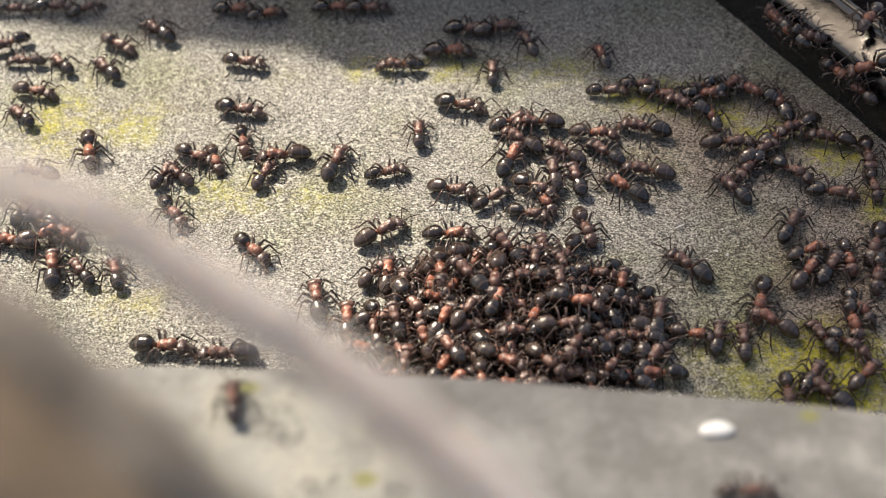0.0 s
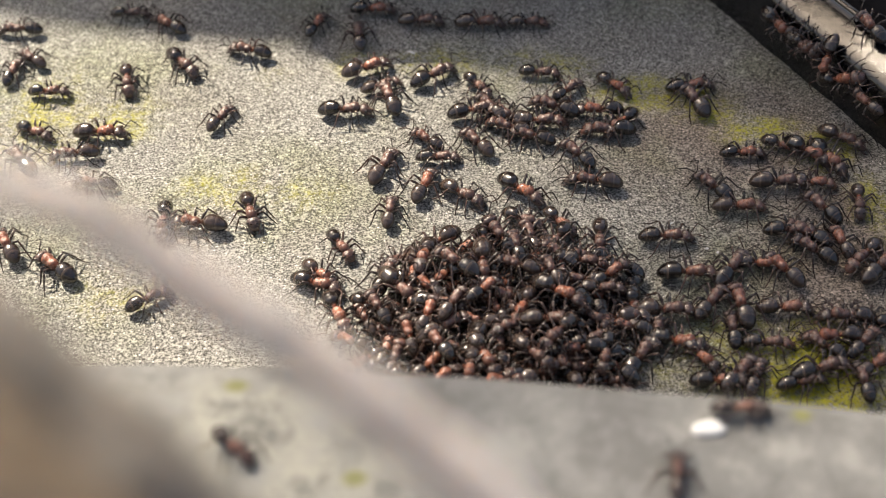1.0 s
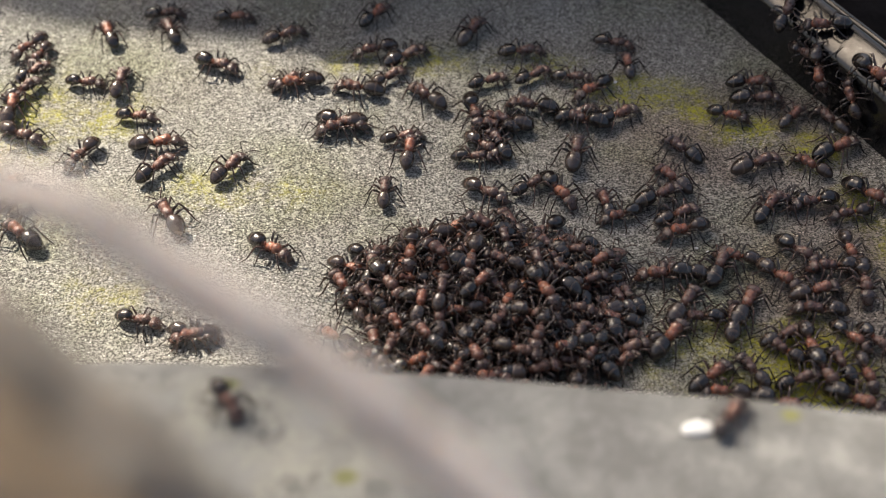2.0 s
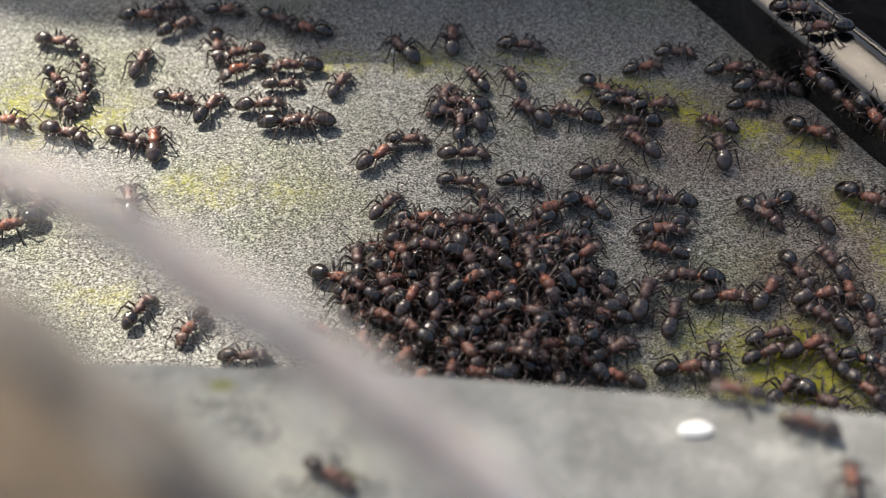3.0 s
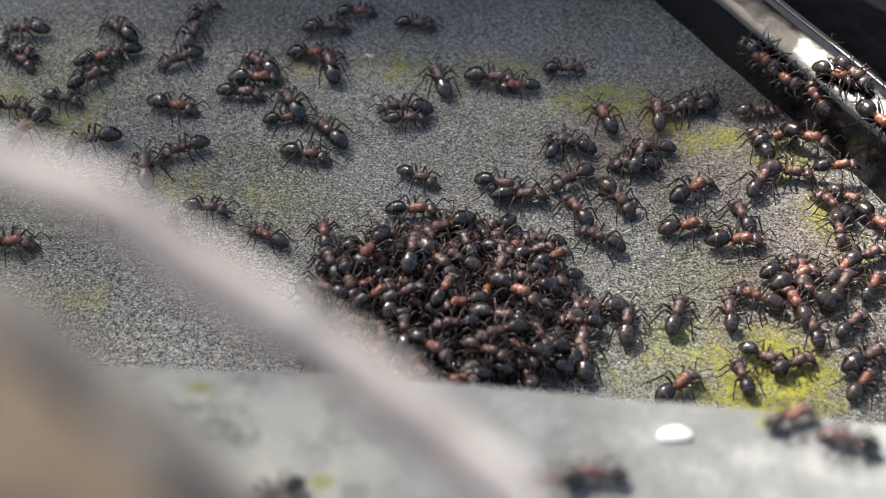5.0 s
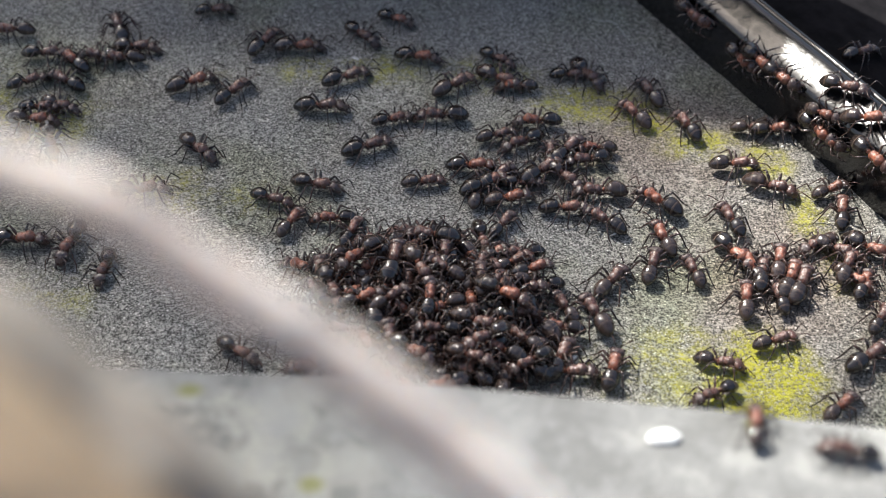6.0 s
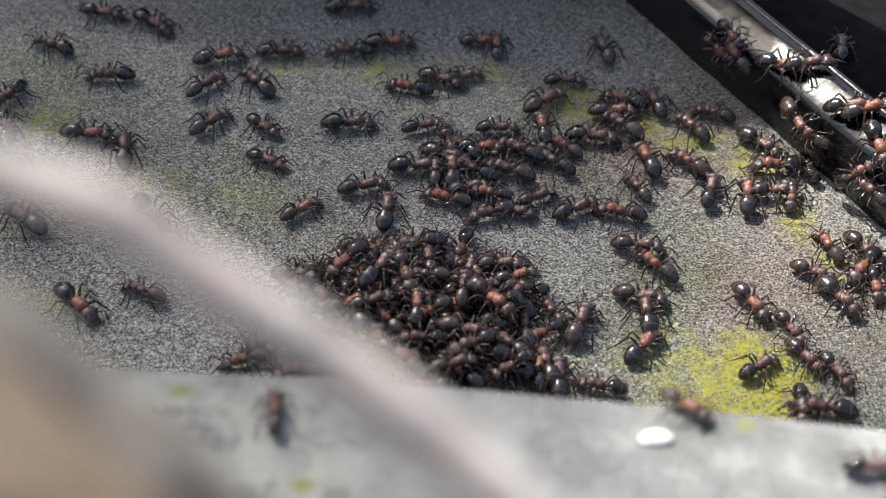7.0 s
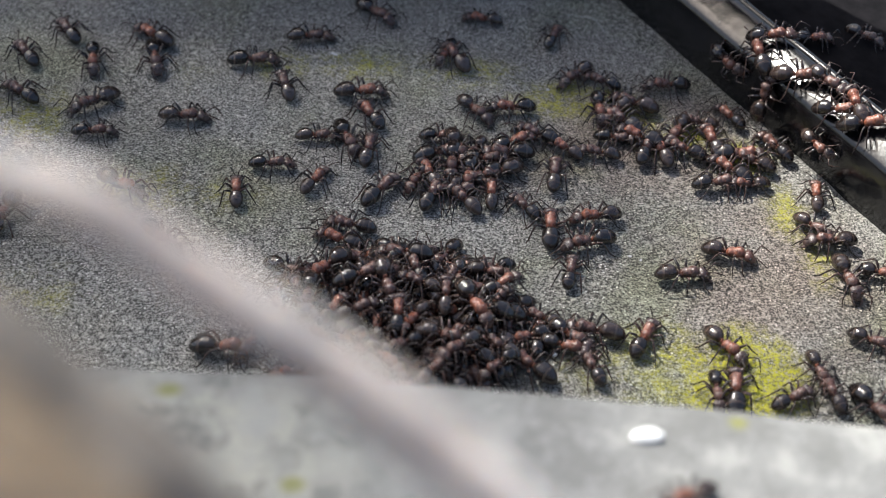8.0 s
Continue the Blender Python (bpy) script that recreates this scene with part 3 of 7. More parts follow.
def relief(p):
    """Height of the rim or of the lid behind it under a place, mm, and the way up there; None on the slab."""
    u = p.dot(TUBE_SIDE) - TUBE_U
    if u < 0:
        return None
    if u > TUBE_TOP[-1][0]:
        return CRATE_TOP, Vector((0, 0, 1))
    for (u0, z0), (u1, z1) in zip(TUBE_TOP, TUBE_TOP[1:]):
        if u <= u1:
            f = (u - u0) / (u1 - u0)
            up = (TUBE_SIDE * (z0 - z1) + Vector((0, 0, u1 - u0))).normalized()
            return z0 + (z1 - z0) * f, (up + Vector((0, 0, 0.35))).normalized()


def stand(x, y, heading, lift=0.0):
    """The pose of an ant over a place (mm), upright on whatever lies there."""
    p, up = Vector((x, y, 0)), Vector((0, 0, 1))
    found = relief(p)
    if y < ledge_edge(x) - 0.5:
        p.z = LEDGE_TOP
    elif found:
        p.z, up = found
    else:
        p.z = slab_height(x * MM, y * MM) / MM
    fwd = Vector((math.cos(radians(heading)), math.sin(radians(heading)), 0))
    fwd = (fwd - up * fwd.dot(up)).normalized()
    turn = Matrix((fwd, up.cross(fwd), up)).transposed().to_4x4()
    return Matrix.Translation((p + up * lift) * MM) @ turn


def legs_of(ant):
    return [o for o in ant.children if o.name.split(".")[0] == "leg"]


def feelers_of(ant):
    return [o for o in ant.children if o.name.split(".")[0] == "antenna"]


def gait(ant, keys, seed):
    """Swing the six legs in two tripods as far as the ant has gone, and stir the antennae."""
    rng = random.Random(seed)
    times, gone, place = [], 0.0, None
    for k in range(81):
        t = k * 0.1
        a = max((q for q in keys if q[0] <= t + 1e-6), key=lambda q: q[0])
        b = min((q for q in keys if q[0] >= t - 1e-6), key=lambda q: q[0])
        f = 0 if b[0] == a[0] else (t - a[0]) / (b[0] - a[0])
        p = Vector((a[1] + (b[1] - a[1]) * f, a[2] + (b[2] - a[2]) * f))
        if place is not None:
            gone += min((p - place).length, 1.6)
        place = p
        times.append((t, gone))
    phase = rng.uniform(0, 6.28)
    for n, leg in enumerate(legs_of(ant)):
        pair, s = n // 2, 1 if n % 2 == 0 else -1
        shift = math.pi * ((pair + (s > 0)) % 2)
        at = leg.location.copy()
        walk(leg, [(t, pose(*at, s * 7 * math.cos(phase + shift + 1.25 * g), 0, 17 * math.sin(phase + shift + 1.25 * g))) for t, g in times])
    for n, feeler in enumerate(feelers_of(ant)):
        at = feeler.location.copy()
        walk(feeler, [(t * 0.4, pose(*at, 0, rng.uniform(-14, 14), rng.uniform(-16, 16))) for t in range(21)])


def march(kind, *keys):
    """One ant that walks: keys of seconds, x, y (mm) and heading (degrees)."""
    ant = copy_thing(PROTO[kind], Matrix.Identity(4))
    ant["label"] = PROTO[kind]["label"]
    walk(ant, [(k[0], stand(*k[1:])) for k in keys])
    gait(ant, keys, len(bpy.data.objects))
    return ant


def huddle():
    """The heap of ants that jostle over one another against the ledge; it swells and sinks again."""
    rng = random.Random(21)
    placed = []
    for layer, (lift, grow, gap, count) in enumerate(((0.0, 1.0, 3.3, 84), (2.3, 0.84, 3.1, 52), (4.2, 0.58, 3.6, 16))):
        tries = 0
        here = []
        while len(here) < count and tries < 6000:
            tries += 1
            a, r = rng.uniform(0, 2 * math.pi), math.sqrt(rng.random()) * grow
            r *= 1 + 0.16 * noise.noise(Vector((math.cos(a) * 1.7, math.sin(a) * 1.7, 0.5)))
            x, y = 4.0 + 21.5 * r * math.cos(a), -17.5 + 20.0 * r * math.sin(a)
            if y < -37 or any((x - u) ** 2 + (y - v) ** 2 < gap * gap for u, v in here):
                continue
            here.append((x, y))
            placed.append((x, y, lift + rng.uniform(-0.3, 0.5)))
    for n, (x, y, z) in enumerate(placed):
        ant = copy_thing(PROTO[rng.choice((0, 1, 1, 1, 2))], Matrix.Identity(4))
        ant["label"] = "wood ant crowded into the dense dark heap"
        ant["group"] = "heap of wood ants"
        h, tilt, lean = rng.uniform(0, 360), rng.uniform(-14, 14) if z > 1 else 0, rng.uniform(-14, 14) if z > 1 else 0
        rows = []
        t = 0.0
        while t < 8.01:
            rows.append((min(t, 8.0), Matrix.Translation(Vector((4.0 + (x - 4.0) * (0.945 - 0.065 * max(0.0, t - 4.5) / 3.5) + (1.1 - 1.41 * t / 4.5 if t < 4.5 else -5.0 * (t / 8 - 0.5)), -37 + (y + 37) * (0.92 + 0.17 * math.sin(math.pi * t / 8)), z)) * MM) @ pose(0, 0, 0, lean, tilt, h)))
            x, y = x + rng.gauss(0, 0.32), y + rng.gauss(0, 0.32)
            y = max(y, -37)
            h, tilt, lean = h + rng.gauss(0, 13), tilt * 0.8 + (rng.gauss(0, 3) if z > 1 else 0), lean * 0.8 + (rng.gauss(0, 3) if z > 1 else 0)
            t += 0.5
        walk(ant, rows)
        for n, leg in enumerate(legs_of(ant)):
            at = leg.location.copy()
            walk(leg, [(k * 0.4, pose(*at, rng.uniform(-8, 12), 0, rng.uniform(-20, 20))) for k in range(21)])


def motions():
    # the bough's shade drifts from the near corner across to the far side
    far = SUN_WAY * 3.4
    for_rows = [(0.0, 98), (1.0, 90), (1.7, 78), (2.8, 66), (3.5, 58), (4.0, 24), (4.7, -40), (5.8, -68), (6.2, -80), (6.6, -84), (7.0, -62), (7.4, -57), (8.0, -59)]
    walk(bough, [(t, Matrix.Translation(far + Vector((s, 0, 0)) * MM) @ bough_turn) for t, s in for_rows])
    huddle()
    march(0, (0, -76.6, 38.5, -16), (0.5, -79.9, 45.6, -2), (1, -100.0, 48.2, 68), (1.25, -89.4, 48.2, 124), (1.5, -78.8, 48.2, 179), (2, -75.7, 48.8, 234), (2.5, -72.6, 49.5, 289), (3, -69.5, 50.1, 344), (3.5, -69.5, 53.5, 403), (4, -68.1, 51.5, 403), (4.25, -69.3, 52.3, 472), (4.5, -70.5, 53.1, 540), (6, -70.6, 53.8, 539), (6.5, -100.0, 53.8, 540), (8, -100.0, 53.8, 540))
    march(1, (0, -77.1, 31.7, 135), (0.5, -78.7, 36.9, 164), (0.67, -76.3, 37.0, 109), (0.83, -73.9, 37.0, 54), (1, -71.5, 37.0, -1), (1.5, -65.7, 40.0, 24), (2.25, -63.6, 37.3, -38), (3, -61.6, 34.6, -100), (3.5, -62.0, 35.2, -157), (4, -64.4, 33.4, -180), (4.17, -66.7, 32.9, -125), (4.33, -68.9, 32.4, -71), (4.5, -71.2, 31.9, -16), (6, -61.7, 32.7, 1), (6.25, -61.2, 31.5, -59), (6.5, -60.8, 30.4, -118), (7, -64.2, 27.9, -64), (7.25, -61.8, 27.8, -121), (7.5, -59.5, 27.7, -179), (7.67, -55.6, 27.2, -119), (7.83, -51.8, 26.6, -59), (8, -48.0, 26.0, 1))
    march(0, (0, -84.5, 52.5, -146), (0.25, -83.6, 54.8, -193), (0.5, -82.8, 57.0, -240), (0.67, -88.5, 50.7, -186), (0.83, -94.3, 44.3, -131), (1, -100.0, 37.9, -77), (1.17, -92.8, 37.9, -137), (1.33, -85.6, 37.9, -197), (1.5, -78.3, 37.9, -256), (2, -74.0, 36.3, -308), (2.5, -69.7, 34.8, -359), (3, -65.4, 33.2, -410), (3.5, -65.3, 37.4, -411), (4, -64.8, 38.0, -360), (4.5, -56.4, 40.3, -375), (5, -57.2, 40.0, -321), (5.5, -58.0, 39.8, -267), (6, -58.7, 39.5, -213), (6.5, -58.5, 35.6, -146), (7, -65.2, 35.2, -122), (7.5, -60.7, 32.0, -162), (8, -61.2, 35.2, -218))
    march(1, (0, -80.2, 47.4, 178), (0.5, -78.5, 46.4, 164), (1, -76.6, 46.5, 142), (1.5, -76.1, 47.3, 214), (3, -63.0, 42.8, 281), (3.5, -59.5, 39.7, 213), (4, -61.7, 34.2, 252), (4.25, -61.5, 34.3, 299), (4.5, -61.2, 34.5, 345), (6, -58.6, 33.4, 336), (6.5, -43.3, 26.6, 361), (7, -23.0, 27.6, 320), (7.5, -15.1, 24.9, 346), (8, -12.3, 24.8, 361))
    march(1, (0, -73.6, 46.4, 133), (0.5, -74.0, 44.2, 142), (1, -79.0, 42.6, 83), (1.5, -76.5, 42.5, 97), (2, -73.6, 41.7, 47), (2.5, -70.6, 40.9, -4), (3, -67.7, 40.0, -54), (3.5, -68.9, 45.8, -22), (4, -66.6, 44.2, 0), (4.5, -71.6, 46.8, -72), (5.25, -68.3, 43.1, -23), (6, -65.0, 39.4, 26), (6.17, -76.7, 39.4, 78), (6.33, -88.3, 39.4, 129), (6.5, -100.0, 39.4, 180), (8, -100.0, 39.4, 180))
    march(0, (0, -65.3, 44.8, 132), (0.5, -72.4, 51.6, 133), (1, -80.6, 54.9, 178), (1.25, -81.3, 54.9, 131), (1.5, -81.9, 54.9, 84), (3, -100.0, 57.8, 18), (3.5, -73.4, 57.8, -0), (3.75, -73.8, 56.3, -48), (4, -74.2, 54.8, -95), (4.5, -74.3, 48.1, -35), (6, -63.5, 47.3, 1), (6.25, -64.0, 48.4, 63), (6.5, -64.4, 49.6, 125), (7, -60.3, 48.8, 152), (7.25, -61.3, 50.1, 97), (7.5, -62.4, 51.4, 43), (7.75, -59.4, 51.9, 83), (8, -56.3, 52.5, 123))
    march(0, (0, -64.7, 51.9, -35), (0.5, -61.2, 47.0, -48), (1, -58.6, 40.0, -77), (1.17, -58.6, 39.0, -136), (1.33, -58.7, 37.9, -195), (1.5, -58.8, 36.8, -254), (3, -53.6, 43.8, -281), (3.25, -52.6, 42.4, -235), (3.5, -51.6, 40.9, -188), (3.75, -48.5, 41.4, -252), (4, -45.5, 41.8, -316), (4.5, -38.8, 53.3, -249), (5.25, -43.6, 51.2, -306), (6, -48.3, 49.2, -364), (6.5, -22.3, 52.1, -359), (7, -21.5, 47.7, -359), (7.5, -26.3, 48.9, -359), (8, -14.4, 51.3, -359))
    march(2, (0, -58.1, 55.6, 139), (0.17, -57.5, 54.1, 192), (0.33, -56.8, 52.6, 244), (0.5, -56.1, 51.2, 297), (1, -49.7, 44.2, 311), (1.5, -44.5, 41.6, 337), (3, -40.9, 48.2, 280), (3.25, -43.7, 48.7, 232), (3.5, -46.5, 49.2, 184), (4, -44.8, 47.9, 180), (4.5, -54.9, 51.5, 151), (6, -52.1, 54.9, 111), (6.25, -54.9, 57.0, 57), (6.5, -57.7, 59.0, 4), (7, -44.2, 55.5, -38), (7.5, -43.3, 47.7, -83), (8, -40.4, 44.7, -77))
    march(0, (0, -41.2, 45.7, -14), (0.5, -26.2, 41.0, -9), (0.75, -22.9, 46.3, 45), (1, -19.6, 51.6, 99), (1.5, -31.2, 49.7, 58), (2.25, -31.2, 53.1, 13), (3, -31.3, 56.4, -31), (3.5, -19.3, 54.8, -0), (3.67, -19.1, 52.1, 57), (3.83, -19.0, 49.3, 114), (4, -18.9, 46.6, 171), (4.25, -20.0, 50.9, 103), (4.5, -21.1, 55.1, 35), (5.25, -15.2, 54.1, -5), (6, -9.4, 53.1, -44), (6.5, -8.2, 42.7, -40), (7, 6.1, 40.3, -23), (7.5, 10.2, 34.7, 1), (8, 13.2, 31.2, -50))
    march(0, (0, -13.8, 43.7, 178), (0.5, -24.0, 46.5, 163), (1, -38.4, 47.5, 163), (1.5, -52.4, 51.8, 150), (2.25, -50.5, 52.9, 92), (3, -48.6, 54.1, 33), (3.5, -52.6, 47.6, 8), (3.75, -51.2, 49.5, -34), (4, -49.8, 51.5, -76), (4.5, -51.8, 47.5, -133), (6, -54.2, 46.6, -179), (6.5, -54.7, 46.5, -187), (7, -49.4, 40.8, -179), (7.5, -63.8, 46.2, -179), (8, -62.3, 45.9, -235))
    march(2, (0, -40.2, 32.6, -16), (0.5, -28.5, 30.7, -1), (1, -20.5, 30.4, -1), (1.5, -16.6, 27.2, -16), (3, -27.2, 27.0, -1), (3.5, -27.0, 28.3, 21), (4, -22.0, 29.1, 31), (4.25, -21.1, 27.9, 106), (4.5, -20.3, 26.8, 180), (5, -16.0, 25.5, 128), (5.5, -11.8, 24.2, 76), (6, -7.5, 22.9, 23), (6.5, -1.9, 18.6, 8), (7, 1.9, 18.2, 1), (7.5, 4.8, 19.7, 1), (8, 7.3, 20.5, 18))
    march(1, (0, -38.8, 24.9, -77), (0.5, -37.3, 20.0, -80), (1, -19.4, -0.5, -57), (1.5, -15.3, -3.2, -48), (3, -10.3, -1.7, 14), (3.5, -10.5, -1.1, 7), (4, -10.5, -1.4, -38), (4.5, -10.1, -2.0, -38), (5.25, -9.8, 0.8, 16), (6, -9.6, 3.7, 70), (6.17, -9.6, 3.5, 19), (6.33, -9.7, 3.3, -31), (6.5, -9.7, 3.1, -81), (6.75, -8.1, 1.9, -40), (7, -6.5, 0.6, 1), (7.5, -5.7, 1.9, 8), (8, 0.1, -1.1, -28))
    march(2, (0, -63.8, 23.1, -77), (0.5, -67.4, 28.2, -42), (1, -60.5, 26.1, -1), (1.5, -49.9, 22.8, -28), (2.25, -49.0, 22.7, 36), (3, -48.0, 22.7, 99), (3.5, -53.6, 30.2, 125), (3.67, -53.0, 31.3, 74), (3.83, -52.3, 32.4, 23), (4, -51.6, 33.4, -28), (4.5, -45.1, 31.3, -22), (6, -37.5, 39.3, 25), (6.5, -27.4, 43.1, 95), (6.75, -29.6, 44.7, 56), (7, -31.7, 46.3, 18), (7.25, -32.2, 45.5, 86), (7.5, -32.7, 44.7, 154), (8, -41.6, 51.1, 144))
    march(1, (0, -50.5, 16.8, 68), (0.5, -48.2, 15.5, 30), (1, -41.2, 29.6, 62), (1.5, -30.3, 38.6, 45), (3, -28.6, 37.3, -1), (3.5, -23.8, 33.9, -16), (4, -21.0, 33.9, 24), (4.5, -14.1, 31.9, 0), (6, 13.3, 26.0, 16), (6.5, 14.7, 27.5, -43), (7, 15.1, 27.7, 1), (7.25, 15.5, 27.3, -54), (7.5, 15.9, 26.8, -110), (8, 12.8, 21.3, -120))
    march(1, (0, -48.1, 16.4, 138), (0.5, -53.2, 13.2, 179), (1, -59.0, 13.7, 172), (1.5, -68.3, 10.9, 194), (3, -63.4, 8.5, 250), (3.5, -61.1, 0.9, 279), (4, -42.5, 13.9, 318), (4.5, -36.1, 7.0, 262), (6, -45.2, -4.3, 263), (6.5, -38.3, -10.5, 327), (6.67, -37.9, -10.1, 270), (6.83, -37.6, -9.8, 213), (7, -37.2, -9.4, 156), (7.5, -47.1, -6.5, 161), (7.67, -33.9, -8.2, 105), (7.83, -20.8, -9.9, 49), (8, -7.7, -11.6, -7))
    march(0, (0, -46.1, 21.3, -28), (0.5, -45.8, 14.1, -85), (1, -33.7, 6.9, -73), (1.25, -35.7, 7.7, -1), (1.5, -37.7, 8.6, 70), (3, -31.9, 31.8, 7), (3.5, -30.5, 30.5, -0), (4, -27.8, 26.9, -45), (4.5, -22.8, 23.6, -15), (6, -15.4, 13.8, -14), (6.5, -11.0, 12.3, 16), (7, -6.5, 13.5, 15), (7.5, -5.0, 15.8, 42), (8, -4.1, 21.5, 81))
    march(1, (0, -42.8, 20.3, -69), (0.5, -34.8, 6.5, -55), (1, -22.0, -6.3, -42), (1.5, -20.7, -4.4, -27), (3, -6.9, -9.4, -23), (3.17, -7.0, -9.6, -80), (3.33, -7.1, -9.9, -136), (3.5, -7.2, -10.1, -193), (4, -20.8, -6.2, -180), (4.5, -25.6, -0.5, -180), (5.25, -22.2, 2.6, -238), (6, -18.8, 5.7, -297), (6.5, -18.2, 5.7, -318), (7, -15.9, 8.2, -324), (7.5, -12.7, 10.9, -331), (8, -12.3, 14.3, -302))
    march(2, (0, -31.8, 20.5, -174), (0.5, -41.6, 4.1, -217), (1, -41.3, 3.8, -188), (1.5, -43.2, 4.5, -212), (3, -49.4, 8.1, -257), (3.5, -59.3, 16.3, -233), (3.67, -56.2, 17.3, -284), (3.83, -53.1, 18.3, -336), (4, -49.9, 19.3, -387), (4.5, -48.6, 14.4, -418), (6, -50.9, 0.3, -463), (6.25, -51.2, 0.9, -521), (6.5, -51.5, 1.5, -580), (7, -56.7, 5.2, -580), (7.5, -54.6, 20.5, -539), (7.75, -56.3, 13.4, -501), (8, -57.9, 6.3, -463))
    march(1, (0, -34.3, 16.1, 70), (0.5, -23.3, 30.3, 65), (1, -15.0, 37.2, 22), (1.5, -10.0, 39.7, 30), (3, -19.1, 37.2, 69), (3.5, -16.4, 41.8, 96), (3.67, -16.4, 41.0, 41), (3.83, -16.5, 40.3, -14), (4, -16.6, 39.5, -69), (4.5, -6.3, 15.8, -55), (6, 1.3, 14.9, 8), (6.5, 4.7, 13.7, 1), (6.75, 4.7, 15.4, 46), (7, 4.7, 17.2, 90), (7.17, 4.7, 17.1, 141), (7.33, 4.7, 17.0, 192), (7.5, 4.7, 17.0, 243), (8, 3.7, 15.1, 240))
    march(2, (0, -23.0, 18.5, 73), (0.5, -14.0, 34.5, 79), (1, -13.4, 33.4, 108), (1.5, -13.6, 33.7, 144), (3, -26.6, 42.4, 179), (3.17, -25.3, 43.3, 122), (3.33, -24.0, 44.1, 65), (3.5, -22.6, 45.0, 8), (4, -28.2, 41.8, 57), (4.25, -29.0, 41.1, 111), (4.5, -29.7, 40.5, 165), (5.25, -27.9, 45.8, 111), (6, -26.1, 51.2, 58), (6.5, -17.7, 59.9, 32), (7, -9.7, 61.4, 4), (7.5, -5.6, 60.8, -23), (8, -3.2, 58.7, -42))
    march(1, (0, -14.9, 16.4, 14), (0.5, -9.3, 15.8, 6), (1, -5.1, 19.0, -1), (1.5, 2.3, 18.9, -1), (3, 0.9, 13.1, -8), (3.5, 4.5, -4.1, -41), (4, 6.6, 8.1, -14), (4.5, 7.6, -4.9, -24), (5.25, 10.4, 0.1, 17), (6, 13.2, 5.1, 57), (6.5, 16.9, 9.7, 1), (7, 16.7, 8.2, -17), (7.5, 20.1, 8.7, 6), (7.75, 20.0, 8.6, 67), (8, 19.8, 8.6, 127))
    march(0, (0, -47.6, 7.6, -54), (0.5, -46.1, 2.1, -74), (1, -46.6, 4.8, -88), (1.25, -47.8, 7.1, -29), (1.5, -48.9, 9.4, 29), (3, -40.2, 31.5, 63), (3.5, -34.7, 35.4, 52), (4, -34.3, 35.7, -8), (4.5, -32.1, 35.1, -29), (5.25, -31.3, 36.0, 12), (6, -30.4, 36.8, 52), (6.5, -12.1, 43.4, 1), (6.67, -11.2, 44.9, -59), (6.83, -10.3, 46.4, -119), (7, -9.3, 47.9, -179), (7.5, -27.2, 59.8, -222), (8, -27.2, 86.0, -270))
    march(2, (0, -15.0, 2.8, 34), (0.5, -13.5, 9.0, 28), (1, -13.6, 16.9, 67), (1.25, -15.6, 19.9, 138), (1.5, -17.7, 23.0, 209), (3, -23.6, 27.4, 179), (3.5, -30.6, 16.3, 180), (4, -37.5, 15.9, 153), (4.5, -45.0, 18.0, 138), (5.25, -43.6, 15.1, 73), (6, -42.2, 12.2, 8), (6.25, -41.9, 10.9, 56), (6.5, -41.6, 9.6, 104), (6.67, -40.5, 8.6, 53), (6.83, -39.3, 7.6, 1), (7, -38.2, 6.6, -51), (7.5, -37.1, 3.8, -37), (8, -34.4, 1.0, -45))
    march(1, (0, -15.4, -5.5, 51), (0.5, -14.2, -0.3, 74), (1, -12.3, 6.7, 85), (1.5, -11.9, 10.8, 92), (3, -10.3, 7.8, 52), (3.5, 5.4, -4.2, -7), (4, 8.2, 5.7, -7), (4.25, 6.8, 0.7, 35), (4.5, 5.3, -4.2, 78), (6, 9.6, 12.1, 77), (6.5, 9.6, 14.1, 15), (7, 9.9, 13.3, 15), (7.5, 9.9, 13.7, 1), (7.75, 9.0, 13.1, -74), (8, 8.0, 12.5, -149))
    march(0, (0, -13.6, -6.0, 89), (0.5, -11.3, 3.3, 92), (1, -7.1, 12.4, 70), (1.5, -7.0, 20.0, 88), (3, -12.0, 18.9, 42), (3.5, -9.2, 17.4, -0), (3.67, -8.3, 17.2, 50), (3.83, -7.3, 17.0, 101), (4, -6.4, 16.8, 152), (4.17, -1.9, 9.7, 96), (4.33, 2.5, 2.5, 40), (4.5, 7.0, -4.6, -16), (6, 14.4, 10.8, 15), (6.17, 14.4, 11.1, 70), (6.33, 14.4, 11.3, 126), (6.5, 14.3, 11.6, 181), (7, 6.4, 10.7, 162), (7.5, 6.0, 14.3, 100), (8, 5.4, 15.8, 111))
    march(0, (0, -4.7, 2.1, -1), (0.5, -3.0, 4.1, -1), (0.67, -4.3, -0.3, -58), (0.83, -5.5, -4.7, -116), (1, -6.8, -9.2, -173), (1.25, -19.1, -4.3, -121), (1.5, -31.5, 0.5, -70), (3, -17.3, -7.4, -20), (3.5, -16.2, -7.4, -32), (4, -15.6, -7.9, -47), (4.5, -15.1, -8.9, -52), (5.25, -15.6, -6.6, -126), (6, -16.1, -4.3, -200), (6.5, -18.5, -0.8, -218), (6.75, -9.5, -2.7, -284), (7, -0.6, -4.5, -351), (7.17, -1.4, -2.4, -294), (7.33, -2.3, -0.4, -237), (7.5, -3.1, 1.7, -179), (8, -8.3, 1.2, -207))
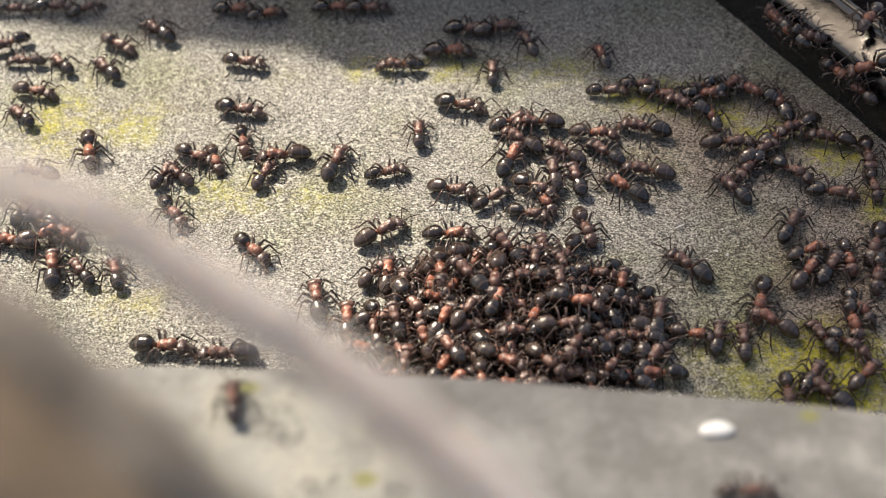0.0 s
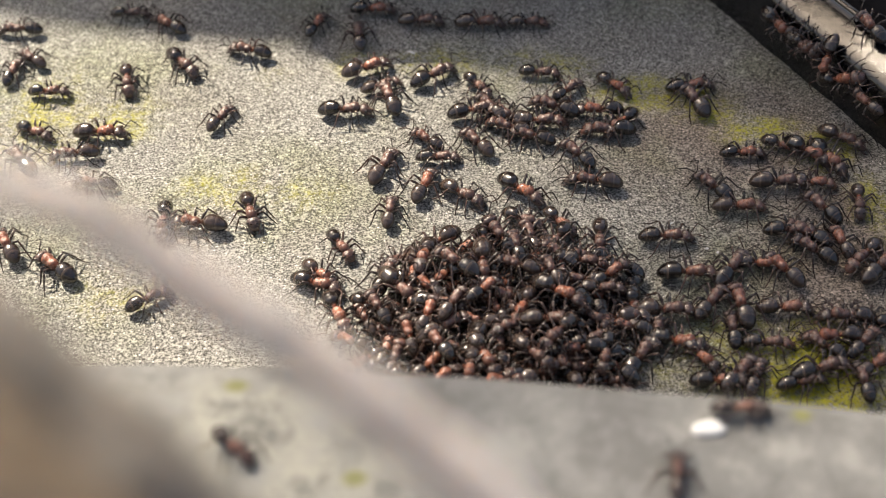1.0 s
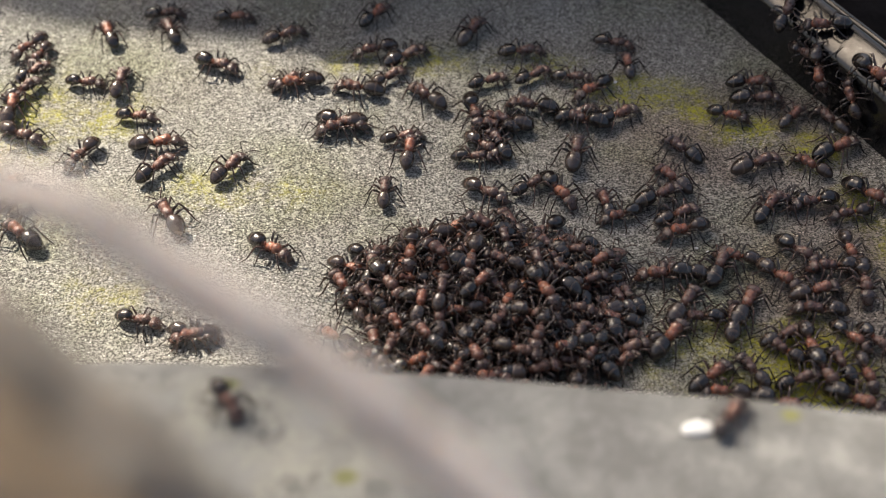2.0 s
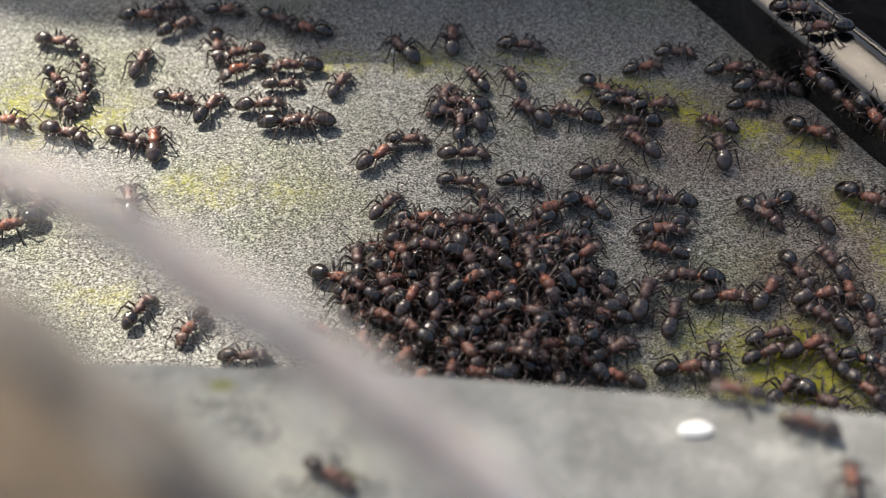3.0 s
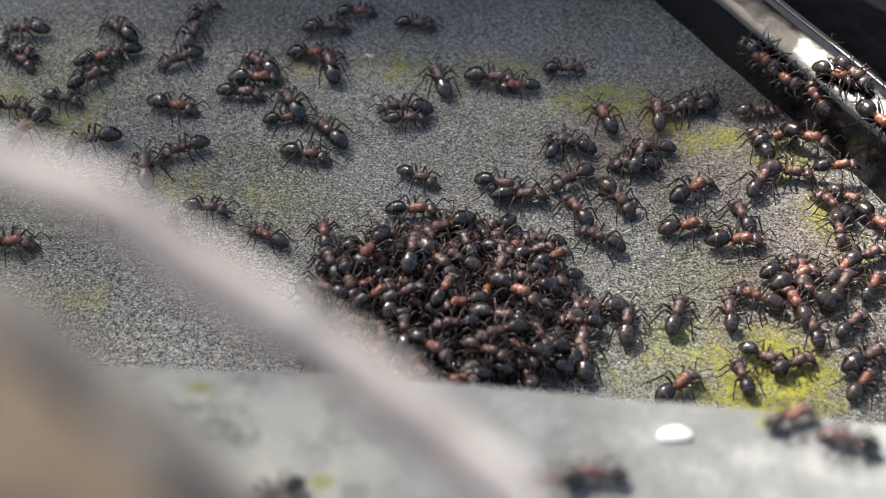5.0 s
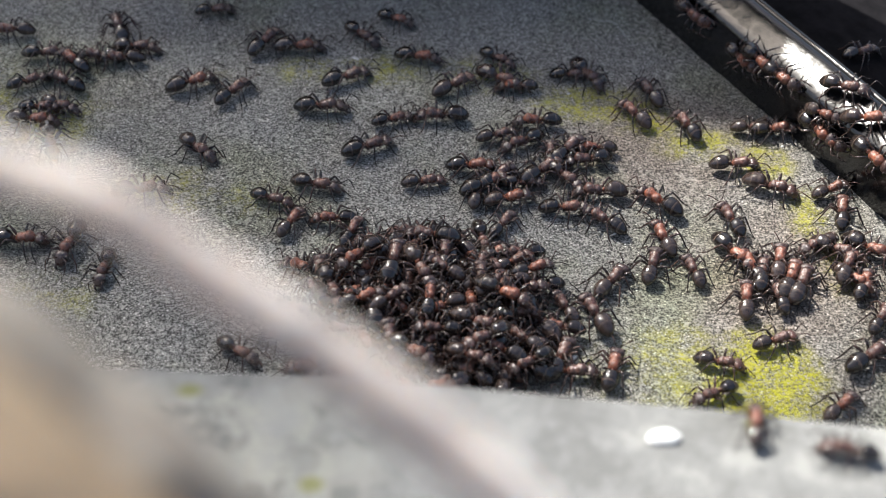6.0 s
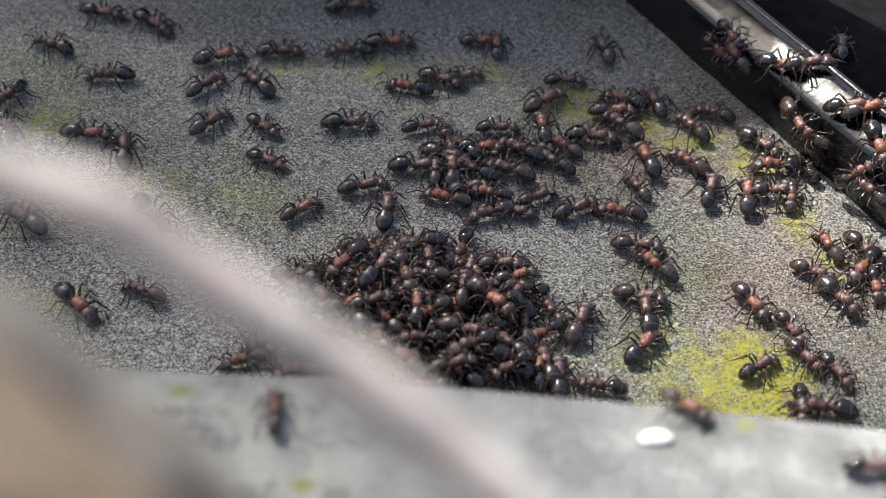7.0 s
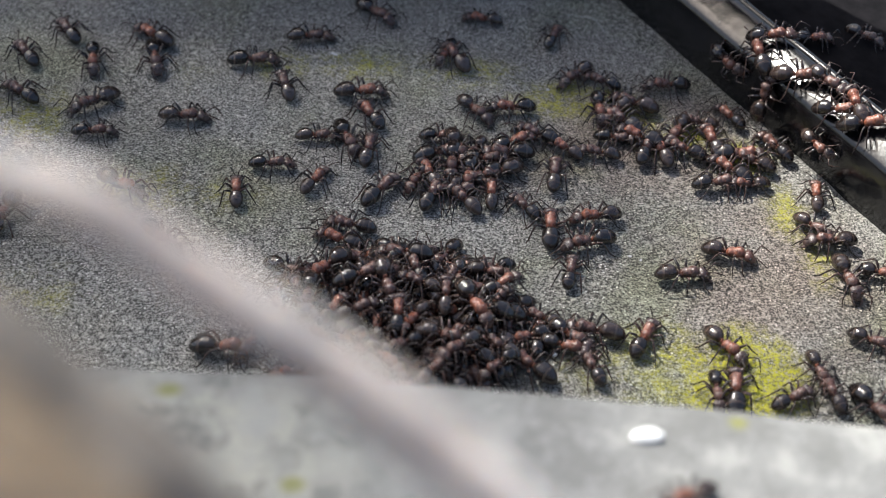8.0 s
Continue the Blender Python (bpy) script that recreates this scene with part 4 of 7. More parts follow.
    march(2, (0, -63.8, -3.9, 103), (0.5, -59.2, -5.4, 133), (0.75, -3.3, -21.2, 61), (1, 52.5, -37.0, -12), (1.5, 52.5, -28.3, -12), (3, 52.5, -37.0, -76), (4.5, 53.6, -37.0, -3), (6, 54.6, -37.0, 71), (6.25, 54.6, -34.0, 125), (6.5, 54.6, -31.0, 180), (7, 45.4, -37.0, 176), (7.25, 45.4, -33.6, 131), (7.5, 45.4, -30.3, 87), (8, 45.9, -27.3, 80))
    march(1, (0, -59.4, -4.7, 129), (0.5, -52.2, -4.3, 85), (1, -46.4, -11.3, 35), (1.25, -46.3, -13.8, -4), (1.5, -46.3, -16.4, -43), (2.25, -45.4, -15.1, 11), (3, -44.6, -13.9, 65), (3.5, -39.7, -6.2, 54), (4, -39.2, 8.8, 125), (4.25, -39.0, 8.2, 63), (4.5, -38.8, 7.6, 0), (6, -22.1, 10.7, -21), (6.5, -25.5, 18.7, -33), (7, -21.9, 19.1, -28), (7.5, -18.7, 17.3, -7), (8, -19.2, 17.8, 1))
    march(1, (0, -54.1, -5.1, 108), (0.5, -49.4, -14.0, 54), (0.75, -43.3, -25.5, 14), (1, -37.3, -37.0, -27), (1.17, -37.3, -31.4, 30), (1.33, -37.3, -25.7, 88), (1.5, -37.3, -20.1, 145), (2.25, -36.9, -18.5, 194), (3, -36.5, -16.8, 244), (3.25, -38.9, -19.3, 302), (3.5, -41.2, -21.8, 360), (4, -45.8, -12.6, 360), (4.5, -18.5, -0.9, 412), (5.25, -15.4, 2.8, 476), (6, -12.4, 6.5, 541), (6.25, -0.5, -6.1, 608), (6.5, 11.4, -18.7, 676), (6.75, 14.8, -21.0, 741), (7, 18.3, -23.4, 806), (7.5, 18.5, -24.0, 830), (8, 19.7, -18.2, 802))
    march(2, (0, -66.9, 3.0, 29), (0.5, -66.9, 4.6, 14), (0.75, -83.5, 18.9, 60), (1, -100.0, 33.3, 106), (1.5, -75.3, 33.3, 143), (2, -74.7, 31.5, 90), (2.5, -74.1, 29.7, 37), (3, -73.5, 27.9, -15), (3.5, -63.3, 30.0, -38), (4, -63.5, 25.8, -75), (4.25, -64.6, 26.0, -128), (4.5, -65.6, 26.1, -180), (5, -64.5, 27.2, -122), (5.5, -63.3, 28.2, -65), (6, -62.1, 29.3, -7), (6.5, -58.6, 26.4, 1), (7, -50.8, 25.6, -7), (7.5, -47.6, 25.5, 1), (8, -41.7, 12.7, -32))
    march(1, (0, -71.4, 8.7, 81), (0.5, -78.0, 29.0, 110), (0.75, -74.8, 27.8, 41), (1, -71.6, 26.6, -27), (1.5, -61.6, 27.5, -8), (3, -46.7, 34.5, -13), (3.5, -43.4, 35.0, 16), (4, -39.3, 34.5, -8), (4.5, -34.2, 28.9, 0), (6, -3.7, 30.1, 16), (6.5, -2.8, 29.1, 1), (7, 2.9, 28.0, 16), (7.5, 5.8, 26.6, 1), (8, 7.5, 24.9, 1))
    march(2, (0, -67.8, 6.8, 145), (0.5, -67.5, 12.0, 109), (1, -71.8, 18.9, 128), (1.17, -72.1, 20.6, 77), (1.33, -72.4, 22.2, 25), (1.5, -72.6, 23.8, -27), (3, -63.0, 25.2, -21), (3.5, -57.4, 25.4, 39), (3.75, -57.4, 27.6, 96), (4, -57.5, 29.8, 153), (4.5, -52.2, 23.7, 159), (5.25, -55.3, 23.9, 223), (6, -58.4, 24.1, 287), (6.5, -52.9, 24.1, 350), (6.75, -48.6, 22.9, 404), (7, -44.4, 21.7, 458), (7.5, -46.6, 38.2, 470), (7.75, -47.8, 35.7, 522), (8, -49.0, 33.2, 573))
    march(0, (0, -71.0, 1.8, 166), (0.5, -66.7, -2.7, 133), (1, -69.7, 0.1, 123), (1.5, -72.1, 10.3, 90), (2.25, -70.8, 11.9, 16), (3, -69.6, 13.4, -58), (3.5, -67.3, 6.4, -71), (3.75, -65.2, 7.3, -125), (4, -63.2, 8.1, -180), (4.5, -100.0, 8.1, -180), (8, -100.0, 8.1, -180))
    march(2, (0, -64.0, 3.5, -30), (0.25, -61.3, 2.0, 42), (0.5, -58.7, 0.5, 115), (1, -61.4, -4.5, 141), (1.5, -66.4, -1.5, 137), (3, -65.8, 3.9, 210), (3.17, -65.6, 3.1, 270), (3.33, -65.5, 2.3, 330), (3.5, -65.3, 1.5, 390), (4, -65.2, 2.0, 440), (4.25, -64.6, 0.8, 396), (4.5, -63.9, -0.4, 353), (6, -58.5, 1.1, 360), (6.5, -54.8, -3.0, 325), (7, -46.4, -11.7, 316), (7.5, -40.3, -19.6, 312), (8, -23.5, -20.3, 358))
    march(0, (0, -71.2, 17.3, 165), (0.5, -64.2, 20.6, 218), (1, -63.8, 20.8, 187), (1.5, -63.7, 18.8, 203), (2.25, -58.3, 21.5, 268), (3, -52.8, 24.1, 333), (3.5, -47.5, 17.6, 322), (3.75, -43.8, 19.7, 251), (4, -40.2, 21.9, 180), (4.5, -40.7, 21.1, 153), (5, -38.7, 21.5, 207), (5.5, -36.7, 21.9, 262), (6, -34.7, 22.3, 316), (6.25, -36.3, 21.7, 369), (6.5, -37.9, 21.1, 422), (7, -31.5, 28.4, 405), (7.5, -23.2, 34.2, 392), (8, -18.1, 37.4, 466))
    march(2, (0, -44.8, -19.8, -5), (0.5, -43.1, -21.5, 59), (1, 42.6, -37.0, -5), (1.5, 42.6, -29.2, -0), (2.25, 42.6, -33.1, -45), (3, 42.6, -37.0, -90), (8, 42.6, -37.0, -90))
    march(2, (0, -23.5, -11.3, 102), (0.25, -5.0, -11.0, 53), (0.5, 13.5, -10.8, 4), (1, 31.6, -7.0, -1), (1.17, 32.2, -6.7, -57), (1.33, 32.7, -6.4, -113), (1.5, 33.3, -6.1, -169), (3, 13.4, -10.6, -183), (3.25, 9.9, -7.5, -224), (3.5, 6.3, -4.4, -265), (4, 11.8, 9.4, -265), (4.5, 5.6, -4.3, -260), (6, 11.0, 14.0, -332), (6.25, 11.4, 14.4, -277), (6.5, 11.9, 14.8, -222), (7, 7.4, 17.2, -270), (7.25, 9.6, 17.1, -328), (7.5, 11.8, 17.1, -386), (8, 11.6, 15.2, -458))
    march(0, (0, -18.9, -15.2, 94), (0.17, -18.9, -14.9, 41), (0.33, -18.8, -14.7, -11), (0.5, -18.8, -14.4, -64), (1, -19.0, -13.9, -64), (1.25, -10.0, -9.2, -5), (1.5, -0.9, -4.6, 53), (3, -5.3, 4.7, -0), (3.5, -6.3, 4.9, -0), (4, -6.7, 4.7, 0), (4.5, -5.6, 4.6, 0), (6, 8.9, 18.4, 1), (6.5, 13.9, 20.2, 54), (7, 12.1, 22.7, 1), (7.5, 17.5, 22.6, 5), (8, 19.2, 23.4, 26))
    march(0, (0, -14.5, -14.7, 13), (0.5, 12.2, -8.2, 19), (1, 29.1, 0.6, -1), (1.5, 33.4, 5.2, 37), (3, 31.0, 2.0, -0), (3.5, 44.9, -2.5, -0), (3.75, 47.1, 2.2, 47), (4, 49.4, 6.9, 95), (4.5, 52.4, 11.8, 80), (5.25, 51.6, 15.5, 40), (6, 50.9, 19.1, 1), (6.25, 55.5, 19.3, 56), (6.5, 60.1, 19.5, 112), (7, 47.2, 28.2, 122), (7.25, 47.1, 27.8, 181), (7.5, 47.0, 27.3, 239), (8, 46.2, 26.6, 239))
    march(0, (0, -34.3, -0.7, -46), (0.5, -23.2, -10.3, -42), (1, -22.3, -8.5, -20), (1.17, -22.1, -8.6, -74), (1.33, -21.8, -8.6, -127), (1.5, -21.6, -8.6, -181), (2, -16.9, -9.4, -239), (2.5, -12.2, -10.3, -298), (3, -7.6, -11.1, -357), (3.5, 10.7, -6.7, -334), (4, 25.2, 5.0, -311), (4.25, 24.0, 6.0, -249), (4.5, 22.7, 7.0, -187), (5, 22.8, 7.7, -245), (5.5, 22.9, 8.3, -302), (6, 23.0, 9.0, -359), (6.5, 32.7, 6.7, -359), (6.75, 22.1, -0.4, -425), (7, 11.5, -7.4, -491), (7.25, 12.2, -11.9, -448), (7.5, 13.0, -16.3, -406), (8, 23.4, -19.7, -378))
    march(2, (0, -35.4, -21.6, 179), (0.17, -35.2, -20.3, 237), (0.33, -35.1, -19.0, 295), (0.5, -34.9, -17.7, 353), (1, 11.0, -7.0, 381), (1.5, 31.6, 8.3, 407), (2.25, 29.7, 9.7, 369), (3, 27.8, 11.1, 330), (3.5, 26.0, 4.1, 332), (3.75, 29.6, 6.2, 371), (4, 33.3, 8.2, 411), (4.5, 36.9, 17.7, 437), (6, 24.5, 22.7, 410), (6.25, 28.0, 25.5, 475), (6.5, 31.5, 28.2, 541), (6.67, 31.2, 27.4, 598), (6.83, 30.9, 26.6, 655), (7, 30.6, 25.8, 712), (7.5, 39.1, 27.1, 748), (7.75, 38.2, 28.2, 799), (8, 37.3, 29.3, 849))
    march(0, (0, -78.7, 63.3, -2), (0.5, -77.6, 62.5, -2), (0.67, -85.1, 62.5, -61), (0.83, -92.5, 62.5, -121), (1, -100.0, 62.5, -180), (8, -100.0, 62.5, -180))
    march(1, (0, -72.8, 63.1, 34), (0.5, -66.4, 58.6, 81), (0.75, -64.0, 59.1, 40), (1, -61.6, 59.6, -2), (1.5, -55.4, 57.8, -1), (3, -51.4, 59.7, 17), (3.5, -42.8, 59.3, -21), (4, -38.8, 54.8, -35), (4.25, -39.6, 56.2, 14), (4.5, -40.3, 57.5, 62), (6, -35.9, 60.4, 8), (6.25, -30.3, 60.1, 68), (6.5, -24.8, 59.7, 128), (7, -55.5, 86.0, 180), (7.5, -55.5, 59.6, 180), (7.75, -55.5, 72.8, 135), (8, -55.5, 86.0, 90))
    march(0, (0, -44.9, 61.6, -2), (0.17, -46.7, 59.2, 53), (0.33, -48.5, 56.8, 108), (0.5, -50.4, 54.4, 163), (1, -54.0, 55.9, 144), (1.5, -65.6, 49.6, 171), (2, -62.3, 52.2, 114), (2.5, -59.0, 54.9, 57), (3, -55.6, 57.5, -1), (3.25, -58.5, 53.7, 50), (3.5, -61.4, 49.8, 100), (4, -60.6, 46.9, 136), (4.17, -59.0, 46.3, 78), (4.33, -57.4, 45.6, 19), (4.5, -55.8, 45.0, -40), (5, -56.6, 45.0, 18), (5.5, -57.5, 45.0, 76), (6, -58.3, 45.0, 135), (6.5, -66.0, 55.4, 71), (6.75, -59.8, 57.0, 29), (7, -53.6, 58.7, -13), (7.5, -49.9, 51.6, -70), (8, -50.8, 44.5, -81))
    march(1, (0, -39.0, 60.1, 15), (0.5, -41.0, 61.0, -2), (1, -27.4, 55.2, 67), (1.5, -39.9, 55.7, -1), (3, -41.2, 59.1, -1), (3.5, -35.4, 55.8, -20), (4, -25.2, 53.2, 12), (4.5, -18.3, 59.4, 13), (6, -3.5, 58.4, -27), (6.5, 3.4, 48.5, 1), (7, 13.3, 51.7, 1), (7.25, 13.2, 53.6, -66), (7.5, 13.0, 55.5, -134), (8, 9.1, 47.2, -115))
    march(0, (0, -26.7, 61.5, -2), (0.5, -24.5, 59.9, -2), (1, -17.5, 59.2, -2), (1.5, -10.7, 59.1, -1), (2, -15.4, 57.0, 54), (2.5, -20.2, 55.0, 108), (3, -25.0, 52.9, 163), (3.17, -25.3, 52.5, 109), (3.33, -25.7, 52.0, 54), (3.5, -26.0, 51.5, -0), (3.75, -23.4, 48.3, -48), (4, -20.7, 45.0, -95), (4.25, -23.6, 45.9, -47), (4.5, -26.4, 46.8, 0), (6, 0.5, 46.7, -11), (6.5, 1.9, 41.3, 1), (6.67, 1.5, 40.1, 56), (6.83, 1.2, 39.0, 110), (7, 0.9, 37.9, 165), (7.5, 7.8, 31.0, 238), (7.75, 1.9, 30.6, 178), (8, -3.9, 30.2, 119))
    march(0, (0, -20.5, 61.2, -2), (0.5, -14.3, 60.5, -2), (1, -8.8, 55.5, -2), (1.17, -8.5, 52.6, -55), (1.33, -8.1, 49.7, -108), (1.5, -7.8, 46.8, -162), (3, -36.3, 46.5, -156), (3.5, -36.8, 46.4, -148), (4, -35.7, 45.0, -147), (4.5, -37.4, 45.1, -147), (6, -50.3, 45.9, -179), (6.17, -45.0, 44.9, -233), (6.33, -39.6, 43.9, -288), (6.5, -34.3, 42.9, -342), (7, -33.2, 38.3, -313), (7.25, -34.2, 39.7, -267), (7.5, -35.2, 41.1, -220), (7.75, -34.6, 35.2, -292), (8, -34.0, 29.3, -364))
    march(1, (0, -86.5, 63.0, -2), (0.17, -91.0, 63.0, -61), (0.33, -95.5, 63.0, -121), (0.5, -100.0, 63.0, -180), (8, -100.0, 63.0, -180))
    march(1, (0, -10.0, 25.6, 92), (0.5, -6.6, 24.9, 157), (1, -7.0, 23.2, 138), (1.25, -8.4, 23.3, 90), (1.5, -9.7, 23.5, 42), (3, -7.4, 23.0, -1), (3.5, -1.4, 14.2, 35), (4, 7.1, 13.0, 15), (4.25, -0.1, -1.4, -59), (4.5, -7.3, -15.8, -133), (5.25, -15.9, -18.1, -84), (6, -24.5, -20.5, -35), (6.5, -6.9, -16.6, -29), (6.75, -14.3, -19.3, -96), (7, -21.8, -22.0, -162), (7.17, -22.0, -21.9, -221), (7.33, -22.3, -21.7, -280), (7.5, -22.5, -21.6, -339), (8, -7.0, -16.4, -341))
    march(2, (0, -3.3, 32.6, -17), (0.5, 0.7, 29.3, -37), (1, 0.7, 30.1, 14), (1.5, 2.4, 28.3, -24), (2, 2.1, 29.4, -78), (2.5, 1.9, 30.4, -133), (3, 1.7, 31.5, -188), (3.5, -3.8, 29.2, -196), (4, -19.1, 34.9, -189), (4.5, -26.2, 32.6, -187), (5, -22.6, 32.6, -245), (5.5, -19.0, 32.6, -302), (6, -15.4, 32.6, -359), (6.5, -14.3, 32.6, -351), (7, -9.0, 28.5, -359), (7.5, -7.4, 24.3, -428), (8, -7.5, 23.8, -428))
    march(1, (0, 2.1, 41.2, 90), (0.25, 0.1, 43.8, 44), (0.5, -2.0, 46.3, -2), (1, 1.2, 36.8, -54), (1.5, 4.8, 37.1, -24), (2.25, 4.4, 37.7, 46), (3, 4.1, 38.2, 117), (3.5, -4.1, 40.9, 139), (3.75, -6.2, 45.0, 69), (4, -8.2, 49.0, 0), (4.5, -8.2, 57.8, -5), (6, 14.2, 46.9, -36), (6.25, 13.6, 44.6, -108), (6.5, 13.0, 42.3, -179), (6.67, 12.0, 41.9, -234), (6.83, 11.0, 41.5, -288), (7, 10.0, 41.1, -343), (7.5, 24.9, 47.5, -328), (8, 28.1, 52.5, -293))
    march(2, (0, -5.4, 47.2, -2), (0.5, -15.5, 42.2, -57), (0.75, -16.5, 42.1, -17), (1, -17.6, 41.9, 23), (1.25, -20.2, 39.5, 81), (1.5, -22.8, 37.2, 139), (3, -35.7, 41.7, 212), (3.5, -39.5, 44.3, 139), (3.67, -40.2, 43.0, 191), (3.83, -40.8, 41.6, 242), (4, -41.4, 40.3, 293), (4.5, -36.5, 37.3, 360), (6, -20.1, 49.6, 361), (6.5, -18.3, 51.4, 363), (7, -2.5, 50.5, 365), (7.25, -3.7, 51.6, 321), (7.5, -5.0, 52.6, 277), (7.75, -5.2, 44.2, 319), (8, -5.4, 35.8, 361))
    march(2, (0, -2.0, 54.0, -2), (0.5, -11.6, 47.2, -18), (1, -6.2, 39.6, 36), (1.5, -9.7, 43.2, -1), (2.25, -9.2, 44.8, 63), (3, -8.7, 46.5, 127), (3.5, -7.5, 41.4, 164), (4, -10.0, 43.4, 92), (4.5, -18.5, 43.7, 128), (5.25, -15.0, 42.3, 76), (6, -11.5, 41.0, 25), (6.25, -10.5, 38.7, 76), (6.5, -9.5, 36.4, 128), (7, -24.7, 38.9, 129), (7.5, -21.7, 44.9, 87), (7.75, -22.7, 44.7, 44), (8, -23.7, 44.5, 1))
    march(2, (0, 3.0, 54.2, 15), (0.5, -2.0, 54.9, 30), (1, 1.8, 54.7, -2), (1.5, 2.5, 53.2, 30), (3, -0.1, 49.4, 90), (3.25, 1.0, 48.3, 45), (3.5, 2.1, 47.2, -0), (4, 5.9, 42.6, 0), (4.5, 9.4, 39.5, 0), (6, 14.4, 40.6, -31), (6.5, 27.8, 28.6, 1), (7, 23.5, 34.8, 36), (7.5, 24.8, 39.6, 106), (8, 10.5, 45.7, 116))
    march(1, (0, 8.4, 49.5, 108), (0.5, 4.0, 55.6, 162), (0.67, 6.1, 55.4, 107), (0.83, 8.2, 55.2, 53), (1, 10.2, 55.0, -2), (1.5, 17.3, 50.4, -18), (3, 38.2, 45.7, -1), (3.5, 35.0, 36.1, 8), (4, 44.7, 31.2, 0), (4.5, 53.1, 31.9, 0), (6, 55.3, 28.3, 1), (6.5, 56.8, 26.5, -70), (6.75, 54.2, 29.2, -137), (7, 51.6, 32.0, -203), (7.25, 51.5, 30.4, -161), (7.5, 51.5, 28.8, -119), (7.75, 50.7, 28.8, -157), (8, 49.8, 28.8, -195))
    march(0, (0, 5.1, 28.0, 28), (0.5, 5.1, 31.4, -24), (0.67, 4.5, 31.2, 26), (0.83, 3.9, 31.0, 76), (1, 3.3, 30.8, 126), (1.25, 6.3, 37.0, 78), (1.5, 9.2, 43.3, 30), (3, 11.6, 47.6, -9), (3.5, 13.7, 55.4, -0), (3.75, 10.7, 57.3, 50), (4, 7.7, 59.1, 101), (4.5, 7.7, 86.0, 90), (8, 7.7, 86.0, 90))
    march(2, (0, 9.2, 27.5, 178), (0.17, 9.7, 28.4, 119), (0.33, 10.2, 29.3, 59), (0.5, 10.6, 30.2, -1), (1, 11.2, 27.0, -1), (1.17, 10.7, 26.9, 53), (1.33, 10.2, 26.8, 108), (1.5, 9.7, 26.8, 163), (3, 3.8, 29.3, 102), (3.5, 5.3, 32.5, 29), (3.75, 4.8, 34.1, 97), (4, 4.3, 35.7, 164), (4.5, 0.4, 39.1, 137), (5.25, 3.5, 39.0, 87), (6, 6.7, 38.9, 37), (6.5, 7.0, 34.8, 1), (6.75, 7.1, 29.1, -39), (7, 7.1, 23.4, -78), (7.25, 8.1, 24.3, -39), (7.5, 9.0, 25.3, 1), (8, 10.1, 21.9, -72))
    march(2, (0, 6.5, 23.3, 137), (0.5, 8.2, 24.5, 137), (1, 6.2, 28.5, 149), (1.5, -7.2, 33.9, 156), (2.25, -4.4, 33.5, 113), (3, -1.6, 33.0, 70), (3.5, -1.9, 37.1, 93), (4, -4.6, 38.4, 164), (4.5, -6.6, 33.0, 172), (6, 4.2, 30.6, 181), (6.17, 3.7, 28.2, 123), (6.33, 3.2, 25.9, 66), (6.5, 2.7, 23.5, 9), (7, 6.6, 20.6, -20), (7.5, 9.3, 21.1, 1), (7.75, 9.2, 19.8, -47), (8, 9.1, 18.5, -96))
    march(2, (0, 4.9, 18.9, 68), (0.17, 4.6, 18.1, 17), (0.33, 4.3, 17.2, -33), (0.5, 4.0, 16.4, -84), (1, 7.8, 10.8, -42), (1.5, 14.5, 11.7, -26), (2.25, 15.1, 9.4, -89), (3, 15.7, 7.0, -153), (3.25, 14.1, -0.8, -82), (3.5, 12.4, -8.6, -10), (3.67, 20.7, -4.6, 44), (3.83, 29.0, -0.7, 97), (4, 37.3, 3.2, 151), (4.25, 41.1, 2.7, 96), (4.5, 44.8, 2.2, 41), (5.25, 46.2, 0.7, -7), (6, 47.5, -0.7, -56), (6.5, 46.6, -1.1, -67), (6.75, 28.7, -3.9, -126), (7, 10.8, -6.8, -185), (7.5, 20.9, 1.3, -221), (8, 23.4, 3.9, -275))
    march(1, (0, 21.2, 35.7, -2), (0.5, 14.8, 30.8, -1), (1, 11.7, 39.9, -9), (1.5, 12.9, 39.3, -1), (2.25, 11.6, 38.7, 57), (3, 10.3, 38.2, 116), (3.5, 7.9, 45.6, 89), (3.75, 6.5, 46.9, 40), (4, 5.0, 48.2, -9), (4.5, 19.1, 43.9, 0), (6, 26.6, 42.6, 1), (6.5, 31.4, 42.3, 1), (7, 27.3, 40.7, 1), (7.17, 28.9, 40.9, -59), (7.33, 30.6, 41.1, -119), (7.5, 32.2, 41.3, -179), (8, 35.2, 39.8, -211))
    march(1, (0, 26.6, 37.4, -2), (0.5, 30.5, 35.6, -25), (1, 49.4, 20.6, -29), (1.25, 52.3, 21.2, 36), (1.5, 55.2, 21.8, 101), (2, 53.8, 27.6, 48), (2.5, 52.5, 33.5, -4), (3, 51.2, 39.3, -57), (3.5, 65.1, 6.4, -58), (3.67, 65.1, 9.9, 0), (3.83, 65.2, 13.4, 58), (4, 66.46, 19.91, 116), (4.17, 65.0, 14.5, 167), (4.33, 64.9, 12.3, 217), (4.5, 64.7, 10.0, 268), (5.25, 64.9, 11.6, 327), (6, 65.1, 13.3, 386), (6.17, 64.9, 13.6, 443), (6.33, 64.6, 13.9, 499), (6.5, 64.4, 14.2, 556), (7, 60.3, 11.9, 616), (7.25, 61.8, 10.9, 568), (7.5, 63.3, 9.8, 520), (8, 55.4, 13.7, 541))
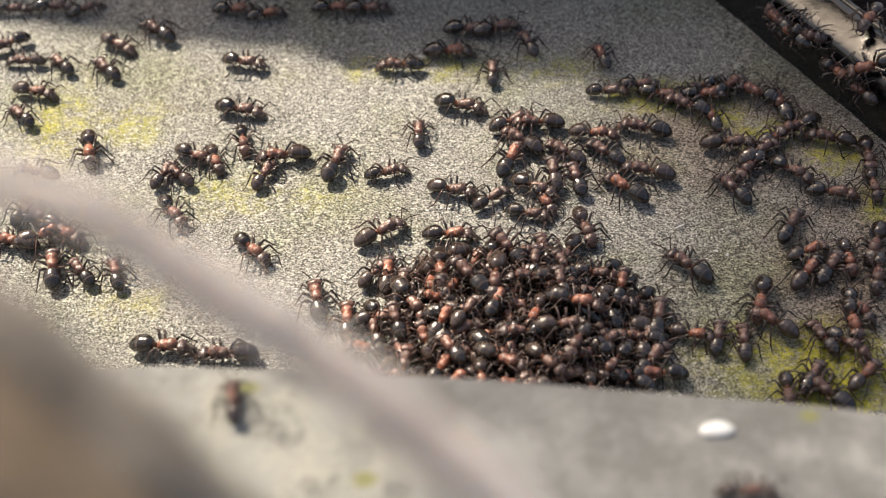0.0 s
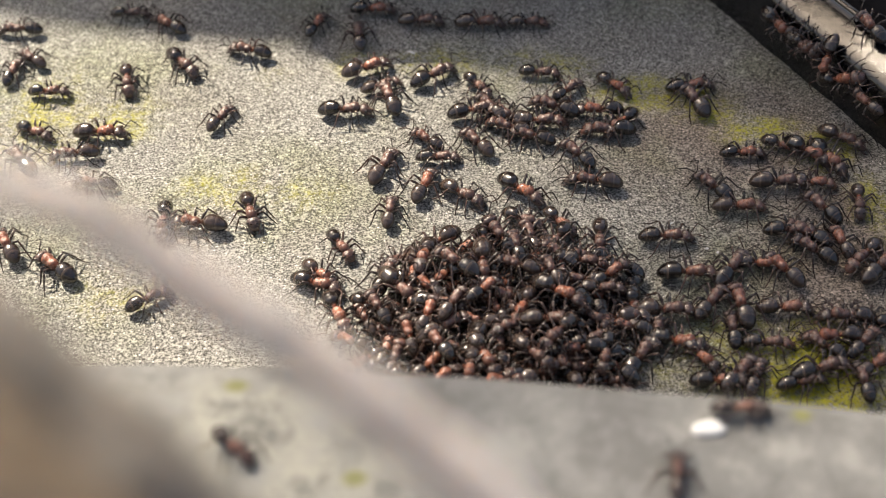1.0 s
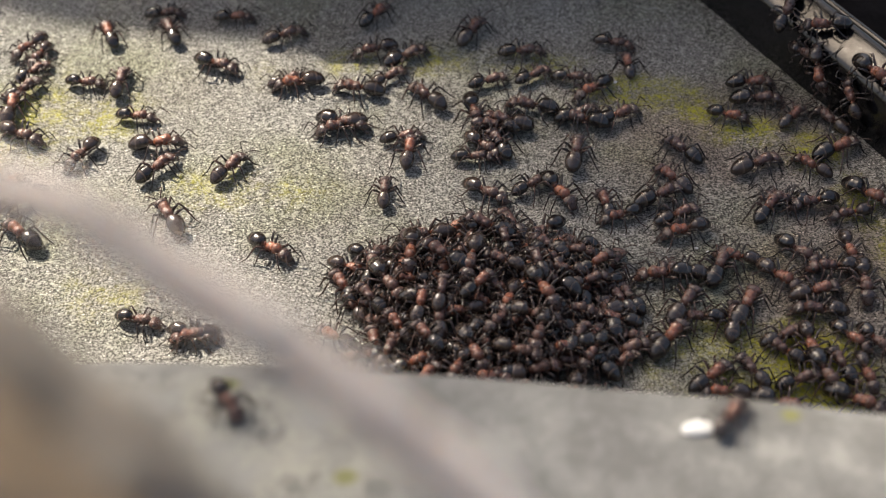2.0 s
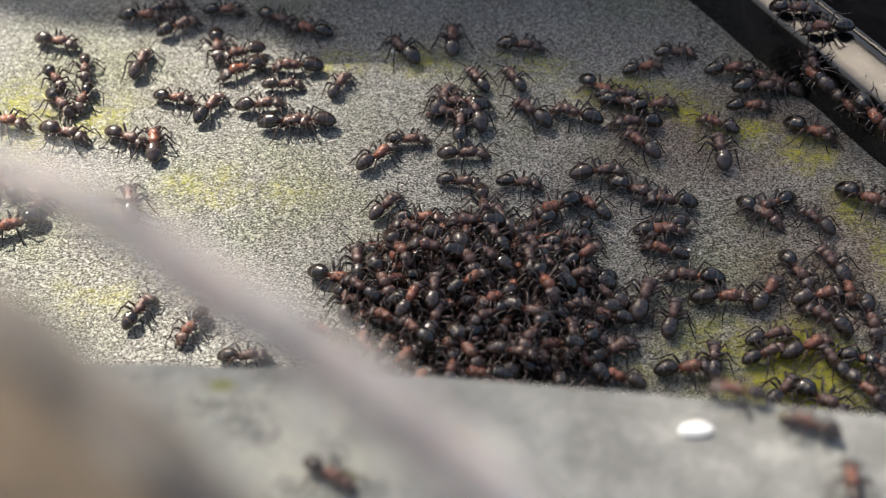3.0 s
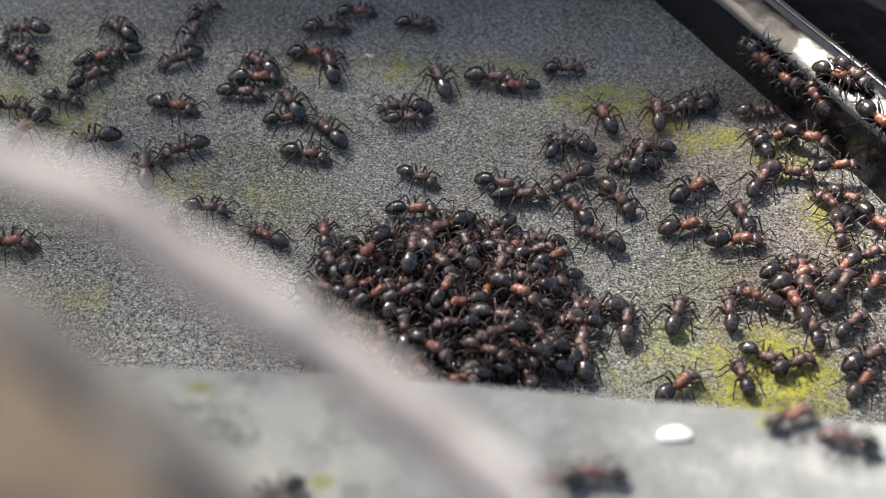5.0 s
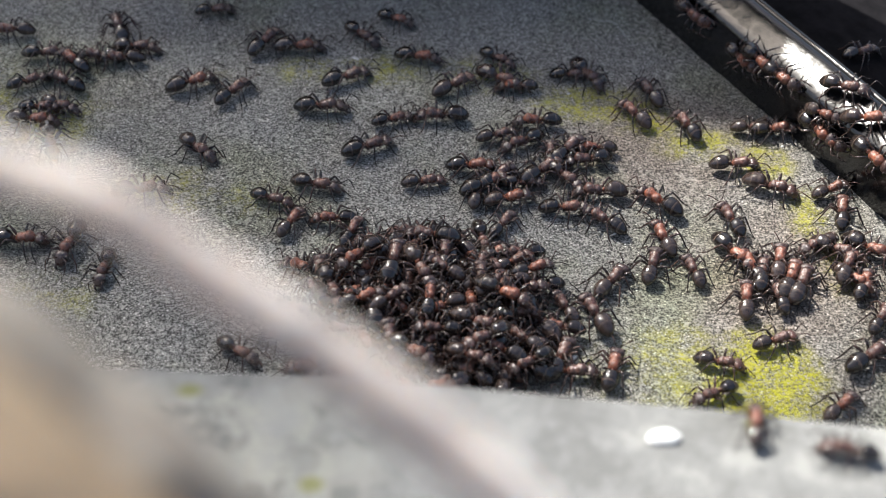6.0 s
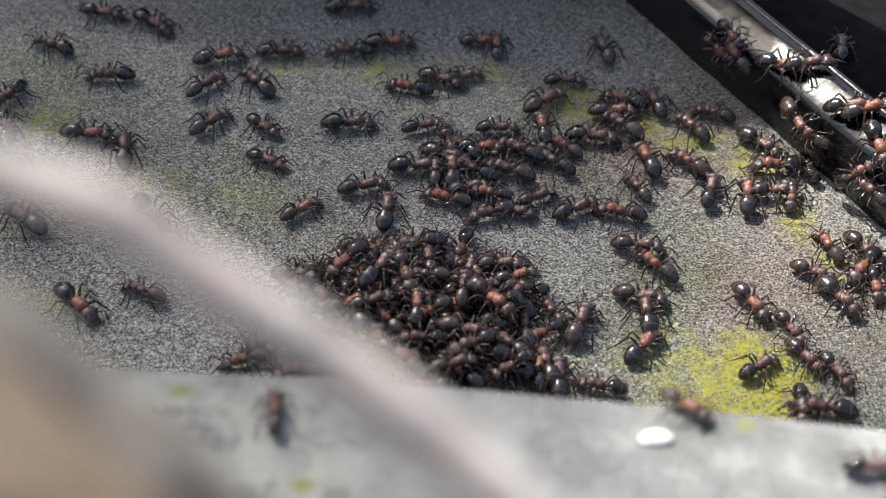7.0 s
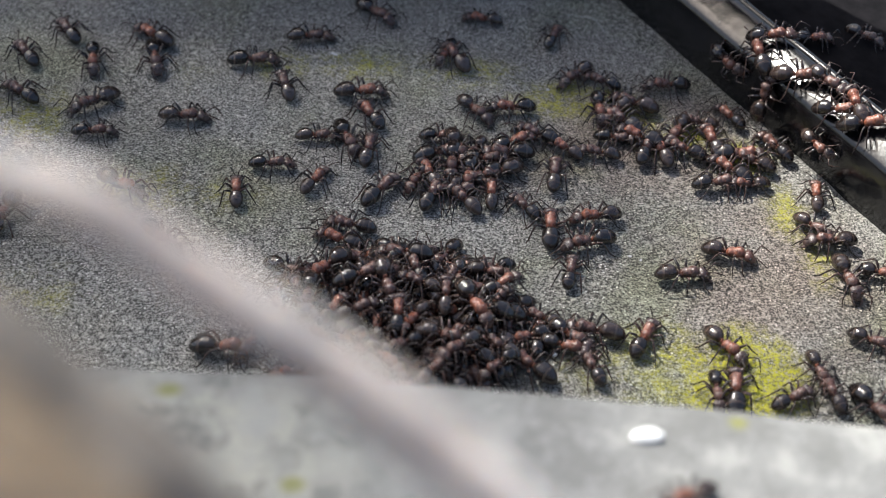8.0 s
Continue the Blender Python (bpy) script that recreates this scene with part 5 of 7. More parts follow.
    march(0, (0, 30.1, 34.7, -18), (0.5, 28.9, 33.1, -1), (0.75, 26.7, 29.9, -67), (1, 24.5, 26.7, -133), (1.17, 24.1, 26.9, -79), (1.33, 23.8, 27.1, -25), (1.5, 23.5, 27.2, 28), (3, 32.8, 31.2, 7), (3.5, 34.6, 19.6, -51), (4, 44.8, 16.6, 2), (4.25, 50.7, 18.5, 47), (4.5, 56.6, 20.5, 91), (6, 44.6, 28.9, 112), (6.5, 51.0, 33.7, 102), (7, 42.0, 34.8, 103), (7.5, 44.3, 41.5, 76), (7.75, 45.2, 40.0, 129), (8, 46.1, 38.4, 181))
    march(2, (0, 34.0, 31.6, 147), (0.5, 23.2, 25.6, 171), (1, 22.1, 24.9, 179), (1.5, 19.6, 26.3, 171), (3, 20.1, 28.7, 156), (3.5, 10.4, 31.0, 185), (4, 12.5, 28.1, 180), (4.5, 1.3, -4.1, 243), (6, -0.0, 2.9, 180), (6.25, -1.9, 4.6, 143), (6.5, -3.8, 6.3, 105), (7, -2.8, 8.0, 83), (7.5, -2.3, 9.7, 41), (7.75, -0.7, 2.8, -18), (8, 0.9, -4.2, -77))
    march(1, (0, 37.7, 28.6, 104), (0.5, 35.1, 26.7, 141), (0.75, 39.1, 23.0, 70), (1, 43.0, 19.3, -1), (1.5, 42.2, 23.8, -25), (3, 48.5, 30.9, -1), (3.5, 49.2, 8.4, 26), (4, 48.5, 12.0, 27), (4.5, 59.8, 13.8, 19), (6, 66.05, 20.63, -47), (6.5, 66.59, 19.66, -50), (6.67, 64.7, 17.0, 10), (6.83, 64.0, 17.5, 70), (7, 63.3, 18.0, 129), (7.5, 55.2, 28.8, 123), (8, 55.3, 30.3, 123))
    march(0, (0, 37.1, 34.5, -2), (0.25, 35.5, 33.9, 66), (0.5, 34.0, 33.3, 134), (1, 21.0, 29.7, 179), (1.5, 21.2, 34.9, 179), (2.25, 22.8, 35.3, 247), (3, 24.3, 35.7, 315), (3.17, 22.0, 34.7, 371), (3.33, 19.7, 33.7, 428), (3.5, 17.4, 32.8, 485), (4, 22.9, 32.0, 496), (4.5, 32.1, 30.3, 444), (5.25, 26.0, 29.8, 492), (6, 20.0, 29.4, 541), (6.25, 19.7, 28.7, 494), (6.5, 19.4, 28.1, 446), (7, 22.5, 27.9, 454), (7.5, 19.0, 34.4, 485), (8, 19.3, 32.0, 541))
    march(0, (0, 41.5, 36.6, 39), (0.5, 37.1, 40.0, 77), (1, 36.6, 36.0, 7), (1.5, 48.3, 34.8, -1), (3, 46.6, 40.6, 7), (3.5, 42.4, 31.6, -0), (4, 55.0, 24.1, -33), (4.5, 55.3, 23.3, 27), (6, 58.9, 27.7, 4), (6.17, 59.9, 26.4, 56), (6.33, 61.99, 28.03, 108), (6.5, 62.92, 26.45, 161), (7, 36.9, 35.5, 154), (7.5, 33.7, 37.4, 227), (8, 33.9, 32.2, 272))
    march(2, (0, 45.9, 34.2, 146), (0.17, 45.5, 33.3, 86), (0.33, 45.2, 32.4, 26), (0.5, 44.9, 31.5, -33), (1, 53.0, 18.5, -43), (1.25, 56.5, 18.1, 5), (1.5, 59.9, 17.7, 53), (2.25, 58.7, 21.0, 10), (3, 57.4, 24.2, -33), (3.25, 58.6, 19.3, -106), (3.5, 59.9, 14.4, -180), (3.75, 59.0, 17.7, -222), (4, 58.1, 21.0, -264), (4.25, 58.5, 22.2, -320), (4.5, 59.0, 23.3, -375), (6, 65.06, 22.48, -424), (6.25, 65.51, 21.65, -476), (6.5, 65.95, 20.82, -529), (7, 59.4, 18.6, -539), (7.5, 59.4, 19.0, -586), (7.75, 57.4, 19.7, -653), (8, 55.3, 20.4, -719))
    march(2, (0, 49.1, 31.2, 102), (0.25, 49.8, 30.2, 50), (0.5, 50.5, 29.2, -1), (1, 55.8, 17.1, -61), (1.5, 61.7, 9.2, -52), (3, 62.6, 8.5, -32), (3.5, 64.8, 3.4, -34), (3.75, 64.5, 5.4, 9), (4, 64.1, 7.5, 52), (4.25, 66.1, 7.5, -5), (4.5, 68.0, 7.4, -62), (6, 68.1, 0.1, -37), (6.5, 72.54, 8.75, -90), (7, 68.1, -3.5, -130), (7.25, 67.8, -1.2, -181), (7.5, 67.4, 1.1, -233), (8, 52.9, 17.0, -227))
    march(0, (0, 18.3, 24.8, -9), (0.5, 24.6, 20.4, -1), (1, 40.8, 7.1, -1), (1.25, 38.6, 8.0, 63), (1.5, 36.4, 8.9, 127), (3, 30.0, 21.7, 130), (3.25, 30.2, 20.0, 72), (3.5, 30.4, 18.3, 14), (4, 40.5, 24.1, 54), (4.5, 39.2, 30.3, 77), (6, 36.3, 31.8, 123), (6.5, 35.3, 33.5, 149), (6.75, 35.0, 32.9, 75), (7, 34.6, 32.4, 1), (7.5, 37.9, 33.0, 1), (7.75, 37.3, 32.2, -66), (8, 36.6, 31.5, -133))
    march(2, (0, 26.5, 26.0, 163), (0.5, 17.4, 27.9, 148), (1, 13.7, 30.6, 153), (1.5, 11.2, 31.1, 179), (3, 12.8, 29.2, 131), (3.25, 10.4, 31.6, 205), (3.5, 8.1, 34.0, 278), (4, 14.0, 20.6, 282), (4.5, 13.7, 8.5, 332), (6, 20.1, 17.5, 400), (6.5, 24.5, 17.7, 469), (7, 18.4, 22.1, 507), (7.25, 19.3, 21.4, 555), (7.5, 20.1, 20.6, 603), (8, 17.7, 20.6, 538))
    march(0, (0, 19.8, 19.9, 136), (0.5, 18.7, 19.2, 125), (1, 16.9, 19.0, 126), (1.25, 16.5, 21.7, 88), (1.5, 16.0, 24.5, 50), (3, 27.8, 32.0, -17), (3.5, 27.5, 21.0, -84), (3.75, 28.3, 20.1, -10), (4, 29.1, 19.3, 65), (4.25, 31.9, 18.5, 107), (4.5, 34.7, 17.7, 149), (6, 27.5, 20.3, 191), (6.5, 28.0, 16.4, 192), (7, 23.7, 19.5, 140), (7.5, 24.5, 19.2, 96), (8, 23.0, 25.6, 150))
    march(0, (0, 11.5, 15.4, 95), (0.5, 6.7, 20.4, 109), (1, 1.0, 22.3, 127), (1.17, 2.0, 22.2, 179), (1.33, 3.1, 22.1, 232), (1.5, 4.1, 21.9, 284), (2.25, 2.9, 20.7, 322), (3, 1.6, 19.5, 360), (3.5, 13.0, 18.1, 360), (4, 18.0, 19.9, 339), (4.17, 19.3, 18.2, 286), (4.33, 20.5, 16.4, 233), (4.5, 21.8, 14.7, 180), (5.25, 22.7, 15.4, 245), (6, 23.5, 16.2, 310), (6.25, 24.2, 13.6, 265), (6.5, 24.8, 11.1, 220), (7, 13.2, 7.6, 200), (7.25, 13.0, 7.1, 147), (7.5, 12.9, 6.7, 94), (8, 10.5, 10.0, 126))
    march(0, (0, 15.0, 14.0, 101), (0.5, 14.4, 17.1, 117), (1, 9.8, 23.5, 157), (1.5, 8.1, 19.8, 138), (3, 1.2, 26.2, 87), (3.25, 0.7, 22.3, 126), (3.5, 0.1, 18.4, 165), (3.75, 5.3, 18.8, 97), (4, 10.4, 19.3, 28), (4.5, 10.4, 12.3, -41), (5.25, 11.6, 14.2, 0), (6, 12.9, 16.0, 42), (6.25, 14.2, 16.4, 94), (6.5, 15.5, 16.9, 147), (7, 11.0, 17.3, 147), (7.17, 12.4, 17.0, 204), (7.33, 13.9, 16.7, 262), (7.5, 15.4, 16.4, 319), (7.75, 14.4, 15.8, 265), (8, 13.4, 15.2, 211))
    march(2, (0, 26.1, 15.7, 163), (0.5, 25.4, 15.7, 136), (1, 19.0, 12.8, 171), (1.5, 16.7, 20.6, 116), (2.25, 19.7, 17.8, 62), (3, 22.7, 14.9, 7), (3.25, 22.2, 14.7, 50), (3.5, 21.7, 14.6, 93), (4, 30.1, 10.7, 38), (4.5, 29.4, 9.8, 0), (5, 29.1, 10.8, -60), (5.5, 28.9, 11.9, -120), (6, 28.6, 12.9, -179), (6.5, 29.4, 12.4, -209), (7, 16.3, 17.3, -204), (7.5, 19.0, 17.2, -204), (8, 16.0, 15.9, -157))
    march(2, (0, 22.3, 11.9, 137), (0.25, 17.8, -2.0, 209), (0.5, 13.3, -15.8, 281), (1, 28.6, -20.0, 346), (1.5, 34.3, -21.2, 372), (2.25, 23.8, -18.5, 441), (3, 13.3, -15.7, 509), (3.25, 12.4, -11.6, 457), (3.5, 11.5, -7.4, 406), (3.75, 25.6, 2.0, 473), (4, 39.7, 11.3, 540), (4.17, 40.7, 12.1, 595), (4.33, 41.8, 12.8, 650), (4.5, 42.8, 13.5, 705), (5, 41.1, 12.6, 756), (5.5, 39.3, 11.7, 806), (6, 37.6, 10.8, 857), (6.5, 50.1, 20.7, 797), (7, 38.7, 20.4, 824), (7.5, 41.0, 24.3, 877), (8, 39.5, 25.1, 870))
    march(0, (0, -4.4, 12.1, -16), (0.5, -2.6, 12.0, -16), (1, -1.3, 10.3, -35), (1.5, 1.8, 10.3, -15), (3, 4.6, 7.7, -84), (3.5, 3.7, -4.0, -69), (4, 13.4, -15.3, -31), (4.25, 20.4, -16.9, 26), (4.5, 27.4, -18.5, 84), (6, 28.6, -6.4, 51), (6.5, 33.3, -6.5, -6), (7, 34.0, -9.5, -14), (7.5, 39.6, -15.4, -34), (7.75, 26.7, -14.5, -109), (8, 13.8, -13.7, -184))
    march(1, (0, 1.7, 10.0, 39), (0.5, 3.4, 9.0, -1), (0.75, -2.2, -2.3, -75), (1, -7.8, -13.6, -150), (1.25, -22.9, -14.5, -92), (1.5, -38.0, -15.4, -35), (3, -28.8, -22.5, -0), (3.5, -7.2, -16.0, 26), (4.5, 7.1, -4.7, 52), (6, 16.8, 14.8, 1), (6.5, 20.6, 13.6, -42), (7, 20.4, 11.5, 28), (7.5, 21.8, 13.2, 1), (7.75, 15.2, 4.0, -62), (8, 8.5, -5.3, -126))
    march(0, (0, 8.3, 12.2, -30), (0.5, 13.8, -12.9, -44), (0.75, 24.0, -12.7, 5), (1, 34.1, -12.6, 53), (1.25, 35.4, -9.4, 109), (1.5, 36.6, -6.1, 164), (3, 19.5, -8.4, 166), (3.5, 20.8, -8.7, 166), (4, 13.4, -10.5, 166), (6, 2.0, -4.0, 138), (6.25, 1.8, -1.9, 83), (6.5, 1.6, 0.2, 28), (7, 0.6, 0.7, 1), (7.25, 0.7, 2.7, 70), (7.5, 0.7, 4.7, 140), (8, -6.7, 4.2, 166))
    march(1, (0, 7.3, 6.4, -16), (0.25, 7.0, 4.1, 26), (0.5, 6.7, 1.8, 67), (0.75, 7.3, 3.2, 19), (1, 7.9, 4.5, -29), (1.25, 9.4, 7.8, 10), (1.5, 11.0, 11.2, 50), (3, 10.2, 12.5, -8), (3.5, 16.3, 15.4, 14), (4, 15.8, 11.6, -29), (4.5, 7.3, -4.7, -99), (5.25, 9.9, -6.7, -47), (6, 12.5, -8.6, 5), (6.25, 18.5, -5.9, 59), (6.5, 24.5, -3.1, 112), (7, 12.6, -8.9, 112), (7.5, 25.8, -3.4, 85), (8, 25.6, -5.0, 77))
    march(0, (0, 15.7, 3.2, -75), (0.5, 18.6, 0.4, -87), (1, 19.2, 0.1, -94), (1.5, 10.8, -6.7, -160), (6, -6.8, -9.2, -182), (6.17, -9.8, -8.1, -241), (6.33, -12.7, -6.9, -300), (6.5, -15.7, -5.8, -359), (7, -15.4, -5.5, -360), (7.5, -14.9, -5.5, -360), (8, -15.4, -5.2, -386))
    march(2, (0, 39.6, 21.9, -1), (0.25, 26.7, 4.2, -55), (0.5, 13.8, -13.5, -108), (0.75, 20.7, -13.8, -55), (1, 27.6, -14.2, -1), (1.5, 32.8, -13.9, 45), (3, 27.1, -11.8, 70), (3.25, 26.0, -11.9, 138), (3.5, 24.9, -12.1, 205), (4, 23.7, -12.7, 205), (4.5, 23.6, -12.4, 206), (5.25, 24.5, -12.7, 159), (6, 25.5, -13.0, 113), (6.5, 27.9, -16.8, 62), (7, 24.7, -14.8, 66), (7.5, 30.8, -15.7, 0), (7.67, 29.7, -16.0, 56), (7.83, 28.7, -16.3, 111), (8, 27.6, -16.6, 167))
    march(2, (0, 44.3, 20.0, 37), (0.5, 43.3, 16.2, -17), (1, 47.6, 12.0, -1), (1.5, 48.0, 14.5, -1), (2.25, 45.2, 17.3, 46), (3, 42.4, 20.1, 92), (3.25, 40.0, 16.4, 50), (3.5, 37.7, 12.7, 7), (4, 43.1, 10.7, 13), (4.5, 56.9, 17.1, 0), (6, 55.8, 13.8, -23), (6.17, 56.5, 15.3, 33), (6.33, 57.3, 16.7, 88), (6.5, 58.0, 18.1, 143), (7, 35.6, 28.8, 135), (7.25, 40.0, 30.2, 93), (7.5, 44.4, 31.6, 51), (7.75, 42.1, 32.7, 103), (8, 39.7, 33.8, 155))
    march(1, (0, 47.4, 23.4, 26), (0.5, 55.7, 13.1, -9), (1, 52.7, 11.9, -9), (1.25, 54.0, 11.9, 58), (1.5, 55.3, 11.8, 124), (3, 43.0, 26.4, 148), (3.5, 32.6, 21.7, 164), (3.75, 34.3, 21.4, 106), (4, 36.1, 21.0, 48), (4.25, 37.4, 21.4, 105), (4.5, 38.8, 21.8, 162), (6, 29.1, 23.3, 181), (6.5, 32.3, 23.0, 165), (7, 25.8, 23.6, 137), (7.5, 29.1, 20.0, 125), (8, 27.3, 22.4, 137))
    march(2, (0, 50.9, 25.4, -154), (0.5, 39.7, 30.2, -227), (1, 36.8, 32.2, -248), (1.25, 41.2, 31.6, -304), (1.5, 45.7, 30.9, -361), (3, 51.1, 35.5, -361), (3.5, 53.9, 26.9, -385), (3.75, 52.3, 25.1, -449), (4, 50.8, 23.4, -513), (4.5, 50.5, 27.5, -582), (5, 43.5, 32.5, -528), (5.5, 36.5, 37.4, -474), (6, 29.5, 42.4, -420), (6.5, 54.7, 20.1, -391), (7, 57.7, 24.1, -406), (7.25, 57.2, 24.3, -360), (7.5, 56.8, 24.6, -314), (8, 61.18, 29.59, -327))
    march(0, (0, 55.8, 22.4, 162), (0.5, 54.1, 26.7, 126), (0.67, 55.7, 25.1, 72), (0.83, 57.3, 23.4, 18), (1, 58.9, 21.8, -36), (1.25, 59.4, 22.1, 35), (1.5, 59.9, 22.4, 105), (3, 54.9, 36.2, 144), (3.5, 47.4, 36.8, 183), (4, 45.3, 35.7, 164), (4.17, 45.8, 34.9, 109), (4.33, 46.3, 34.1, 55), (4.5, 46.8, 33.3, 0), (5.25, 43.2, 35.6, 56), (6, 39.6, 37.8, 112), (6.5, 39.7, 38.4, 122), (7, 35.0, 49.6, 102), (7.25, 36.4, 48.7, 173), (7.5, 37.8, 47.8, 244), (8, 31.0, 41.3, 224))
    march(0, (0, 60.7, 18.2, -93), (0.5, 59.8, -0.4, -99), (1, 57.3, -4.0, -136), (1.5, 53.6, -6.3, -148), (2.25, 54.4, -5.8, -198), (3, 55.2, -5.3, -248), (3.25, 57.3, -5.9, -286), (3.5, 59.3, -6.6, -324), (4, 63.5, 0.8, -324), (4.5, 65.4, -2.3, -324), (6, 63.0, 0.0, -390), (6.5, 71.26, 11.09, -424), (6.67, 71.66, 10.36, -484), (6.83, 72.03, 9.67, -544), (7, 72.43, 8.94, -604), (7.5, 69.43, 14.46, -584), (8, 56.9, 19.0, -575))
    march(1, (0, 60.3, 11.6, -88), (0.17, 60.3, 10.7, -32), (0.33, 60.4, 9.7, 23), (0.5, 60.4, 8.8, 78), (0.67, 59.8, 8.3, 20), (0.83, 59.3, 7.9, -38), (1, 58.7, 7.4, -96), (1.5, 60.1, 5.5, -140), (2.25, 57.3, 4.7, -186), (3, 54.5, 3.9, -232), (3.5, 55.3, 6.5, -258), (3.75, 55.2, 9.2, -310), (4, 55.1, 12.0, -362), (4.5, 62.6, 6.2, -422), (5.25, 61.6, 3.7, -469), (6, 60.7, 1.2, -515), (6.25, 60.2, 3.0, -466), (6.5, 59.8, 4.9, -418), (7, 60.2, -4.7, -389), (7.5, 61.5, 4.5, -418), (8, 63.6, 4.2, -405))
    march(0, (0, 38.9, 11.5, 123), (0.5, 38.9, 11.5, 129), (1, 37.3, 11.6, 129), (1.5, 36.2, 14.7, 114), (3, 29.9, 26.9, 179), (3.5, 25.9, 22.4, 164), (4, 25.0, 23.0, 150), (4.5, 25.3, 22.8, 136), (6, 17.3, 24.3, 209), (6.5, 19.1, 17.6, 191), (7, 9.4, 22.7, 134), (7.17, 10.6, 23.1, 78), (7.33, 11.8, 23.5, 22), (7.5, 13.0, 23.9, -34), (8, 14.4, 19.2, 1))
    march(0, (0, 53.7, 9.9, -9), (0.25, 52.5, 6.3, 57), (0.5, 51.3, 2.8, 122), (1, 49.9, 0.8, 138), (1.5, 46.8, 6.9, 103), (2.25, 46.6, 6.4, 29), (3, 46.3, 5.9, -44), (3.5, 52.2, 1.0, 16), (4, 63.1, 10.7, 40), (4.25, 62.5, 10.0, 87), (4.5, 61.9, 9.3, 134), (6, 65.7, 8.1, 77), (6.5, 68.47, 16.21, 17), (7, 70.51, 12.46, 17), (7.25, 69.34, 14.60, 67), (7.5, 68.26, 16.60, 116), (8, 61.2, 22.5, 122))
    march(0, (0, 46.5, 3.2, 61), (0.5, 45.4, 1.7, 81), (0.75, 46.5, 1.6, 40), (1, 47.6, 1.5, -1), (1.17, 49.3, 3.2, 51), (1.33, 51.0, 5.0, 102), (1.5, 52.7, 6.8, 154), (3, 33.3, 8.5, 172), (3.5, 26.8, 1.5, 132), (3.75, 27.1, 3.3, 174), (4, 27.4, 5.0, 216), (4.5, 24.9, 0.2, 159), (6, 28.8, 6.5, 138), (6.5, 26.7, 7.2, 138), (6.75, 26.5, 8.1, 83), (7, 26.3, 9.0, 27), (7.5, 36.3, 12.1, 21), (8, 40.5, 22.3, 67))
    march(1, (0, 48.1, -2.3, 25), (0.5, 40.3, -4.1, 25), (1, 42.0, -4.9, -6), (1.17, 42.5, -4.8, 51), (1.33, 42.9, -4.6, 108), (1.5, 43.4, -4.5, 165), (3, 31.3, -2.0, 158), (3.5, 27.1, -6.5, 166), (4, 13.3, -10.2, 177), (5, 11.1, -7.9, 122), (6, 8.9, -5.5, 68), (6.25, 15.3, 2.6, 117), (6.5, 21.7, 10.8, 166), (7, 13.4, 12.0, 167), (7.17, 13.7, 12.2, 223), (7.33, 14.0, 12.3, 279), (7.5, 14.3, 12.5, 335), (7.75, 14.6, 11.9, 391), (8, 14.9, 11.3, 447))
    march(0, (0, 47.3, -6.6, 52), (0.5, 48.3, -9.9, 87), (1, 45.3, -6.3, 124), (1.25, 45.8, -6.3, 195), (1.5, 46.3, -6.2, 265), (2, 45.9, -7.6, 315), (2.5, 45.4, -9.1, 366), (3, 44.9, -10.5, 416), (3.5, 46.9, -9.9, 385), (4, 47.6, -10.7, 385), (4.17, 47.5, -10.7, 436), (4.33, 47.4, -10.6, 488), (4.5, 47.2, -10.6, 540), (5.25, 47.5, -10.2, 490), (6, 47.8, -9.9, 440), (6.25, 48.2, -7.3, 393), (6.5, 48.6, -4.6, 346), (7, 49.9, -10.5, 299), (7.5, 51.7, -10.1, 293), (8, 46.0, -19.2, 306))
    march(0, (0, 50.7, -5.8, 57), (0.5, 51.6, -4.3, 13), (0.75, 50.9, -3.5, 74), (1, 50.2, -2.7, 136), (1.25, 49.8, -2.5, 68), (1.5, 49.5, -2.2, -1), (3, 49.7, -6.4, -67), (3.5, 51.8, -7.7, 5), (4, 51.3, -6.2, 0), (4.5, 52.8, -4.7, 0), (6, 51.0, -4.8, 74), (6.5, 57.7, 12.1, 69), (7, 57.7, 12.6, 1), (7.25, 56.3, 13.4, 40), (7.5, 54.9, 14.3, 79), (8, 50.5, 14.0, 8))
    march(2, (0, 58.1, -1.3, -113), (0.5, 54.7, -9.5, -77), (0.75, 56.9, -7.9, -16), (1, 59.2, -6.3, 46), (1.25, 58.4, -6.3, -25), (1.5, 57.7, -6.4, -96), (3, 58.3, -15.8, -87), (3.17, 58.2, -15.6, -140), (3.33, 58.2, -15.5, -194), (3.5, 58.2, -15.4, -248), (4, 56.7, -11.8, -241), (4.5, 55.1, -9.8, -223), (6, 56.4, -7.0, -297), (6.25, 60.2, 0.3, -340), (6.5, 63.9, 7.7, -383), (7, 62.8, -9.8, -417), (7.25, 63.4, -6.2, -366), (7.5, 64.0, -2.5, -316), (7.75, 65.1, -4.5, -378), (8, 66.2, -6.5, -440))
    march(0, (0, 57.3, -7.0, -105), (0.5, 55.3, -14.4, -119), (1, 52.6, -15.5, -184), (1.5, 50.6, -14.0, -184), (3, 52.4, -15.7, -223), (3.25, 54.0, -16.1, -285), (3.5, 55.7, -16.5, -347), (4, 55.2, -15.0, -286), (4.5, 57.4, -10.3, -307), (6, 63.9, -3.5, -297), (6.5, 66.6, 7.7, -324), (6.75, 67.8, 3.9, -370), (7, 69.0, 0.1, -416), (7.25, 70.0, 0.6, -486), (7.5, 70.9, 1.1, -556), (8, 65.5, 1.1, -540))
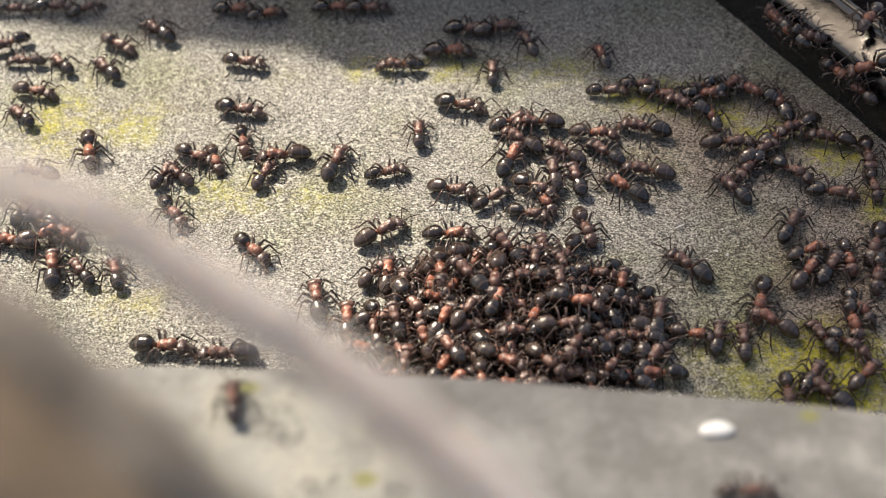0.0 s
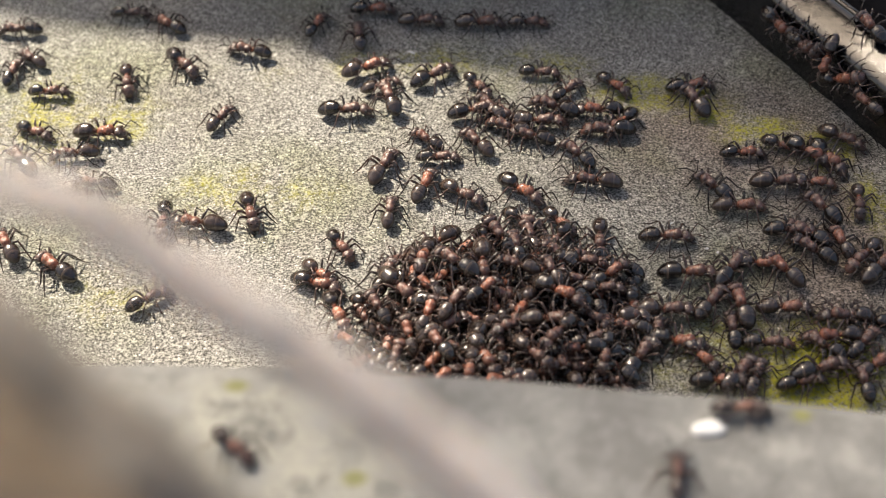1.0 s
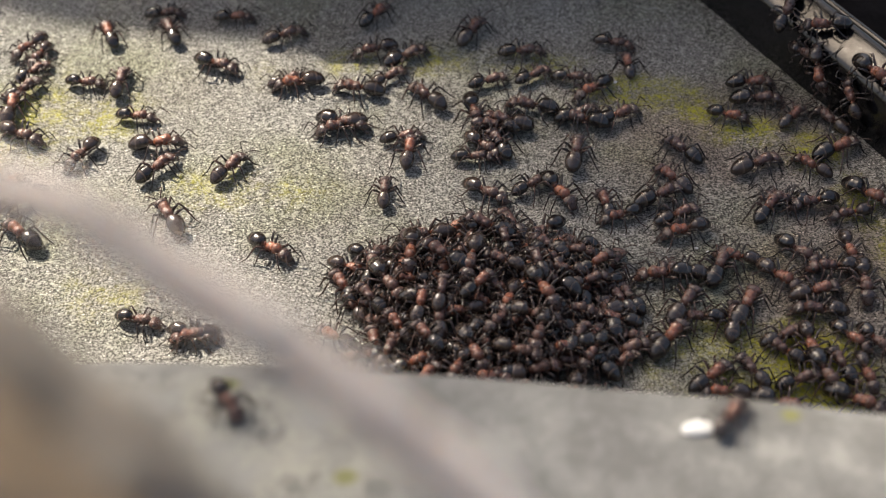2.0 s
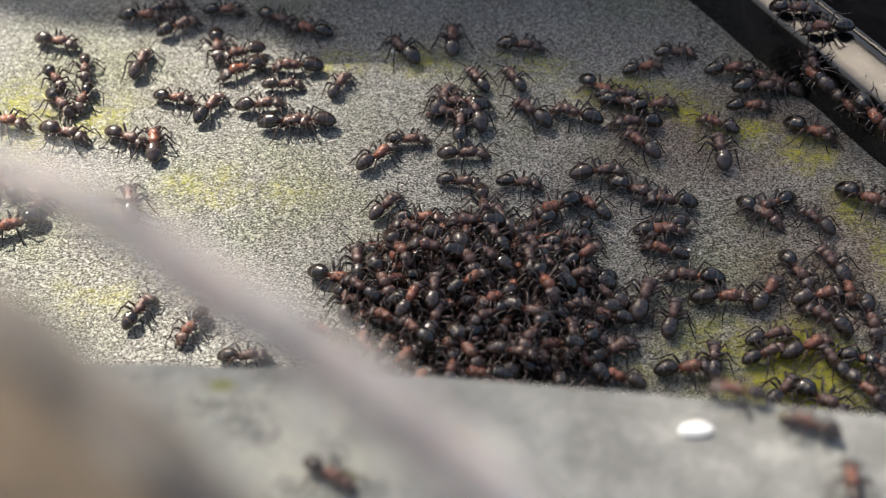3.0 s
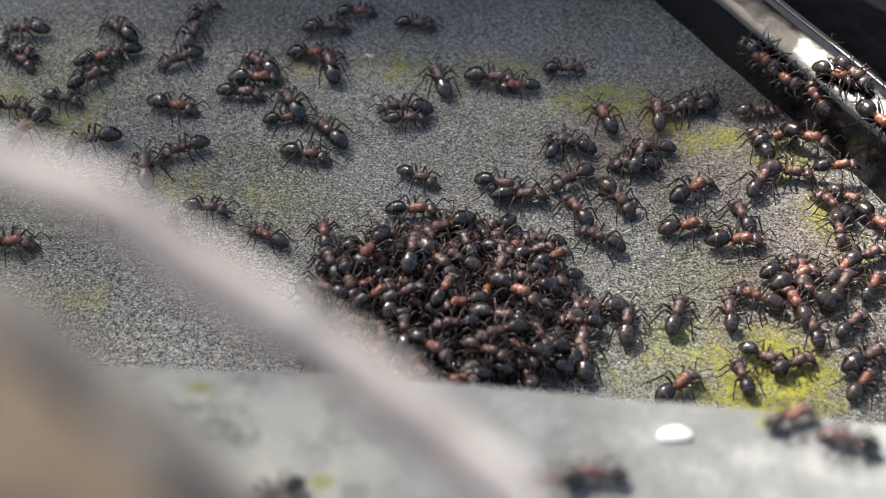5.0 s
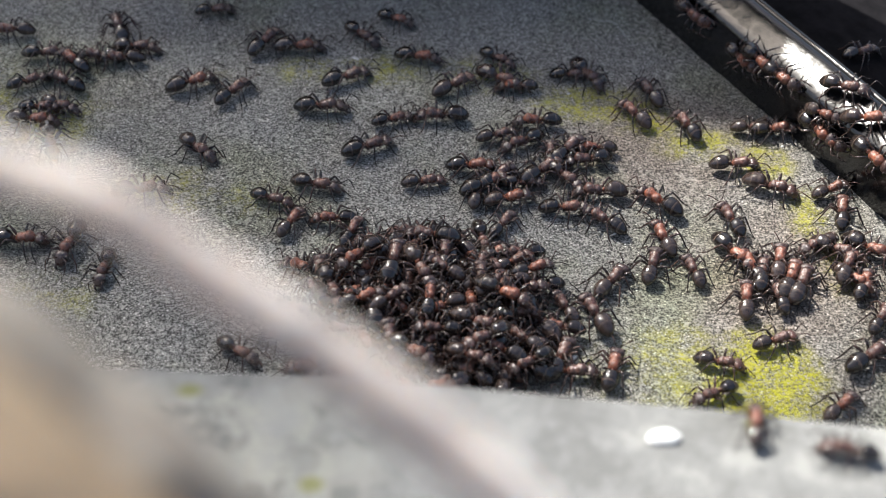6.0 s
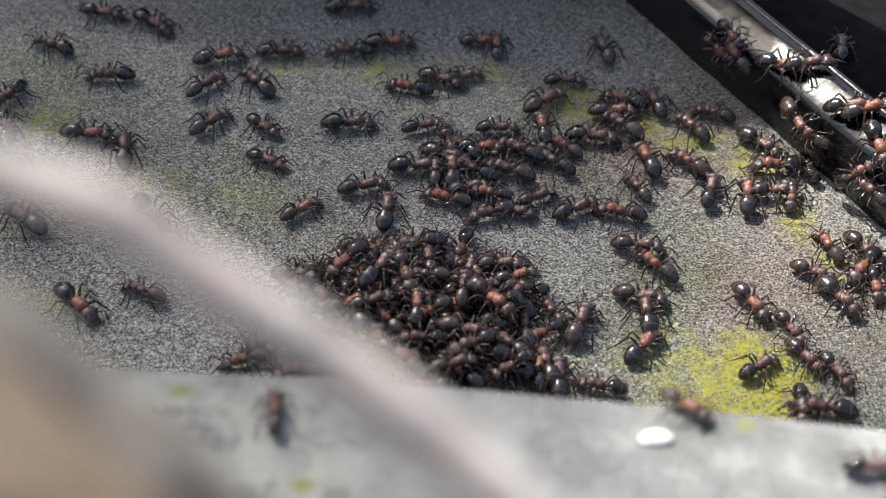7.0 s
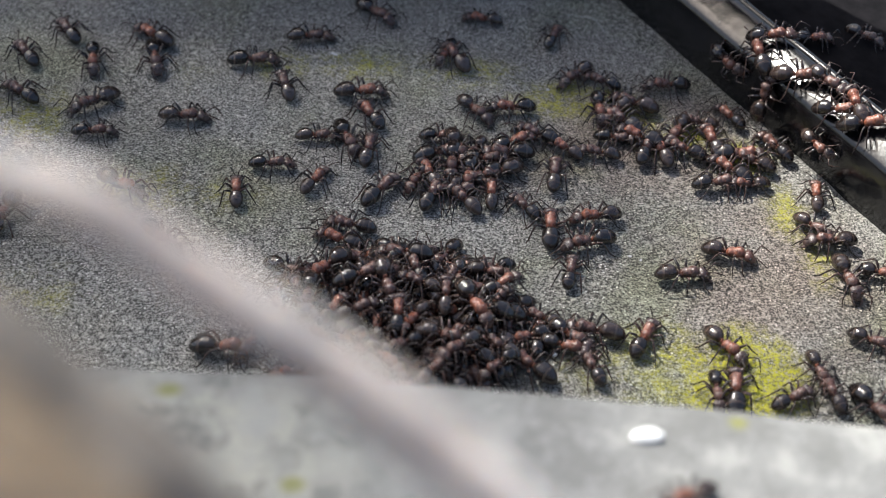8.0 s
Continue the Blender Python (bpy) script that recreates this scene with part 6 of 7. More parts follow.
    march(2, (0, 30.3, -5.1, 132), (0.25, 33.1, -6.4, 65), (0.5, 35.9, -7.7, -1), (1, 38.0, -5.8, 54), (1.5, 39.3, -4.4, 13), (2, 37.7, -5.5, 66), (2.5, 36.2, -6.6, 119), (3, 34.7, -7.6, 173), (3.25, 33.2, -10.1, 128), (3.5, 31.7, -12.6, 83), (4, 37.1, -8.5, 82), (4.25, 25.4, -10.0, 135), (4.5, 13.7, -11.6, 188), (5, 13.7, -11.6, 247), (5.5, 13.7, -11.7, 307), (6, 13.7, -11.8, 366), (6.17, 23.4, -10.6, 424), (6.33, 33.1, -9.5, 482), (6.5, 42.8, -8.4, 540), (6.75, 38.6, -10.6, 495), (7, 34.4, -12.8, 450), (7.5, 30.9, -3.6, 499), (8, 28.7, 0.9, 554))
    march(2, (0, 39.9, -11.8, -105), (0.5, 39.4, -15.7, -140), (0.75, 38.8, -14.5, -201), (1, 38.2, -13.2, -263), (1.5, 41.1, -13.9, -276), (2.25, 39.7, -12.8, -318), (3, 38.3, -11.6, -360), (3.5, 48.6, -12.1, -352), (4, 52.3, -9.6, -312), (4.5, 53.2, -7.0, -335), (6, 55.0, -5.9, -296), (6.5, 61.1, 8.9, -265), (7, 53.4, 11.9, -280), (7.5, 52.6, 24.5, -260), (8, 51.3, 23.8, -260))
    march(0, (0, 41.0, -16.1, 138), (0.5, 41.6, -14.2, 110), (0.75, 42.9, -14.0, 54), (1, 44.3, -13.8, -1), (1.5, 48.8, -10.7, 17), (3, 52.0, -11.4, 13), (3.5, 53.9, -13.3, 16), (4, 54.5, -10.7, 82), (4.5, 54.8, -7.0, 93), (6, 54.0, -2.4, 74), (6.5, 60.8, 14.1, 111), (7, 45.5, 19.8, 135), (7.5, 45.0, 23.0, 140), (8, 42.8, 22.0, 103))
    march(1, (0, 29.4, -18.0, -14), (0.5, 31.3, -21.4, -58), (1, 31.4, -22.5, -52), (1.25, 33.6, -25.8, -104), (1.5, 35.9, -29.2, -157), (3, 22.6, -26.3, -203), (3.5, 11.4, -18.7, -239), (6, 11.5, -7.5, -305), (6.5, 25.7, 1.7, -233), (7, -5.8, -7.8, -180), (7.25, -14.2, -2.9, -225), (7.5, -22.6, 2.1, -269), (8, -24.2, 11.6, -266))
    march(1, (0, 33.0, -18.6, 76), (0.5, 34.4, -17.8, 75), (1, 36.5, -17.5, 90), (1.25, 37.5, -16.5, 132), (1.5, 38.5, -15.5, 174), (3, 18.8, -15.7, 180), (3.5, 18.2, -16.3, 180), (4, 13.4, -15.3, 195), (5.25, 12.7, -16.7, 258), (6.5, 11.9, -18.1, 320), (6.67, 16.8, -20.8, 269), (6.83, 21.6, -23.6, 218), (7, 26.5, -26.3, 167), (7.25, 27.0, -24.4, 129), (7.5, 27.6, -22.4, 91), (8, 26.8, -23.3, 109))
    march(1, (0, 36.5, -19.5, 86), (0.5, 36.3, -18.8, 86), (0.75, 38.6, -19.5, 42), (1, 40.9, -20.1, -3), (1.5, 45.0, -19.2, 28), (3, 43.8, -18.6, 18), (3.5, 46.1, -16.4, 34), (4, 44.4, -15.9, 0), (4.5, 47.7, -19.5, -41), (6, 42.0, -21.7, -13), (6.5, 55.2, -19.0, -13), (7, 55.5, -20.6, -55), (7.5, 56.3, -22.3, -20), (7.75, 57.7, -25.0, 41), (8, 59.1, -27.8, 102))
    march(1, (0, 47.4, -18.8, 114), (0.17, 47.9, -20.6, 56), (0.33, 48.3, -22.3, -2), (0.5, 48.8, -24.1, -60), (0.67, 48.7, -23.0, -113), (0.83, 48.6, -21.8, -166), (1, 48.5, -20.7, -220), (1.5, 45.4, -21.3, -168), (2, 44.5, -21.5, -224), (2.5, 43.6, -21.7, -280), (3, 42.7, -21.9, -336), (3.5, 44.9, -21.8, -342), (3.75, 46.4, -24.1, -389), (4, 48.0, -26.3, -435), (4.25, 48.9, -25.1, -386), (4.5, 49.8, -23.8, -336), (6, 50.6, -17.7, -341), (6.5, 53.4, -12.0, -402), (7, 54.6, -15.4, -427), (7.5, 56.4, -15.0, -416), (8, 58.1, -23.8, -439))
    march(1, (0, 41.0, -28.7, -91), (0.25, 39.8, -29.0, -46), (0.5, 38.6, -29.3, -1), (1, 38.5, -26.1, 67), (1.5, 41.0, -25.3, 132), (3, 35.6, -22.9, 82), (3.5, 39.8, -16.9, 126), (4, 40.2, -11.8, 85), (4.5, 43.6, -14.2, 81), (6, 41.0, -3.9, 105), (6.5, 44.0, 4.0, 74), (7, 36.5, 13.9, 114), (7.5, 34.8, 22.1, 117), (8, 32.7, 21.5, 165))
    march(1, (0, 44.8, -25.9, 58), (0.5, 43.2, -27.0, -14), (1, 44.4, -27.1, 13), (1.5, 46.1, -26.3, 13), (3, 44.1, -28.3, 46), (3.17, 44.6, -28.2, -4), (3.33, 45.1, -28.2, -54), (3.5, 45.6, -28.1, -104), (3.75, 43.0, -28.4, -174), (4, 40.4, -28.7, -243), (4.5, 43.5, -24.1, -305), (5.25, 42.1, -25.7, -231), (6, 40.6, -27.3, -156), (6.25, 45.5, -24.8, -85), (6.5, 50.3, -22.3, -13), (7, 48.8, -22.5, 33), (7.25, 47.1, -21.8, -30), (7.5, 45.4, -21.1, -92), (8, 43.4, -27.3, -92))
    march(2, (0, 46.2, -28.8, 131), (0.5, 45.0, -27.5, 80), (1, 47.4, -25.0, 18), (1.25, 48.4, -24.7, -28), (1.5, 49.5, -24.4, -73), (3, 48.8, -30.0, -41), (3.5, 51.3, -25.8, 12), (4, 54.6, -25.3, 23), (4.5, 57.9, -23.0, 27), (6, 63.0, -21.1, 35), (6.25, 61.9, -21.1, -16), (6.5, 60.7, -21.0, -68), (6.75, 58.5, -25.6, -130), (7, 56.2, -30.1, -193), (7.17, 56.6, -26.8, -250), (7.33, 57.1, -23.6, -307), (7.5, 57.5, -20.3, -364), (8, 64.2, -30.7, -417))
    march(1, (0, 51.8, -25.8, 46), (0.5, 49.6, -28.0, 72), (1, 54.7, -24.3, 35), (1.25, 54.7, -24.3, -26), (1.5, 54.8, -24.4, -87), (3, 54.9, -27.9, -54), (3.5, 57.1, -27.6, -29), (3.75, 57.2, -28.4, 10), (4, 57.2, -29.2, 49), (4.5, 59.4, -25.0, 49), (6, 57.2, -29.6, 41), (6.25, 59.3, -27.4, -13), (6.5, 61.4, -25.1, -67), (7, 61.4, -37.0, -90), (8, 61.4, -37.0, -90))
    march(0, (0, 52.0, -15.7, -88), (0.5, 52.2, -20.1, -116), (1, 50.3, -19.2, -177), (1.5, 47.9, -20.3, -137), (2, 48.2, -20.4, -84), (2.5, 48.4, -20.6, -30), (3, 48.7, -20.7, 24), (3.5, 51.5, -17.5, 63), (4, 52.3, -13.4, 66), (4.5, 53.7, -12.5, 106), (6, 49.6, -3.6, 106), (6.5, 49.4, 2.5, 137), (7, 37.1, -3.1, 132), (7.5, 46.9, 6.8, 181), (7.67, 47.8, 4.1, 235), (7.83, 48.7, 1.4, 289), (8, 49.6, -1.4, 343))
    march(1, (0, 53.3, -13.1, -65), (0.5, 55.7, -18.1, -53), (0.67, 55.7, -17.4, -104), (0.83, 55.6, -16.8, -155), (1, 55.6, -16.1, -205), (1.25, 54.8, -16.7, -146), (1.5, 53.9, -17.2, -87), (3, 55.9, -23.0, -17), (3.25, 57.1, -20.8, 23), (3.5, 58.3, -18.6, 63), (4, 60.0, -15.0, 62), (4.5, 63.4, -9.2, 55), (6, 65.6, -7.0, 62), (6.5, 69.7, 2.7, 1), (6.75, 69.3, -2.1, -46), (7, 68.9, -6.9, -93), (7.25, 69.2, -5.9, -31), (7.5, 69.4, -4.8, 31), (8, 71.6, -5.3, -14))
    march(0, (0, 24.1, -25.6, 179), (0.25, 24.8, -26.3, 132), (0.5, 25.6, -27.0, 84), (0.75, 29.5, -27.0, 42), (1, 33.5, -27.0, -0), (1.5, 34.7, -27.0, 43), (3, 31.2, -24.8, 6), (3.5, 33.4, -27.1, -20), (4, 33.8, -27.5, -20), (4.5, 36.0, -27.1, 6), (6, 27.0, -23.3, 73), (6.5, 31.6, -18.1, 65), (7, 33.1, -18.9, 49), (7.5, 33.7, -19.3, 35), (8, 34.8, -17.8, 60))
    march(0, (0, 23.1, -19.5, 70), (0.5, 33.2, -27.3, -1), (1, 36.3, -25.6, 49), (1.5, 40.8, -18.7, 82), (3, 30.8, -15.1, 73), (3.5, 35.4, -18.0, 98), (4, 37.6, -22.8, 24), (4.5, 36.0, -17.9, 64), (6, 35.0, -3.1, 72), (6.5, 40.0, 4.6, 62), (7, 34.9, 1.0, -7), (7.5, 43.7, 0.2, 1), (8, 42.1, -5.5, 0))
    march(2, (0, 25.0, -15.3, 77), (0.5, 23.4, -9.5, 150), (0.75, 23.2, -11.8, 210), (1, 22.9, -14.1, 271), (1.17, 23.1, -14.7, 321), (1.33, 23.3, -15.3, 372), (1.5, 23.5, -15.9, 423), (2.25, 18.6, -15.2, 467), (3, 13.6, -14.5, 511), (7, 1.8, -4.1, 477), (7.5, -0.6, 12.9, 463), (8, -2.0, 12.2, 412))
    march(1, (0, 20.9, 45.9, 106), (0.25, 22.0, 41.2, 44), (0.5, 23.1, 36.6, -18), (1, 23.8, 36.6, -46), (1.17, 24.7, 38.4, 10), (1.33, 25.6, 40.3, 67), (1.5, 26.5, 42.1, 123), (2.25, 29.4, 41.9, 69), (3, 32.2, 41.6, 15), (3.5, 19.8, 41.6, -17), (4, 19.4, 42.6, -16), (4.17, 17.9, 41.0, -71), (4.33, 16.5, 39.3, -125), (4.5, 15.1, 37.7, -180), (6, 17.2, 38.7, -179), (6.25, 18.0, 39.8, -222), (6.5, 18.7, 40.8, -265), (7, 16.2, 50.1, -273), (7.5, 23.6, 55.8, -268), (7.75, 19.7, 56.6, -230), (8, 15.9, 57.4, -192))
    march(1, (0, 53.6, -3.5, -86), (0.17, 53.6, -4.4, -35), (0.33, 53.7, -5.2, 17), (0.5, 53.7, -6.1, 68), (1, 54.6, -1.0, 102), (1.17, 55.4, -0.9, 42), (1.33, 56.3, -0.7, -17), (1.5, 57.2, -0.5, -77), (3, 56.4, -9.2, -88), (3.25, 57.0, -10.2, -28), (3.5, 57.6, -11.1, 32), (4, 63.0, -5.1, 74), (4.5, 59.4, -4.6, 74), (5.25, 61.8, -5.2, 15), (6, 64.2, -5.8, -44), (6.25, 64.7, -1.9, 25), (6.5, 65.3, 2.1, 94), (7, 63.8, 0.7, 110), (7.25, 64.4, 4.0, 68), (7.5, 65.0, 7.3, 25), (8, 65.6, 11.2, 81))
    march(0, (0, 48.4, 15.2, -41), (0.5, 56.5, 8.2, -63), (0.67, 55.3, 7.6, -121), (0.83, 54.2, 6.9, -180), (1, 53.0, 6.2, -238), (1.5, 55.4, 7.4, -195), (3, 48.7, 7.4, -154), (3.25, 49.6, 5.4, -206), (3.5, 50.5, 3.4, -257), (4, 46.4, 9.4, -195), (4.5, 47.6, 6.4, -257), (6, 48.2, 6.7, -252), (6.5, 50.2, 9.4, -237), (7, 47.8, 13.1, -289), (7.5, 48.3, 20.9, -273), (8, 46.4, 22.1, -211))
    march(0, (0, 42.5, 16.7, -132), (0.5, 22.1, -5.6, -133), (0.75, 21.8, -5.7, -171), (1, 21.5, -5.8, -209), (1.25, 24.1, -4.9, -281), (1.5, 26.6, -3.9, -354), (2, 22.0, -5.7, -296), (2.5, 17.4, -7.5, -238), (3, 12.8, -9.2, -180), (7, 4.3, -4.1, -252), (7.5, 6.3, 10.5, -276), (8, 5.8, 11.2, -292))
    march(1, (0, 36.8, 36.8, -157), (0.5, 22.2, 30.7, -176), (0.75, 19.2, 32.9, -245), (1, 16.2, 35.2, -314), (1.5, 15.7, 38.5, -365), (3, 27.0, 34.2, -361), (3.17, 25.7, 31.6, -420), (3.33, 24.3, 29.0, -480), (3.5, 23.0, 26.3, -540), (4, 20.8, 21.3, -487), (4.25, 20.8, 22.3, -416), (4.5, 20.8, 23.4, -345), (6, 21.7, 21.6, -274), (6.5, 23.5, 21.7, -274), (6.75, 22.1, 22.2, -317), (7, 20.7, 22.6, -359), (7.5, 32.4, 25.6, -351), (8, 35.8, 25.0, -370))
    march(0, (0, 13.5, 20.1, 139), (0.5, 10.8, 22.4, 142), (1, 6.2, 25.7, 155), (1.5, 6.0, 24.7, 164), (3, -0.2, 29.3, 172), (3.5, -15.5, 27.6, 151), (4, -28.8, 17.9, 180), (4.25, -16.4, 5.9, 254), (4.5, -4.0, -6.2, 328), (7, 9.5, -5.8, 393), (7.25, 18.3, 4.1, 439), (7.5, 27.2, 13.9, 486), (8, 25.1, 16.0, 442))
    march(1, (0, 9.6, 9.6, -62), (0.5, 11.1, 6.6, -70), (1, 13.4, 3.8, -52), (1.25, 17.7, 5.8, 6), (1.5, 22.1, 7.8, 65), (3, 21.3, 7.3, 132), (3.25, 15.4, 0.8, 180), (3.5, 9.5, -5.8, 228), (8, 9.5, -5.8, 228))
    march(1, (0, 50.5, -19.9, -42), (0.5, 53.0, -22.1, -6), (1, 54.0, -20.3, 48), (1.25, 55.2, -19.3, -2), (1.5, 56.4, -18.3, -51), (3, 57.8, -25.0, -59), (3.25, 58.1, -23.3, 15), (3.5, 58.4, -21.7, 90), (4, 57.8, -21.3, 105), (4.5, 57.4, -17.9, 41), (6, 66.5, -13.7, 55), (6.25, 64.0, -12.8, -7), (6.5, 61.6, -11.9, -68), (7, 59.3, -23.2, -63), (7.5, 65.9, -20.2, -28), (8, 66.9, -18.6, -28))
    march(1, (0, 13.4, -15.4, 77), (0.25, 13.4, -15.4, 32), (0.5, 13.4, -15.4, -13), (0.75, 19.6, -16.9, 32), (1, 25.9, -18.4, 77), (1.25, 26.8, -19.3, 123), (1.5, 27.8, -20.1, 169), (3, 13.2, -15.9, 161), (7, -6.1, -8.2, 157), (7.5, -10.8, -5.6, 180), (8, -11.4, -5.2, 180))
    march(1, (0, 52.6, -37.0, 114), (0.5, 52.6, -37.0, 90), (1, 52.6, -27.2, 94), (1.5, 51.8, -24.4, 101), (3, 51.8, -23.5, 114), (3.5, 53.4, -19.6, 78), (4, 52.9, -18.7, 58), (4.5, 54.8, -18.9, 91), (6, 52.7, -9.3, 95), (6.17, 53.2, -9.7, 154), (6.33, 53.7, -10.0, 213), (6.5, 54.2, -10.3, 272), (7, 53.3, -29.2, 264), (7.25, 52.7, -29.3, 302), (7.5, 52.0, -29.5, 340), (8, 53.5, -28.7, 388))
    march(1, (0, 10.4, -19.5, -1), (0.5, 10.4, -19.5, -41), (1, 18.8, -26.9, -1), (1.5, 25.3, -26.2, -0), (2.25, 18.6, -22.2, 68), (3, 11.8, -18.2, 136), (7, 2.6, -4.0, 109), (7.5, 2.0, 11.0, 109), (7.67, 2.2, 6.0, 163), (7.83, 2.4, 1.0, 218), (8, 2.6, -4.0, 272))
    march(0, (0, 11.7, -18.4, 179), (0.25, 11.7, -18.4, 254), (0.5, 11.7, -18.4, 328), (0.75, 14.6, -20.2, 254), (1, 17.6, -22.1, 179), (1.5, 17.2, -22.1, 180), (2, 17.8, -21.5, 120), (2.5, 18.3, -20.9, 60), (3, 18.9, -20.2, -0), (3.5, 19.5, -20.0, 13), (4, 22.2, -18.7, 74), (4.5, 21.5, -20.9, 119), (5.25, 21.3, -22.4, 60), (6, 21.1, -23.8, 0), (6.25, 21.3, -23.3, 43), (6.5, 21.5, -22.8, 85), (7, 20.9, -24.8, 85), (7.5, 22.2, -15.7, 63), (7.75, 23.3, -16.7, 10), (8, 24.4, -17.7, -42))
    march(1, (0, 10.5, -6.5, 157), (0.5, 10.5, -6.5, 99), (1, 10.5, -6.5, 41), (1.25, 18.4, 0.3, 99), (1.5, 26.3, 7.1, 157), (2.25, 23.0, 4.2, 212), (3, 19.8, 1.2, 266), (3.5, 10.6, -6.6, 220), (8, 10.6, -6.6, 220))
    march(0, (0, 12.6, -8.9, 179), (0.33, 12.6, -8.9, 127), (0.67, 12.6, -8.9, 75), (1, 12.6, -8.9, 23), (1.17, 19.8, -5.8, 75), (1.33, 26.9, -2.7, 127), (1.5, 34.1, 0.3, 179), (3, 31.9, 2.6, 207), (3.25, 32.2, 1.1, 166), (3.5, 32.5, -0.5, 126), (3.75, 33.6, 2.9, 84), (4, 34.7, 6.3, 41), (4.5, 39.3, 5.4, -22), (5.25, 38.3, 4.2, 42), (6, 37.4, 2.9, 105), (6.5, 36.1, 5.8, 166), (7, 33.2, 8.2, 166), (7.5, 33.4, 6.9, 181), (8, 30.6, 6.6, 188))
    march(1, (0, 13.8, -12.4, 81), (0.5, 13.8, -12.4, 42), (1, 13.8, -12.4, 3), (1.25, 20.7, -12.0, 42), (1.5, 27.6, -11.6, 81), (2.25, 20.7, -12.0, 132), (3, 13.8, -12.4, 183), (8, 13.8, -12.4, 183))
    march(3, (0, -23.4, -61.6, 101), (0.5, -25.3, -55.9, 112), (0.67, -24.1, -59.6, 61), (0.83, -22.9, -63.2, 9), (1, -21.8, -66.9, -43), (1.5, -26.0, -58.5, -59), (3, -11.3, -70.2, -34), (3.25, -13.2, -70.0, 31), (3.5, -15.1, -69.8, 97), (3.75, -13.5, -67.5, 28), (4, -11.8, -65.2, -40), (4.5, 13.6, -71.5, 0), (5.25, 13.6, -81.7, -71), (6, 13.6, -92.0, -143), (6.25, 0.2, -92.0, -185), (6.5, -13.1, -92.0, -228), (7, -13.1, -62.5, -266), (7.17, -13.1, -72.4, -208), (7.33, -13.1, -82.2, -149), (7.5, -13.1, -92.0, -90), (8, -13.1, -92.0, -90))
    march(3, (0, 24.7, -72.5, -0), (0.17, 24.1, -72.6, -60), (0.33, 23.6, -72.7, -120), (0.5, 23.0, -72.8, -180), (0.75, 21.2, -71.7, -228), (1, 19.5, -70.7, -276), (1.5, 34.0, -92.0, -338), (2.25, 34.0, -78.4, -272), (3, 34.0, -64.9, -207), (3.5, 21.3, -63.0, -180), (4, 19.7, -64.2, -180), (4.5, 15.4, -62.7, -218), (5.25, 15.4, -77.4, -154), (6, 15.4, -92.0, -90), (8, 15.4, -92.0, -90))
    march(3, (0, -9.9, -92.0, 90), (0.25, -9.9, -78.9, 20), (0.5, -9.9, -65.9, -49), (1, 26.2, -63.0, -1), (1.5, 25.4, -65.7, -0), (2, 26.1, -64.0, 55), (2.5, 26.9, -62.4, 111), (3, 27.7, -60.8, 167), (3.5, 10.6, -57.7, 167), (4, -28.4, -58.7, 188), (4.25, -25.1, -60.6, 143), (4.5, -21.7, -62.5, 97), (5, -21.7, -72.3, 154), (5.5, -21.7, -82.2, 212), (6, -21.7, -92.0, 270), (8, -21.7, -92.0, 270))
    march(3, (0, 36.3, -92.0, 86), (1.5, 36.3, -92.0, 90), (3, 36.3, -71.6, 86), (3.25, 34.0, -70.9, 127), (3.5, 31.7, -70.2, 167), (3.75, 32.0, -71.3, 115), (4, 32.3, -72.5, 64), (4.5, 35.3, -63.0, 0), (5.25, 33.6, -63.4, 40), (6, 32.0, -63.9, 80), (6.5, 26.1, -60.7, 107), (6.75, 26.2, -61.1, 34), (7, 26.4, -61.4, -39), (7.5, 36.0, -68.8, -0), (7.67, 32.7, -69.9, -54), (7.83, 29.3, -71.0, -108), (8, 26.0, -72.1, -162))
    march(3, (0, 26.6, -92.0, 142), (3, 26.6, -92.0, 90), (3.5, 26.6, -70.2, 142), (4, 22.9, -68.7, 167), (4.5, 11.3, -63.7, 155), (5.25, 11.3, -77.9, 212), (6, 11.3, -92.0, 270), (8, 11.3, -92.0, 270))
    march(3, (0, -4.7, -92.0, -180), (1.5, -4.7, -92.0, -225), (3, -4.7, -92.0, -270), (3.5, -4.7, -72.0, -243), (4, -16.2, -69.0, -215), (4.5, -13.9, -65.5, -180), (5.25, -13.9, -78.7, -135), (6, -13.9, -92.0, -90), (8, -13.9, -92.0, -90))
    march(3, (0, 39.5, -92.0, 140), (4, 39.5, -92.0, 90), (4.5, 39.5, -66.0, 140), (6, 40.5, -66.9, 167), (6.5, 42.3, -68.1, 140), (6.75, 42.5, -68.4, 69), (7, 42.8, -68.7, -1), (7.5, 66.0, -68.7, 0), (8, 66.0, -68.7, 0))
    march(1, (0, 52.67, 45.24, 116), (0.17, 48.67, 56.13, 57), (0.33, 44.88, 67.75, -3), (0.5, 41.0, 78.7, -62), (1, 56.15, 38.92, -32), (1.5, 56.20, 38.78, -62), (2.25, 57.93, 35.66, 4), (3, 59.70, 32.48, 69), (3.5, 61.63, 30.91, 84), (4, 59.90, 36.71, 118), (4.25, 59.60, 36.01, 68), (4.5, 59.27, 35.22, 18), (6, 74.60, 40.10, 19), (6.25, 74.30, 39.50, 70), (6.5, 74.00, 38.90, 122), (7, 73.60, 41.70, 77), (7.5, 75.80, 47.21, 77), (7.75, 77.70, 45.51, 18), (8, 79.70, 43.90, -40))
